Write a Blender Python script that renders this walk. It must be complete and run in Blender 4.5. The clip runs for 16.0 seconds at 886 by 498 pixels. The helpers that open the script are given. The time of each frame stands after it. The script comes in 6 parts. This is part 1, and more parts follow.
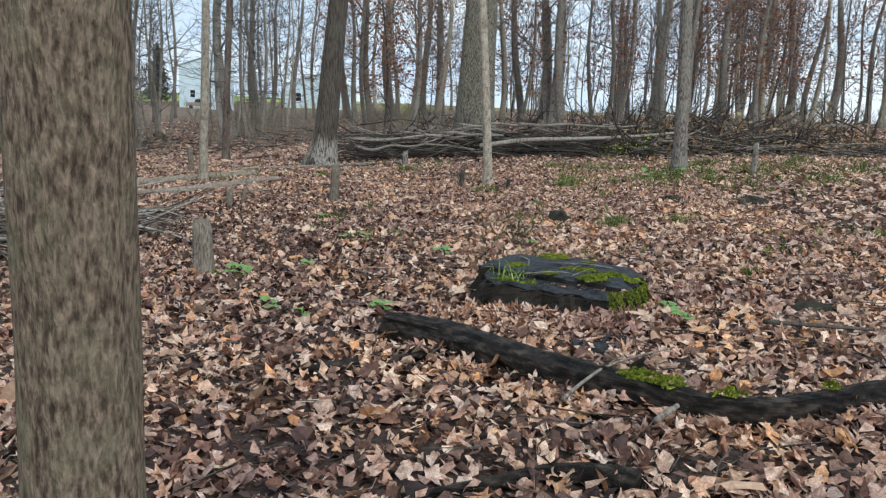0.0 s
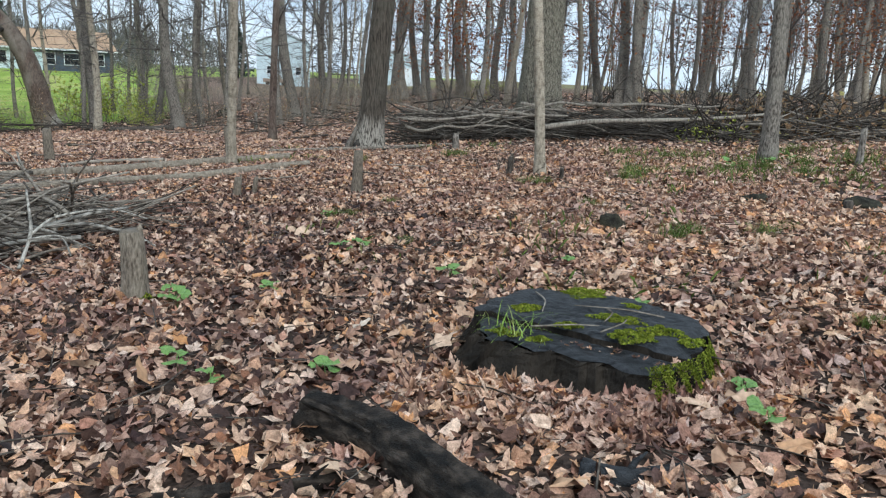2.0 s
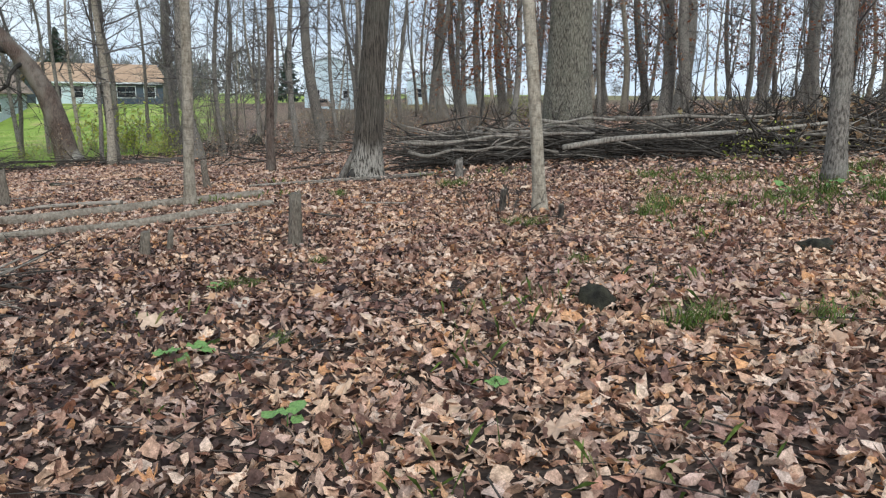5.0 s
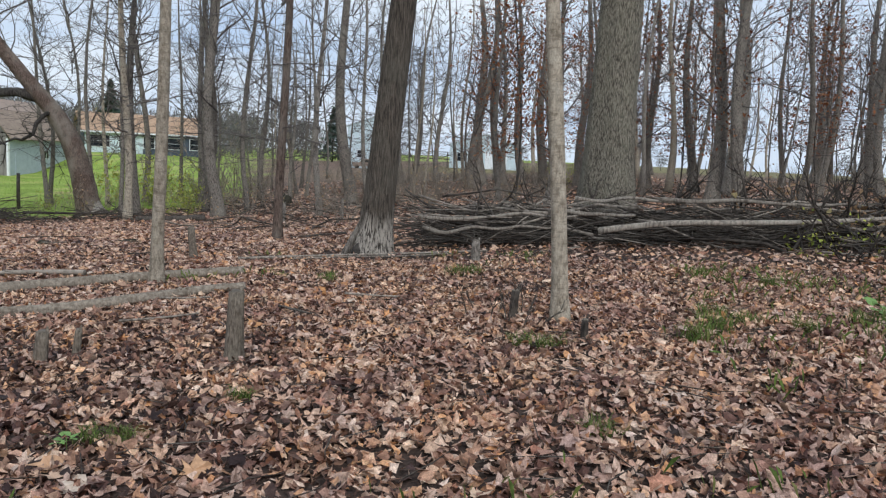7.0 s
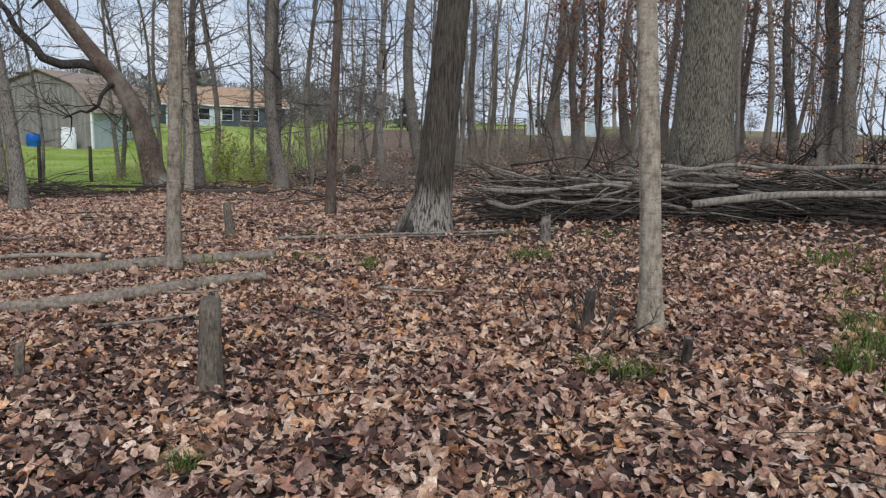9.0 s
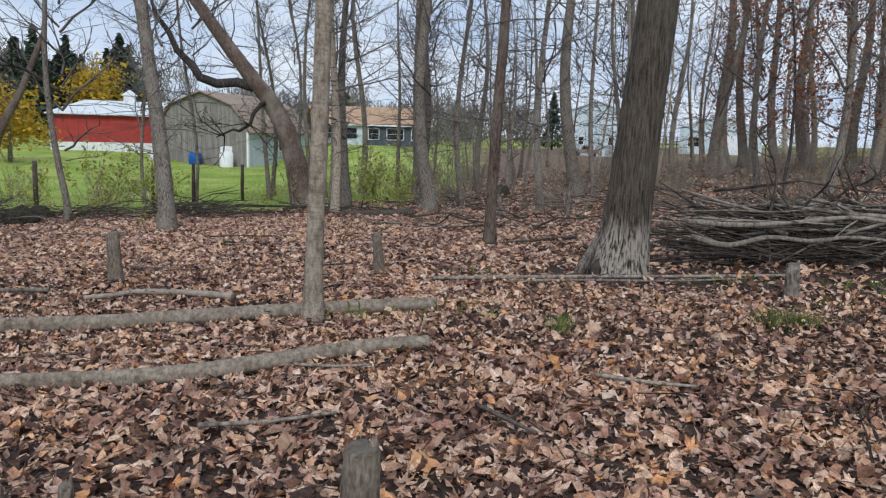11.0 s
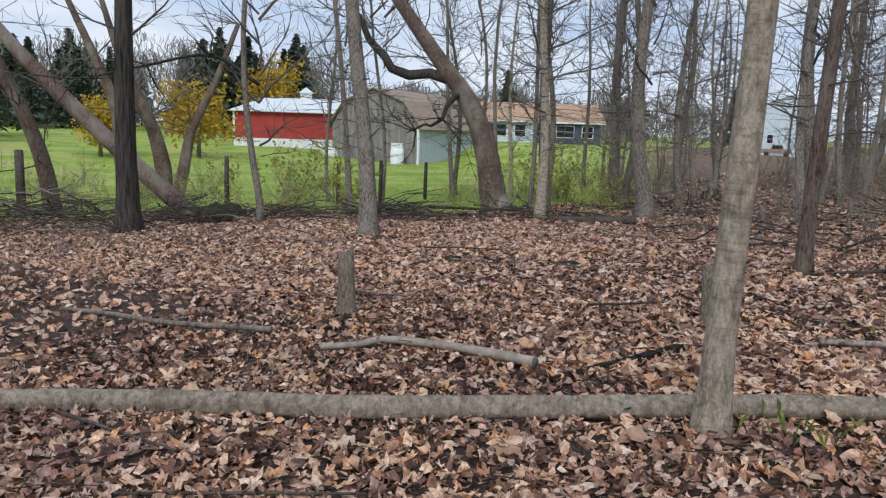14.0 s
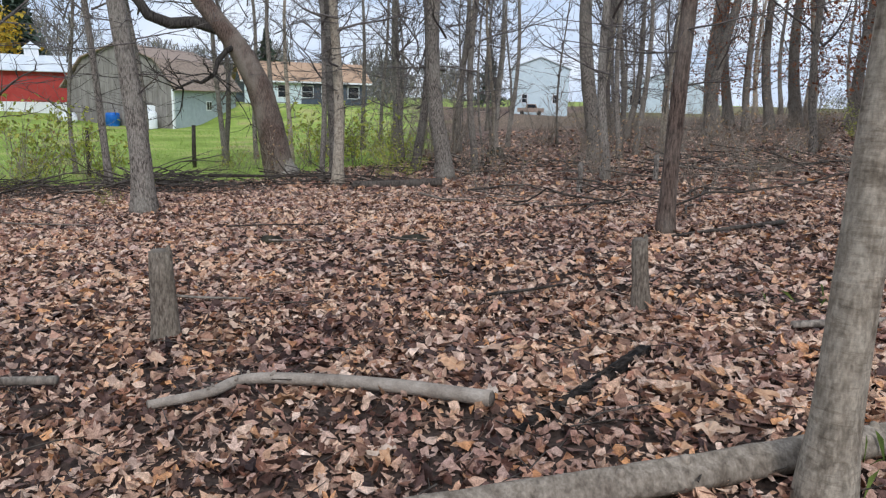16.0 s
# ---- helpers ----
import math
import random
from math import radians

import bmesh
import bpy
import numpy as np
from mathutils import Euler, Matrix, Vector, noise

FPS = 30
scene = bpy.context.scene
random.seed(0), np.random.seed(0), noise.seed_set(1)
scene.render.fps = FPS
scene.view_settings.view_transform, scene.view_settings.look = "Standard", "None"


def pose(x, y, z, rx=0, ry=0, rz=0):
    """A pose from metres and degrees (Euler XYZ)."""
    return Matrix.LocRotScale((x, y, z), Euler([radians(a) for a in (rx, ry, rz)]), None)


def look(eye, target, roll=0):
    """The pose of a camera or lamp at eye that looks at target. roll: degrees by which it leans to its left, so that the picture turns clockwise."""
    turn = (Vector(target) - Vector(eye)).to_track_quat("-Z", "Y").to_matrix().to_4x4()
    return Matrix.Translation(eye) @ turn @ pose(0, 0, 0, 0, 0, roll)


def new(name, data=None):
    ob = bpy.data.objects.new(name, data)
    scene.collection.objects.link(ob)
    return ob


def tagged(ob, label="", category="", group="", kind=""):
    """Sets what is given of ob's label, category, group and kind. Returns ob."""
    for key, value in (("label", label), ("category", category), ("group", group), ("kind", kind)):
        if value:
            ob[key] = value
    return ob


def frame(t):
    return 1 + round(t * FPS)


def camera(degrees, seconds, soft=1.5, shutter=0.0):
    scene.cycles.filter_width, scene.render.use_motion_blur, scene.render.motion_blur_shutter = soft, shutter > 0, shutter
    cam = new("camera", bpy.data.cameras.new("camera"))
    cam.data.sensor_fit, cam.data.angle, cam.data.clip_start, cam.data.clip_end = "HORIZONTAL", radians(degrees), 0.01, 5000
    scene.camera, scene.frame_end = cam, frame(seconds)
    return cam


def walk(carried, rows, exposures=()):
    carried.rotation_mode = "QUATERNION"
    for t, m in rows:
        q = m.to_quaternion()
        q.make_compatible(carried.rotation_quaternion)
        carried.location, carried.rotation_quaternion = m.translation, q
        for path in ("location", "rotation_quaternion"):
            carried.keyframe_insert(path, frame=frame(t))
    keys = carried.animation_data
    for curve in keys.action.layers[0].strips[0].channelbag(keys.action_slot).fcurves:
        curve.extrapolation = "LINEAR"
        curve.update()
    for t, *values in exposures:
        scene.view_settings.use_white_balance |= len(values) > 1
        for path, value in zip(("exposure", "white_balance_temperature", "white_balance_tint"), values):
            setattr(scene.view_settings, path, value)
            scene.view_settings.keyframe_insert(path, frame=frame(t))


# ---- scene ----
cam = camera(60.8, 16.0, soft=1.25)
METRES, EYE, TILT, LEAN, TURN = 15.3, 1.5, 0.0, 0.0, 0.0
ROWS = [
    (0.0, 0.0, 0.0, 0.0, 0.49, -10.8, -2.59),
    (0.5, 0.0065, 0.0329, -0.0022, -1.68, -10.97, -2.43),
    (1.0, 0.0182, 0.0598, -0.0017, -2.33, -11.2, -3.0),
    (1.5, 0.0246, 0.0861, -0.0004, 0.67, -12.29, -3.64),
    (2.0, 0.0309, 0.1048, 0.0015, 6.4, -12.76, -2.75),
    (2.5, 0.0427, 0.132, 0.0026, 12.29, -12.53, -2.14),
    (3.0, 0.0499, 0.1598, 0.0009, 12.05, -11.88, -1.69),
    (3.5, 0.0517, 0.1906, 0.0029, 10.43, -11.62, -0.9),
    (4.0, 0.0615, 0.2113, 0.0017, 9.99, -11.83, -0.26),
    (6.5, 0.0887, 0.3488, 0.01, 12.8, -8.47, -2.09),
    (7.0, 0.0832, 0.3823, 0.0117, 13.96, -7.01, -2.73),
    (7.5, 0.0878, 0.4079, 0.0103, 15.19, -8.16, -2.24),
    (8.0, 0.0893, 0.4316, 0.0111, 17.3, -9.02, -2.13),
    (10.5, 0.0047, 0.5822, 0.0017, 25.75, -9.29, -1.22),
    (11.0, -0.0179, 0.603, 0.0034, 30.3, -8.51, -1.57),
    (11.5, -0.0532, 0.6164, 0.001, 34.5, -8.55, -1.82),
    (12.0, -0.0852, 0.6309, -0.0045, 38.01, -9.06, -1.92),
    (12.5, -0.1145, 0.6483, -0.0019, 39.36, -9.2, -1.73),
    (13.0, -0.1515, 0.663, -0.0044, 39.59, -8.96, -1.49),
    (13.5, -0.183, 0.6797, -0.0072, 41.22, -8.79, -1.66),
    (14.0, -0.2079, 0.6913, -0.0051, 41.9, -8.99, -1.72),
    (14.5, -0.2412, 0.6946, -0.0086, 39.64, -9.96, -1.53),
    (15.0, -0.2665, 0.709, -0.0135, 35.5, -11.09, -1.73),
    (15.5, -0.2917, 0.7293, -0.0138, 29.7, -11.66, -1.76),
    (16.0, -0.3232, 0.7554, -0.0153, 23.91, -11.3, -1.46),
]
walk(cam, [(t, pose(0, 0, EYE, TILT, LEAN, TURN) @ pose(METRES * x, METRES * y, METRES * z, 90 + pitch, roll, yaw)) for t, x, y, z, yaw, pitch, roll in ROWS], [(0.0, 0.27, 5800, 3), (1.5, 0.38, 5730, 2), (2.5, 0.2, 5780, 2), (4.0, 0.28, 5850, 3), (7.0, 0.03, 5930, 8), (8.2, -0.14, 5980, 10), (10.5, 0.07, 5950, 10), (11.5, -0.1, 5930, 9), (13.0, 0.12, 5960, 10), (13.5, 0.16, 5940, 10), (14.0, 0.0, 5960, 10), (15.0, 0.2, 5940, 12), (16.0, 0.14, 5880, 11)])

# ---- world and light: a bright overcast autumn day ----
def nodes_of(owner):
    owner.use_nodes = True
    tree = owner.node_tree
    tree.nodes.clear()
    return tree.nodes, tree.links


world = bpy.data.worlds.new("sky")
scene.world = world
N, L = nodes_of(world)
out = N.new("ShaderNodeOutputWorld")
bg = N.new("ShaderNodeBackground")
sky = N.new("ShaderNodeTexSky")
sky.sky_type, sky.sun_disc = "NISHITA", False
sky.sun_elevation, sky.sun_rotation = radians(38), radians(150)
scale_sky = N.new("ShaderNodeMixRGB")
scale_sky.blend_type = "MULTIPLY"
scale_sky.inputs[0].default_value = 1.0
scale_sky.inputs[2].default_value = (0.22, 0.22, 0.22, 1)
coord = N.new("ShaderNodeTexCoord")
mapping = N.new("ShaderNodeMapping")
mapping.inputs["Scale"].default_value = (1.6, 1.6, 5.0)
clouds = N.new("ShaderNodeTexNoise")
clouds.inputs["Scale"].default_value, clouds.inputs["Detail"].default_value = 2.2, 6
ramp = N.new("ShaderNodeValToRGB")
ramp.color_ramp.elements[0].position, ramp.color_ramp.elements[0].color = 0.36, (7.2, 8.4, 10.2, 1)
ramp.color_ramp.elements[1].position, ramp.color_ramp.elements[1].color = 0.66, (11.2, 11.4, 11.6, 1)
mix = N.new("ShaderNodeMixRGB")
mix.inputs[0].default_value = 0.85
L.new(coord.outputs["Generated"], mapping.inputs[0])
L.new(mapping.outputs[0], clouds.inputs["Vector"])
L.new(clouds.outputs["Fac"], ramp.inputs[0])
L.new(sky.outputs[0], scale_sky.inputs[1])
L.new(scale_sky.outputs[0], mix.inputs[1])
L.new(ramp.outputs[0], mix.inputs[2])
L.new(mix.outputs[0], bg.inputs[0])
bg.inputs[1].default_value = 0.09
L.new(bg.outputs[0], out.inputs[0])

sun = new("sun", bpy.data.lights.new("sun", "SUN"))
sun.data.energy, sun.data.angle, sun.data.color = 1.9, radians(18), (1, 0.95, 0.88)
sun.matrix_world = look((10, -17, 16), (0, 0, 0))


# ---- the lie of the land ----
def smooth(a, b, v):
    s = np.clip((v - a) / (b - a), 0, 1)
    return s * s * (3 - 2 * s)


ANCHORS = [(-52, 61, -1.9), (-70, 54, -0.8), (-58, 80, 0.3), (-42, 96, 0.4), (-37, 101, -0.55), (-28, 103, -0.6), (-20, 115, 0.1),
           (-34, 28, -1.5), (30, 60, 1.5), (10, 65, 1.25), (-95, 40, 0.0), (0, 130, 0.8), (120, 100, 1.7), (-150, 110, 0.5), (0, -60, 0.3), (60, 0, 1.2)]


def land(x, y):
    """Height of the ground at x, y (numbers or arrays)."""
    x, y = np.asarray(x, float), np.asarray(y, float)
    near = 0.15 + 0.068 * (24 * np.tanh((x + 7) / 24) - 7) + 0.02 * np.sin(x * 0.9 + 1) * np.sin(y * 0.8)
    near = near + 0.012 * np.sin(x * 2.7 + y * 1.9) * np.sin(y * 2.3 - x)
    near = near - 0.2 * smooth(22, 31, y) * smooth(-6, -12, x)
    top, weight = 0 * x, 0 * x
    for ax, ay, az in ANCHORS:
        k = 1 / (((x - ax) ** 2 + (y - ay) ** 2) + 20) ** 1.6
        top, weight = top + k * az, weight + k
    w = smooth(28, 66, np.hypot(x + 4, y - 12))
    return near * (1 - w) + top / weight * w


def gz(x, y):
    return float(land(x, y))


def field_mask(x, y):
    """1 on the mown meadow, 0 on the forest floor."""
    edge = np.interp(y, [-40, 10, 15, 22, 27, 32, 40, 55, 75, 110], [-29, -28, -26.5, -24.5, -22, -18.5, -18.5, -25, -36, -52])
    edge = edge + 0.8 * np.sin(y * 0.7) + 0.5 * np.sin(y * 1.9 + 1)
    left = smooth(-1.2, 1.2, edge - x)
    far_right = smooth(60, 70, y - 0.15 * x + 2 * np.sin(x * 0.3)) * smooth(-34, -24, x) * (0.05 + 0.2 * smooth(92, 112, y))
    return np.maximum(left, far_right)


# ---- materials ----
def material(name):
    m = bpy.data.materials.new(name)
    n, l = nodes_of(m)
    o = n.new("ShaderNodeOutputMaterial")
    b = n.new("ShaderNodeBsdfPrincipled")
    l.new(b.outputs[0], o.inputs[0])
    b.inputs["Specular IOR Level"].default_value = 0.15
    return m, n, l, b


def ramp_node(n, stops):
    r = n.new("ShaderNodeValToRGB")
    while len(r.color_ramp.elements) < len(stops):
        r.color_ramp.elements.new(0.5)
    for e, (p, c) in zip(r.color_ramp.elements, stops):
        e.position, e.color = p, (*c, 1)
    return r


def noise_node(n, l, scale, detail=4, stretch=None, source="Object", rough=0.55):
    c = n.new("ShaderNodeTexCoord")
    t = n.new("ShaderNodeTexNoise")
    t.inputs["Scale"].default_value, t.inputs["Detail"].default_value, t.inputs["Roughness"].default_value = scale, detail, rough
    if stretch:
        mp = n.new("ShaderNodeMapping")
        mp.inputs["Scale"].default_value = stretch
        l.new(c.outputs[source], mp.inputs[0])
        l.new(mp.outputs[0], t.inputs["Vector"])
    else:
        l.new(c.outputs[source], t.inputs["Vector"])
    return t


def mixed(n, l, fac, a, b, mode="MIX"):
    x = n.new("ShaderNodeMixRGB")
    x.blend_type = mode
    for i, v in ((0, fac), (1, a), (2, b)):
        if isinstance(v, (int, float)):
            x.inputs[i].default_value = v
        elif isinstance(v, tuple):
            x.inputs[i].default_value = (*v, 1)
        else:
            l.new(v, x.inputs[i])
    return x.outputs[0]


def bumped(n, l, b, height, strength, distance):
    u = n.new("ShaderNodeBump")
    u.inputs["Strength"].default_value, u.inputs["Distance"].default_value = strength, distance
    l.new(height, u.inputs["Height"])
    l.new(u.outputs[0], b.inputs["Normal"])


def bark(name, dark, light, lichen, grain=44, stretch=0.3, depth=0.02, lichen_amount=0.5, bands=False, band_mix=0.45, band_cut=4.0, rough=0.9, patch_size=3.0, bleach=False, sharp=0.0):
    """Bark: furrows that run up the stem (or bands round it), patches of lichen, a tint of its own for each tree."""
    m, n, l, b = material(name)
    fur = noise_node(n, l, grain, 5, (1, 1, stretch))
    big = noise_node(n, l, patch_size, 4, (1, 1, 0.6))
    fine = noise_node(n, l, 90, 3, (1, 1, 0.5))
    col = ramp_node(n, [(0.34 + sharp, dark), (0.62 - sharp * 0.6, light)])
    l.new(fur.outputs["Fac"], col.inputs[0])
    patch = ramp_node(n, [(0.45, (0, 0, 0)), (0.68, (1, 1, 1))])
    l.new(big.outputs["Fac"], patch.inputs[0])
    amount = n.new("ShaderNodeMath")
    amount.operation = "MULTIPLY"
    amount.inputs[1].default_value = lichen_amount
    l.new(patch.outputs[0], amount.inputs[0])
    c = mixed(n, l, amount.outputs[0], col.outputs[0], lichen)
    grey = ramp_node(n, [(0.3, (0.72, 0.72, 0.72)), (0.7, (1.2, 1.2, 1.2))])
    l.new(fine.outputs["Fac"], grey.inputs[0])
    c = mixed(n, l, 1.0, c, grey.outputs[0], "MULTIPLY")
    info = n.new("ShaderNodeObjectInfo")
    own = ramp_node(n, [(0.0, (0.78, 0.76, 0.74)), (1.0, (1.2, 1.18, 1.15))])
    l.new(info.outputs["Random"], own.inputs[0])
    c = mixed(n, l, 1.0, c, own.outputs[0], "MULTIPLY")
    height = fur.outputs["Fac"]
    if bands:
        run = n.new("ShaderNodeAttribute")
        run.attribute_name = "along"
        where = n.new("ShaderNodeTexCoord")
        cut = n.new("ShaderNodeSeparateXYZ")
        l.new(where.outputs["Object"], cut.inputs[0])
        joined = n.new("ShaderNodeCombineXYZ")
        for k, (socket, size) in enumerate(((run.outputs["Fac"], bands), (cut.outputs[0], band_cut), (cut.outputs[1], band_cut))):
            times = n.new("ShaderNodeMath")
            times.operation = "MULTIPLY"
            times.inputs[1].default_value = size
            l.new(socket, times.inputs[0])
            l.new(times.outputs[0], joined.inputs[k])
        ring = n.new("ShaderNodeTexNoise")
        ring.inputs["Scale"].default_value, ring.inputs["Detail"].default_value, ring.inputs["Roughness"].default_value = 1.0, 6, 0.65
        l.new(joined.outputs[0], ring.inputs["Vector"])
        line = ramp_node(n, [(0.37, (0.42, 0.38, 0.34)), (0.45, (0.95, 0.94, 0.92)), (0.57, (1.08, 1.08, 1.08)), (0.64, (0.62, 0.57, 0.52))])
        l.new(ring.outputs["Fac"], line.inputs[0])
        c = mixed(n, l, band_mix, c, line.outputs[0], "MULTIPLY")
        height = ring.outputs["Fac"]
    if bleach:
        where = n.new("ShaderNodeTexCoord")
        cut = n.new("ShaderNodeSeparateXYZ")
        l.new(where.outputs["Object"], cut.inputs[0])
        ragged = noise_node(n, l, 7, 5, (1, 1, 0.22))
        add = n.new("ShaderNodeMath")
        add.operation = "MULTIPLY_ADD"
        add.inputs[1].default_value = 0.9
        l.new(ragged.outputs["Fac"], add.inputs[0])
        l.new(cut.outputs[2], add.inputs[2])
        bare = ramp_node(n, [(0.0, (1, 1, 1)), (1.0, (0, 0, 0))])
        bare.color_ramp.elements[0].position, bare.color_ramp.elements[1].position = 0.45, 0.6
        half = n.new("ShaderNodeMath")
        half.operation = "MULTIPLY"
        half.inputs[1].default_value = 0.5
        l.new(add.outputs[0], half.inputs[0])
        l.new(half.outputs[0], bare.inputs[0])
        pale = ramp_node(n, [(0.39, (0.035, 0.028, 0.022)), (0.54, (0.42, 0.372, 0.315))])
        l.new(fur.outputs["Fac"], pale.inputs[0])
        c = mixed(n, l, bare.outputs[0], c, pale.outputs[0])
    l.new(c, b.inputs["Base Color"])
    b.inputs["Roughness"].default_value = rough
    bumped(n, l, b, height, 0.9, depth)
    return m


BARK = bark("bark_grey_brown", (0.055, 0.047, 0.04), (0.27, 0.24, 0.21), (0.3, 0.285, 0.245), sharp=0.02)
BARK_OAK = bark("bark_oak", (0.06, 0.052, 0.042), (0.29, 0.262, 0.208), (0.25, 0.24, 0.18), grain=75, stretch=0.13, depth=0.05, sharp=0.07, lichen_amount=0.35)
BARK_FOOT = bark("bark_bleached_foot", (0.028, 0.023, 0.019), (0.145, 0.122, 0.1), (0.16, 0.147, 0.12), grain=50, stretch=0.08, depth=0.05, bleach=True, sharp=0.01)
BARK_DARK = bark("bark_dark", (0.016, 0.014, 0.013), (0.085, 0.076, 0.068), (0.12, 0.115, 0.1), grain=24, stretch=0.08, depth=0.03, lichen_amount=0.3)
BARK_NEAR = bark("bark_lichened", (0.07, 0.052, 0.038), (0.27, 0.208, 0.152), (0.25, 0.23, 0.15), grain=110, stretch=0.3, depth=0.02, lichen_amount=0.5, patch_size=20, sharp=0.02)
BARK_PALE = bark("bark_smooth_grey", (0.18, 0.152, 0.118), (0.39, 0.34, 0.272), (0.42, 0.385, 0.32), grain=22, stretch=0.5, depth=0.005, bands=34.0, band_mix=0.5, band_cut=7.0, patch_size=9)
BARK_STUB = bark("bark_brown_stub", (0.085, 0.068, 0.053), (0.25, 0.212, 0.172), (0.21, 0.187, 0.145), grain=70, stretch=0.25, depth=0.015, patch_size=8)
BARK_WHITE = bark("bark_bleached", (0.055, 0.047, 0.04), (0.45, 0.42, 0.375), (0.44, 0.42, 0.38), grain=24, stretch=0.14, depth=0.03)
BARK_RED = bark("bark_reddish", (0.05, 0.036, 0.03), (0.21, 0.155, 0.128), (0.34, 0.305, 0.26), grain=44, stretch=0.2, depth=0.02, lichen_amount=0.7, patch_size=1.6)
TWIG = bark("twig_bark", (0.065, 0.056, 0.053), (0.165, 0.148, 0.138), (0.19, 0.178, 0.165), depth=0.004)
UNDER = bark("undergrowth_stems", (0.12, 0.1, 0.08), (0.33, 0.285, 0.235), (0.34, 0.31, 0.26), depth=0.003)
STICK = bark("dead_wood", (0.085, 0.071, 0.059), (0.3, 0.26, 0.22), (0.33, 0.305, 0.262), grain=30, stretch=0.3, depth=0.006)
# Dark copy of dead_wood; in the brush pile it also stands for inner shade.
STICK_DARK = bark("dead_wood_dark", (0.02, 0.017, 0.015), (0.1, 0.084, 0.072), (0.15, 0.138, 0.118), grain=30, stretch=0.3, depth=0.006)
LOG = bark("log_bark", (0.19, 0.16, 0.128), (0.38, 0.332, 0.272), (0.13, 0.102, 0.08), grain=26, stretch=1.0, depth=0.014, patch_size=3.0, lichen_amount=0.3, bands=7.0, band_mix=0.45)


def plain(name, stops, scale=6, detail=5, rough=0.8, bump=0.0, metal=0.0, stretch=None, source="Object"):
    m, n, l, b = material(name)
    t = noise_node(n, l, scale, detail, stretch, source)
    fine = noise_node(n, l, scale * 9, 3, stretch, source)
    c = ramp_node(n, stops)
    l.new(t.outputs["Fac"], c.inputs[0])
    g = ramp_node(n, [(0.3, (0.86, 0.86, 0.86)), (0.7, (1.1, 1.1, 1.1))])
    l.new(fine.outputs["Fac"], g.inputs[0])
    l.new(mixed(n, l, 1.0, c.outputs[0], g.outputs[0], "MULTIPLY"), b.inputs["Base Color"])
    b.inputs["Roughness"].default_value, b.inputs["Metallic"].default_value = rough, metal
    if bump:
        bumped(n, l, b, fine.outputs["Fac"], 0.8, bump)
    return m


ROT = plain("rotten_wood", [(0.38, (0.008, 0.0065, 0.0055)), (0.52, (0.03, 0.023, 0.018)), (0.7, (0.105, 0.082, 0.065))], 26, 8, 0.6, 0.04, stretch=(0.45, 0.45, 1.6))
STUMP_SIDE = plain("wet_stump_side", [(0.3, (0.006, 0.005, 0.0042)), (0.75, (0.045, 0.036, 0.028))], 9, 6, 0.8, 0.02, stretch=(1, 1, 0.3))
STUMP_TOP = plain("wet_stump_top", [(0.32, (0.016, 0.0168, 0.019)), (0.68, (0.08, 0.085, 0.094))], 16, 8, 0.45, 0.02, stretch=(1, 3, 1))

STONE = plain("mossy_stone", [(0.35, (0.018, 0.016, 0.013)), (0.7, (0.07, 0.064, 0.042))], 10, 6, 0.9, 0.02)
PEELED = plain("peeled_branch", [(0.3, (0.2, 0.165, 0.132)), (0.55, (0.34, 0.29, 0.238)), (0.75, (0.4, 0.35, 0.295))], 9, 6, 0.85, 0.008)
CUT = plain("cut_wood", [(0.3, (0.1, 0.085, 0.07)), (0.7, (0.22, 0.187, 0.152))], 12, 5, 0.85, 0.01)


def island(name, stops, rough=0.8, through_light=0.0, mottle=30, drift=False):
    """Leaves and blades joined in one mesh: each has a colour of its own."""
    m, n, l, b = material(name)
    g = n.new("ShaderNodeNewGeometry")
    c = ramp_node(n, stops)
    l.new(g.outputs["Random Per Island"], c.inputs[0])
    t = noise_node(n, l, mottle, 3)
    k = ramp_node(n, [(0.3, (0.5, 0.47, 0.45)), (0.7, (1.3, 1.3, 1.3))])
    l.new(t.outputs["Fac"], k.inputs[0])
    colour = mixed(n, l, 1.0, c.outputs[0], k.outputs[0], "MULTIPLY")
    if drift:
        vein = noise_node(n, l, 150, 3)
        crisp = ramp_node(n, [(0.34, (0.68, 0.67, 0.67)), (0.6, (1.09, 1.12, 1.15))])
        l.new(vein.outputs["Fac"], crisp.inputs[0])
        colour = mixed(n, l, 1.0, colour, crisp.outputs[0], "MULTIPLY")
        bumped(n, l, b, t.outputs["Fac"], 0.7, 0.012)
        wide = noise_node(n, l, 1.7, 4)
        shade = ramp_node(n, [(0.36, (0.76, 0.7, 0.77)), (0.5, (1.1, 1.1, 1.14)), (0.64, (1.28, 1.22, 1.14))])
        l.new(wide.outputs["Fac"], shade.inputs[0])
        colour = mixed(n, l, 1.0, colour, shade.outputs[0], "MULTIPLY")
    l.new(colour, b.inputs["Base Color"])
    b.inputs["Roughness"].default_value = rough
    if through_light:
        tr = n.new("ShaderNodeBsdfTranslucent")
        l.new(colour, tr.inputs[0])
        mx = n.new("ShaderNodeMixShader")
        mx.inputs[0].default_value = through_light
        l.new(b.outputs[0], mx.inputs[1])
        l.new(tr.outputs[0], mx.inputs[2])
        o = [x for x in n if x.type == "OUTPUT_MATERIAL"][0]
        l.new(mx.outputs[0], o.inputs[0])
    return m


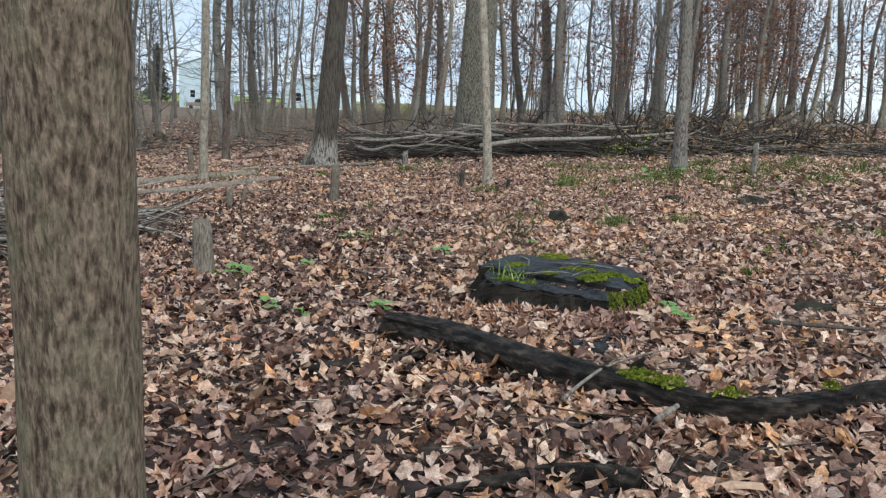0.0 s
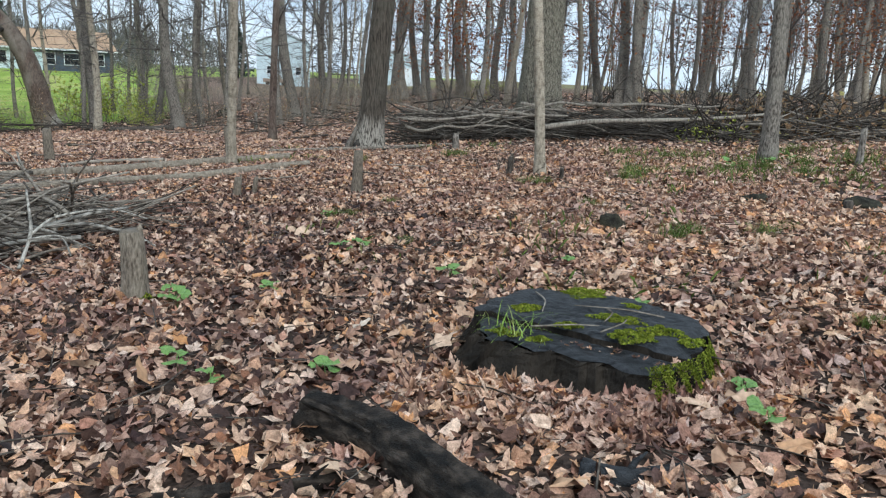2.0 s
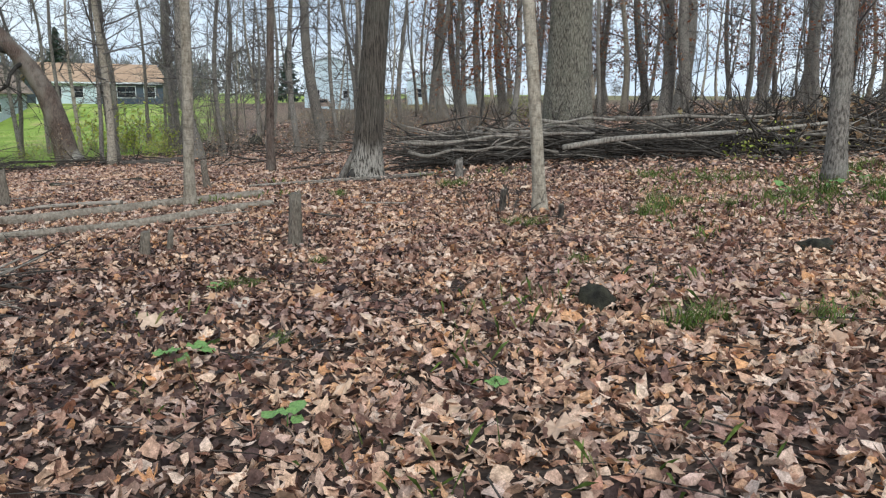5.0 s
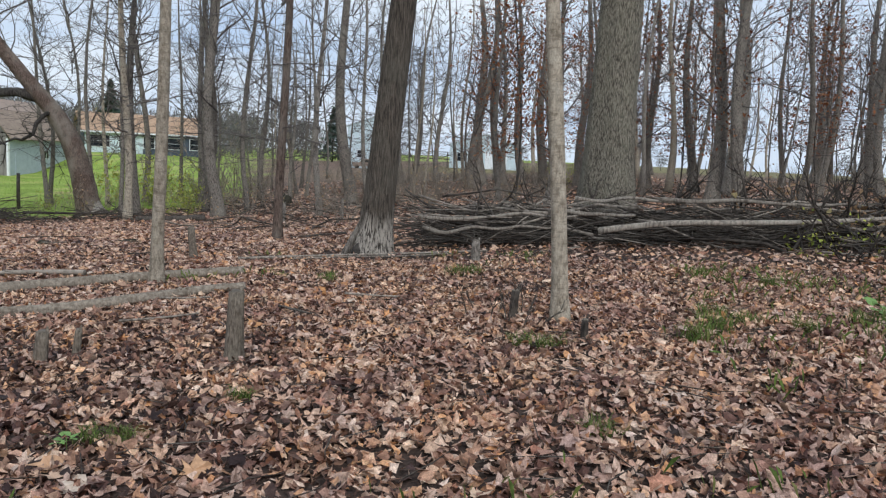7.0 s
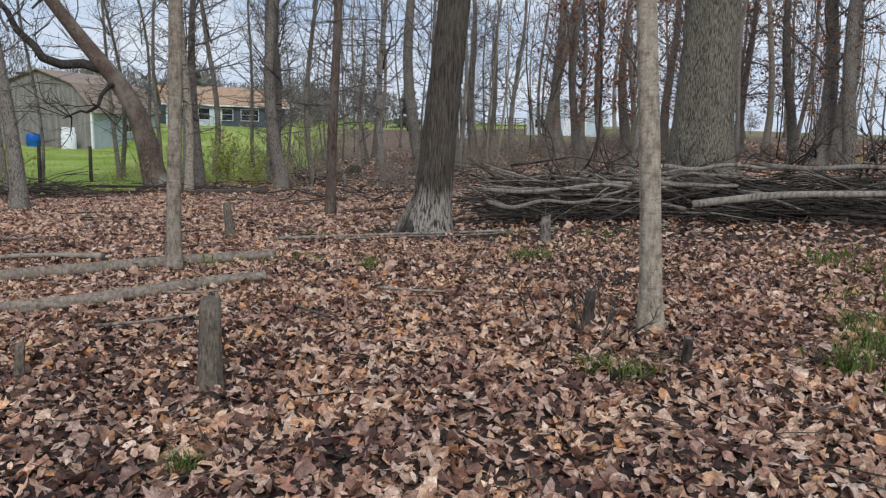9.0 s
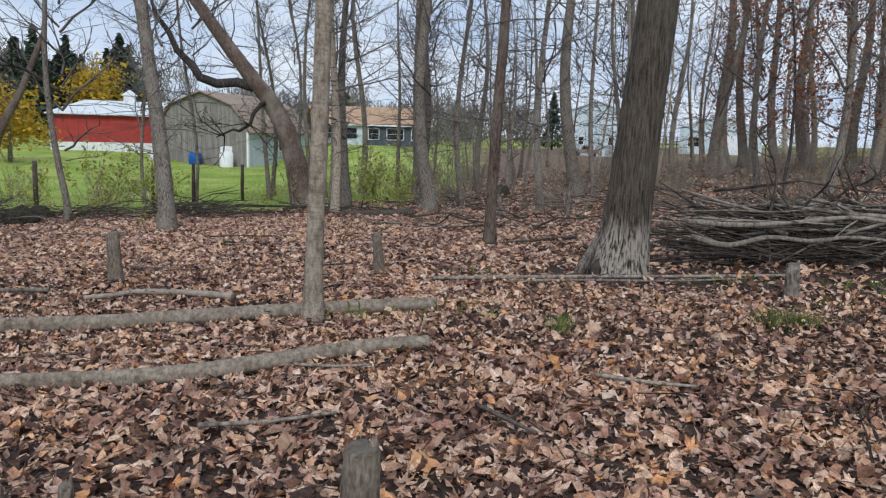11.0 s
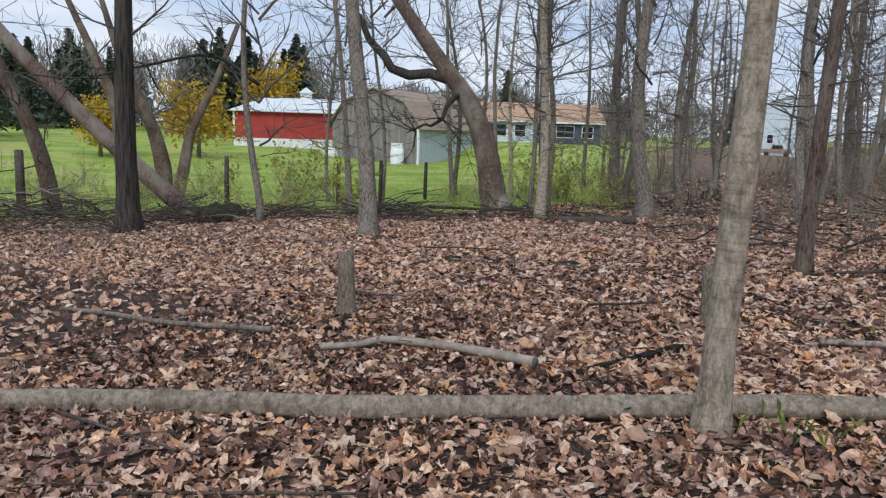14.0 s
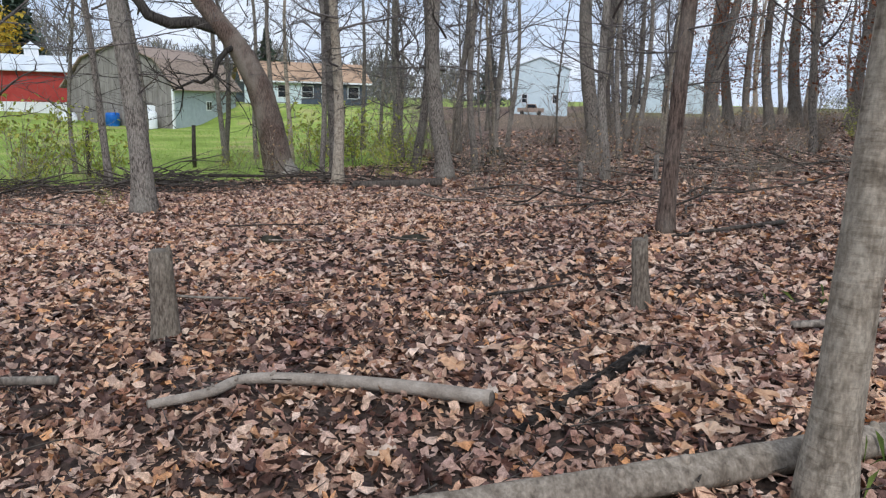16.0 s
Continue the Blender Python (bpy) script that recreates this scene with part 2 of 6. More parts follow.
LITTER = island("fallen_leaves", [(0.0, (0.07, 0.042, 0.036)), (0.09, (0.2, 0.108, 0.076)), (0.22, (0.46, 0.27, 0.175)), (0.38, (0.62, 0.42, 0.29)), (0.53, (0.7, 0.52, 0.385)),
                                  (0.62, (0.44, 0.22, 0.14)), (0.75, (0.7, 0.54, 0.415)), (0.85, (0.6, 0.3, 0.13)), (0.93, (0.62, 0.43, 0.29)), (1.0, (0.15, 0.08, 0.066))], 0.5, 0.1, drift=True)
DULL = island("dull_dark_leaves", [(0.0, (0.03, 0.02, 0.018)), (0.3, (0.085, 0.05, 0.038)), (0.5, (0.16, 0.092, 0.066)), (0.66, (0.3, 0.19, 0.135)), (0.8, (0.46, 0.33, 0.25)), (0.92, (0.24, 0.11, 0.06)), (1.0, (0.06, 0.036, 0.032))], 0.45, 0.08, drift=True)
RUST = island("rust_leaves", [(0.0, (0.16, 0.05, 0.022)), (0.5, (0.27, 0.1, 0.045)), (1.0, (0.38, 0.19, 0.09))], 0.7, 0.25)
TAWNY = island("dry_oak_leaves", [(0.0, (0.22, 0.125, 0.065)), (0.6, (0.44, 0.29, 0.165)), (0.85, (0.5, 0.36, 0.22)), (1.0, (0.4, 0.37, 0.13))], 0.7, 0.2)
GOLD = island("golden_leaves", [(0.0, (0.42, 0.26, 0.03)), (0.6, (0.62, 0.42, 0.05)), (1.0, (0.4, 0.36, 0.08))], 0.7, 0.3)
MOSS = island("moss", [(0.0, (0.07, 0.1, 0.012)), (0.5, (0.2, 0.25, 0.025)), (1.0, (0.36, 0.38, 0.06))], 0.9, 0.15)
LIME = island("lime_leaves", [(0.0, (0.22, 0.27, 0.05)), (0.6, (0.4, 0.44, 0.09)), (1.0, (0.56, 0.52, 0.12))], 0.65, 0.3)
BLADE = island("grass_blades", [(0.0, (0.07, 0.11, 0.025)), (0.6, (0.14, 0.2, 0.045)), (1.0, (0.25, 0.23, 0.09))], 0.6, 0.2)
MEADOW = island("meadow_blades", [(0.0, (0.19, 0.31, 0.05)), (0.6, (0.31, 0.45, 0.09)), (1.0, (0.46, 0.48, 0.18))], 0.6, 0.2)
# Needles and far foliage: distance haze is put into these pale colours.
NEEDLES = island("needles", [(0.0, (0.06, 0.09, 0.075)), (1.0, (0.12, 0.16, 0.12))], 0.7, 0.05)
FARWOOD = island("hazed_far_foliage", [(0.0, (0.16, 0.15, 0.15)), (0.5, (0.26, 0.245, 0.235)), (0.85, (0.15, 0.165, 0.15)), (1.0, (0.33, 0.28, 0.17))], 0.9)


def ground_material():
    m, n, l, b = material("forest_floor_and_meadow")
    g = n.new("ShaderNodeNewGeometry")

    def at(node):
        l.new(g.outputs["Position"], node.inputs["Vector"])
        return node

    cell = at(n.new("ShaderNodeTexVoronoi"))
    cell.inputs["Scale"].default_value = 24
    t = at(n.new("ShaderNodeTexNoise"))
    t.inputs["Scale"].default_value, t.inputs["Detail"].default_value = 30, 5
    big = at(n.new("ShaderNodeTexNoise"))
    big.inputs["Scale"].default_value, big.inputs["Detail"].default_value = 0.35, 4
    sep = n.new("ShaderNodeSeparateColor")
    l.new(cell.outputs["Color"], sep.inputs[0])
    leafy = ramp_node(n, [(0.0, (0.05, 0.036, 0.031)), (0.35, (0.18, 0.122, 0.092)), (0.7, (0.38, 0.265, 0.195)), (1.0, (0.1, 0.067, 0.055))])
    l.new(sep.outputs[0], leafy.inputs[0])
    soil = ramp_node(n, [(0.35, (0.4, 0.4, 0.4)), (0.65, (1.15, 1.12, 1.1))])
    l.new(t.outputs["Fac"], soil.inputs[0])
    floor = mixed(n, l, 1.0, leafy.outputs[0], soil.outputs[0], "MULTIPLY")
    # Dark soil under the litter; its depth also stands for shade between leaves.
    covered = n.new("ShaderNodeAttribute")
    covered.attribute_name = "shaded_humus"
    floor = mixed(n, l, covered.outputs["Fac"], floor, mixed(n, l, 1.0, (0.072, 0.051, 0.041), soil.outputs[0], "MULTIPLY"))
    turf = ramp_node(n, [(0.3, (0.21, 0.29, 0.05)), (0.5, (0.31, 0.42, 0.08)), (0.62, (0.43, 0.45, 0.14)), (0.74, (0.38, 0.32, 0.15))])
    l.new(big.outputs["Fac"], turf.inputs[0])
    turf2 = mixed(n, l, 0.6, turf.outputs[0], soil.outputs[0], "MULTIPLY")
    mask = n.new("ShaderNodeAttribute")
    mask.attribute_name = "meadow"
    l.new(mixed(n, l, mask.outputs["Fac"], floor, turf2), b.inputs["Base Color"])
    b.inputs["Roughness"].default_value = 0.9
    bumped(n, l, b, t.outputs["Fac"], 0.8, 0.03)
    return m


GROUND = ground_material()


# ---- mesh helpers ----
class Shape:
    """Collects points and faces of one mesh."""

    def __init__(self):
        self.v, self.f, self.a = [], [], []

    def tube(self, pts, radii, sides=8, rough=0.0, seed=0, cap=True):
        pts = [Vector(p) for p in pts]
        rng = random.Random(seed)
        base = len(self.v)
        side = Vector((1, 0, 0))
        phase = rng.random() * 6
        run = rng.random() * 9
        for i, p in enumerate(pts):
            run += (p - pts[i - 1]).length if i else 0
            d = (pts[min(i + 1, len(pts) - 1)] - pts[max(i - 1, 0)]).normalized()
            if i == 0 and abs(d.x) > 0.9:
                side = Vector((0, 1, 0))
            side = (side - d * side.dot(d)).normalized()
            up = d.cross(side)
            for k in range(sides):
                a = 2 * math.pi * k / sides
                r = radii[i]
                if rough:
                    r *= 1 + rough * (0.6 * math.sin(3 * a + phase + i * 0.07) + 0.4 * math.sin(7 * a - phase * 2 + i * 0.11)) + rough * 0.5 * rng.uniform(-1, 1)
                self.v.append(p + (side * math.cos(a) + up * math.sin(a)) * r)
                self.a.append(run)
        for i in range(len(pts) - 1):
            for k in range(sides):
                a, b2 = base + i * sides + k, base + i * sides + (k + 1) % sides
                self.f.append((a, b2, b2 + sides, a + sides))
        if cap:
            self.f.append(tuple(base + k for k in reversed(range(sides))))
            self.f.append(tuple(base + (len(pts) - 1) * sides + k for k in range(sides)))
        return self

    def box(self, x0, x1, y0, y1, z0, z1):
        b = len(self.v)
        self.v += [Vector((x, y, z)) for z in (z0, z1) for x, y in ((x0, y0), (x1, y0), (x1, y1), (x0, y1))]
        self.f += [tuple(b + i for i in q) for q in ((3, 2, 1, 0), (4, 5, 6, 7), (0, 1, 5, 4), (1, 2, 6, 5), (2, 3, 7, 6), (3, 0, 4, 7))]
        return self

    def poly(self, points):
        b = len(self.v)
        self.v += [Vector(p) for p in points]
        self.f.append(tuple(range(b, b + len(points))))
        return self

    def slab(self, points, thickness):
        """A plate: a flat outline thickened along its normal."""
        pts = [Vector(p) for p in points]
        nrm = (pts[1] - pts[0]).cross(pts[2] - pts[0]).normalized() * thickness
        b, c = len(self.v), len(pts)
        self.v += pts + [p + nrm for p in pts]
        self.f.append(tuple(b + i for i in reversed(range(c))))
        self.f.append(tuple(b + c + i for i in range(c)))
        for i in range(c):
            j = (i + 1) % c
            self.f.append((b + i, b + j, b + c + j, b + c + i))
        return self

    def mesh(self, name, mat, shade=True):
        me = bpy.data.meshes.new(name)
        me.from_pydata([tuple(p) for p in self.v], [], self.f)
        if shade:
            me.polygons.foreach_set("use_smooth", [True] * len(me.polygons))
        if len(self.a) == len(self.v):
            me.attributes.new("along", "FLOAT", "POINT").data.foreach_set("value", self.a)
        me.materials.append(mat)
        me.update()
        return me


def part(name, shape, mat, parent, label="", shade=True):
    ob = new(name, shape if isinstance(shape, bpy.types.Mesh) else shape.mesh(name, mat, shade))
    ob.parent = parent
    return tagged(ob, label)


def thing(name, m, label, category, group="", kind=""):
    ob = new(name)
    ob.empty_display_size = 0.2
    ob.matrix_world = m
    return tagged(ob, label, category, group, kind)


def solo(name, shape, mat, m, label, category, group="", kind="", shade=True):
    ob = new(name, shape if isinstance(shape, bpy.types.Mesh) else shape.mesh(name, mat, shade))
    ob.matrix_world = m
    return tagged(ob, label, category, group, kind)


def scattered(name, templates, faces, pick, places, turns, sizes, mat, heights=None):
    """One mesh of many small flat shapes: templates (n, k, 3), one face list, a place, turn and size for each."""
    t = templates[pick]
    if heights is not None:
        t = t * np.stack([np.ones_like(heights), np.ones_like(heights), heights], -1)[:, None, :]
    v = np.einsum("nij,nkj->nki", turns, t) * sizes[:, None, None] + places[:, None, :]
    k, cnt = templates.shape[1], len(places)
    f = (np.array(faces)[None] + (np.arange(cnt) * k)[:, None, None]).reshape(-1, len(faces[0]))
    me = bpy.data.meshes.new(name)
    me.vertices.add(cnt * k)
    me.vertices.foreach_set("co", v.reshape(-1).astype(np.float32))
    nf, per = f.shape
    me.loops.add(nf * per)
    me.loops.foreach_set("vertex_index", f.reshape(-1).astype(np.int32))
    me.polygons.add(nf)
    me.polygons.foreach_set("loop_start", (np.arange(nf) * per).astype(np.int32))
    me.polygons.foreach_set("use_smooth", np.ones(nf, bool))
    me.update(calc_edges=True)
    me.materials.append(mat)
    me.validate()
    return me


def turns_of(rng, count, tilt):
    """Random rotations: any heading, tilted by up to tilt radians."""
    a, b2, c = rng.uniform(0, 2 * np.pi, count), rng.normal(0, tilt, count), rng.normal(0, tilt, count)
    ca, sa, cb, sb, cc, sc = np.cos(a), np.sin(a), np.cos(b2), np.sin(b2), np.cos(c), np.sin(c)
    o, z = np.ones(count), np.zeros(count)
    rz = np.stack([ca, -sa, z, sa, ca, z, z, z, o], -1).reshape(-1, 3, 3)
    rx = np.stack([o, z, z, z, cb, -sb, z, sb, cb], -1).reshape(-1, 3, 3)
    ry = np.stack([cc, z, sc, z, o, z, -sc, z, cc], -1).reshape(-1, 3, 3)
    return rx @ ry @ rz


# ---- ground: one sheet to the horizon ----
def ground():
    def axis(a, b, step):
        core = list(np.arange(a, b + 0.01, step))
        out_, d, p = [], step, b
        while p < 2600:
            d *= 1.13
            p += d
            out_.append(p)
        low, d, p = [], step, a
        while p > -2600:
            d *= 1.13
            p -= d
            low.append(p)
        return np.array(low[::-1] + core + out_)

    xs, ys = axis(-26, 10, 0.4), axis(-4, 34, 0.4)
    X, Y = np.meshgrid(xs, ys, indexing="ij")
    Z = land(X, Y)
    nx, ny = X.shape
    idx = np.arange(nx * ny).reshape(nx, ny)
    f = np.stack([idx[:-1, :-1], idx[1:, :-1], idx[1:, 1:], idx[:-1, 1:]], -1).reshape(-1, 4)
    me = bpy.data.meshes.new("ground")
    me.from_pydata(np.stack([X, Y, Z], -1).reshape(-1, 3).tolist(), [], f.tolist())
    a = me.attributes.new("meadow", "FLOAT", "POINT")
    a.data.foreach_set("value", field_mask(X, Y).reshape(-1).astype(np.float32))
    h = me.attributes.new("shaded_humus", "FLOAT", "POINT")
    h.data.foreach_set("value", (smooth(-18, -15, X) * smooth(12, 10, X) * smooth(0, 1.2, Y - np.interp(X, [-11, -9.5, -4, -3, 3.8, 4.6], [6.2, 3.2, 3.2, 0.7, 0.7, 2.2])) * smooth(26, 22, Y)).reshape(-1).astype(np.float32))
    me.polygons.foreach_set("use_smooth", [True] * len(me.polygons))
    me.materials.append(GROUND)
    return tagged(new("ground", me), "brown leaf-strewn forest floor running into a green meadow", "ground", kind="structure")


ground()


# ---- leaf litter ----
def leaf_templates(count, lobes, seed, flat=1.0):
    """Curled, crumpled lobed leaves and scraps: a centre and an outline, 1 long."""
    rng = np.random.default_rng(seed)
    k = lobes * 2
    made = []
    for _ in range(count):
        a = np.linspace(0, 2 * np.pi, k, endpoint=False) + rng.normal(0, 0.12, k)
        r = np.where(np.arange(k) % 2 == 0, 0.5, 0.41) * rng.uniform(0.65, 1.25, k) * (1 + 0.22 * np.cos(a))
        p = np.stack([r * np.cos(a), r * np.sin(a) * rng.uniform(0.4, 1.0)], -1)
        p = np.concatenate([[[rng.normal(0, 0.06), rng.normal(0, 0.05)]], p])
        z = np.zeros(k + 1)
        for bend in (rng.normal(0, 1.7) * flat, rng.normal(0, 0.9) * flat):
            th = rng.uniform(0, np.pi)
            u, v = p[:, 0] * np.cos(th) + p[:, 1] * np.sin(th), -p[:, 0] * np.sin(th) + p[:, 1] * np.cos(th)
            bend = bend if abs(bend) > 0.05 else 0.05
            z = z + (1 - np.cos(bend * u)) / bend
            u = np.sin(bend * u) / bend
            p = np.stack([u * np.cos(th) - v * np.sin(th), u * np.sin(th) + v * np.cos(th)], -1)
        z = z + rng.normal(0, 0.065, k + 1)
        made.append(np.concatenate([p, (z - z.mean())[:, None]], -1))
    faces = [(0, 1 + i, 1 + (i + 1) % k) for i in range(k)]
    return np.array(made), faces


def maple_templates(count, seed):
    """Five-lobed leaves with toothed lobes, folded along the rib and curled at the tips, 1 long."""
    rng = np.random.default_rng(seed)
    made = []
    for _ in range(count):
        a, r = [], []
        for lobe, tip in ((-118, 0.34), (-56, 0.5), (0, 0.6), (56, 0.5), (118, 0.34)):
            tip *= rng.uniform(0.8, 1.15)
            for off, k in ((-15, 0.66), (0, 1.0), (15, 0.66), (29, 0.46)):
                a.append(lobe + off + rng.normal(0, 3))
                r.append(tip * k * rng.uniform(0.88, 1.1))
        a, r = np.radians(np.array(a)), np.array(r)
        p = np.stack([r * np.cos(a), r * np.sin(a)], -1)
        p = np.concatenate([[[-0.04, 0.0]], p])
        z = rng.uniform(-0.1, 0.5) * np.abs(p[:, 1]) + rng.normal(0.4, 0.7) * (p ** 2).sum(-1) * rng.uniform(0.2, 1.0) + rng.normal(0, 0.035, len(p))
        bend = rng.normal(0, 1.6)
        bend = bend if abs(bend) > 0.05 else 0.05
        th = rng.uniform(0, np.pi)
        u, v = p[:, 0] * np.cos(th) + p[:, 1] * np.sin(th), -p[:, 0] * np.sin(th) + p[:, 1] * np.cos(th)
        z = z + (1 - np.cos(bend * u)) / bend
        u = np.sin(bend * u) / bend
        made.append(np.stack([u * np.cos(th) - v * np.sin(th), u * np.sin(th) + v * np.cos(th), z - z.mean()], -1))
    return np.array(made), [(0, 1 + i, 1 + (i + 1) % 20) for i in range(20)]


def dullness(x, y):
    """Share of dark leaves: high by the rotten wood and round the brush heap, low to the right."""
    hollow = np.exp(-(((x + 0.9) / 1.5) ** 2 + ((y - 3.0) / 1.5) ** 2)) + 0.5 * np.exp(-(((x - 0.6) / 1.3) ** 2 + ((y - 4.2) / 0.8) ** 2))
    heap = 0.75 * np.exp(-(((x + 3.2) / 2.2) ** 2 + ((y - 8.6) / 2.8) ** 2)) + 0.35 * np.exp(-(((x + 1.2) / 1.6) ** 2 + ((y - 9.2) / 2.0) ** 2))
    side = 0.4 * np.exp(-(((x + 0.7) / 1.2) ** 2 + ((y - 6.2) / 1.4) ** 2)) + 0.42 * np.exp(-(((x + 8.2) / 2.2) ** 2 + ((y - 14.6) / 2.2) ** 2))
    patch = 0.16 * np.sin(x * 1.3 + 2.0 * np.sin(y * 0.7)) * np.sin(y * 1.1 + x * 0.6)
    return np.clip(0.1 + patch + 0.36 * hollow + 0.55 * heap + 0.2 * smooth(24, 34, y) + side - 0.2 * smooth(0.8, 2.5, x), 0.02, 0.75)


def litter_spots(rng, x0, x1, y0, y1, count):
    x, y = rng.uniform(x0, x1, count), rng.uniform(y0, y1, count)
    ok = field_mask(x, y) < rng.uniform(0.1, 0.9, count)
    on_stump = ((x - 0.84) / 0.6) ** 2 + ((y - 5.27) / 0.6) ** 2 < 1
    return x[ok & ~on_stump], y[ok & ~on_stump]


def leaf_layer(name, box, count, lobes, size, seed, label, lift=0.04):
    """A scatter of leaves (lobes 0: maple leaves), the dark ones apart from the others."""
    rng = np.random.default_rng(seed)
    x, y = litter_spots(rng, *box, count)
    tpl, faces = leaf_templates(48, lobes, seed + 1) if lobes else maple_templates(60, seed + 1)
    darker = rng.uniform(0, 1, len(x)) < dullness(x, y)
    for mat, pick, words in ((LITTER, ~darker, label), (DULL, darker, label.replace("dry", "dark-toned"))):
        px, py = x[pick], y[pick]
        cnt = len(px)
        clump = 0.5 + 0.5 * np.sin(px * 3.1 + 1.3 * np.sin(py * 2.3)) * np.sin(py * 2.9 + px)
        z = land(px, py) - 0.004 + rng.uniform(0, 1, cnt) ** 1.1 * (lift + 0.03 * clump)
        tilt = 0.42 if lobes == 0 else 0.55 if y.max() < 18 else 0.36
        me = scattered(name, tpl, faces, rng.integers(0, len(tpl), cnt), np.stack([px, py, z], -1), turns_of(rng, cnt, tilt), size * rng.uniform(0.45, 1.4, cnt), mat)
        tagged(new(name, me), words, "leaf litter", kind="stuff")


leaf_layer("leaf_litter", (-3.4, 4.2, 0.6, 9.5), 9000, 0, 0.113, 10, "dry curled brown maple leaves thick on the forest floor")
leaf_layer("leaf_litter", (-3.4, 4.2, 0.6, 9.5), 25000, 3, 0.083, 11, "dry rolled brown leaves thick on the forest floor")
leaf_layer("leaf_litter", (-9.0, 4.2, 9.5, 14.5), 9500, 0, 0.108, 9, "dry curled maple leaves round the logs")
leaf_layer("leaf_litter", (-10.0, 4.2, 9.5, 17.5), 46000, 3, 0.081, 12, "dry curled brown and orange leaves round the logs")
leaf_layer("leaf_litter", (-10.0, -3.4, 3.0, 9.5), 13000, 3, 0.115, 13, "dry dull brown leaves round the brush heap")
leaf_layer("leaf_litter", (4.2, 11.0, 2.0, 18.5), 20000, 3, 0.115, 14, "dry tan leaves with green weeds between them")
leaf_layer("leaf_litter", (-27.0, 11.0, 17.5, 27.0), 30000, 2, 0.125, 15, "dry fallen leaves at the back of the clearing")
leaf_layer("leaf_litter", (-27.0, -10.0, 6.0, 17.5), 18000, 2, 0.125, 16, "dry fallen leaves towards the meadow")
leaf_layer("leaf_litter", (-20.0, 13.0, 27.0, 38.0), 17000, 2, 0.2, 17, "dry fallen leaves under the thin trees", 0.05)
leaf_layer("leaf_litter", (-22.0, 34.0, 38.0, 60.0), 18000, 2, 0.26, 23, "dry fallen leaves deep in the wood", 0.05)
leaf_layer("leaf_litter", (11.0, 26.0, 10.0, 38.0), 16000, 2, 0.22, 24, "dry fallen leaves beyond the brush pile", 0.05)
leaf_layer("leaf_litter", (-4.0, 4.2, -3.0, 0.6), 2500, 4, 0.14, 18, "dry brown leaves at the start of the walk")
leaf_layer("leaf_litter", (-18.0, -3.4, -6.0, 3.2), 7000, 2, 0.17, 25, "dry fallen leaves behind the brush heap")
leaf_layer("leaf_litter", (4.2, 16.0, -6.0, 2.2), 5000, 2, 0.17, 26, "dry fallen leaves beside the start of the walk")
leaf_layer("leaf_litter", (-17.0, -4.0, 15.0, 24.5), 32000, 2, 0.11, 19, "dry fallen leaves among the stubs and thin trunks")
leaf_layer("leaf_scraps", (-3.2, 4.0, 1.6, 9.5), 20000, 2, 0.065, 21, "dry broken scraps of leaf in the litter")
leaf_layer("leaf_scraps", (-9.5, 3.6, 9.5, 17.0), 26000, 2, 0.07, 22, "dry broken scraps of leaf in the litter")


def twig_litter():
    """Thin broken twigs all over the litter."""
    rng = np.random.default_rng(33)
    x, y = litter_spots(rng, -10, 5, 1.5, 18, 2600)
    a, b2 = np.array([0, 2.1, 4.2]), 0.011
    ring = np.stack([np.zeros(3), b2 * np.cos(a), b2 * np.sin(a)], -1)
    tpl = np.array([np.concatenate([ring + [-0.5, 0, 0], ring * 0.9 + [0.0, o, 0.02], ring * 0.5 + [0.5, 0, 0]]) for o in (0.05, -0.06, 0.1)])
    f = [(i + k, i + (k + 1) % 3, i + 3 + (k + 1) % 3, i + 3 + k) for i in (0, 3) for k in range(3)]
    cnt = len(x)
    me = scattered("twig_litter", tpl, f, rng.integers(0, 3, cnt), np.stack([x, y, land(x, y) + rng.uniform(0.02, 0.06, cnt)], -1), turns_of(rng, cnt, 0.12), rng.uniform(0.12, 0.5, cnt), STICK_DARK)
    tagged(new("twig_litter", me), "thin broken twigs among the dead leaves", "twigs", kind="stuff")


twig_litter()


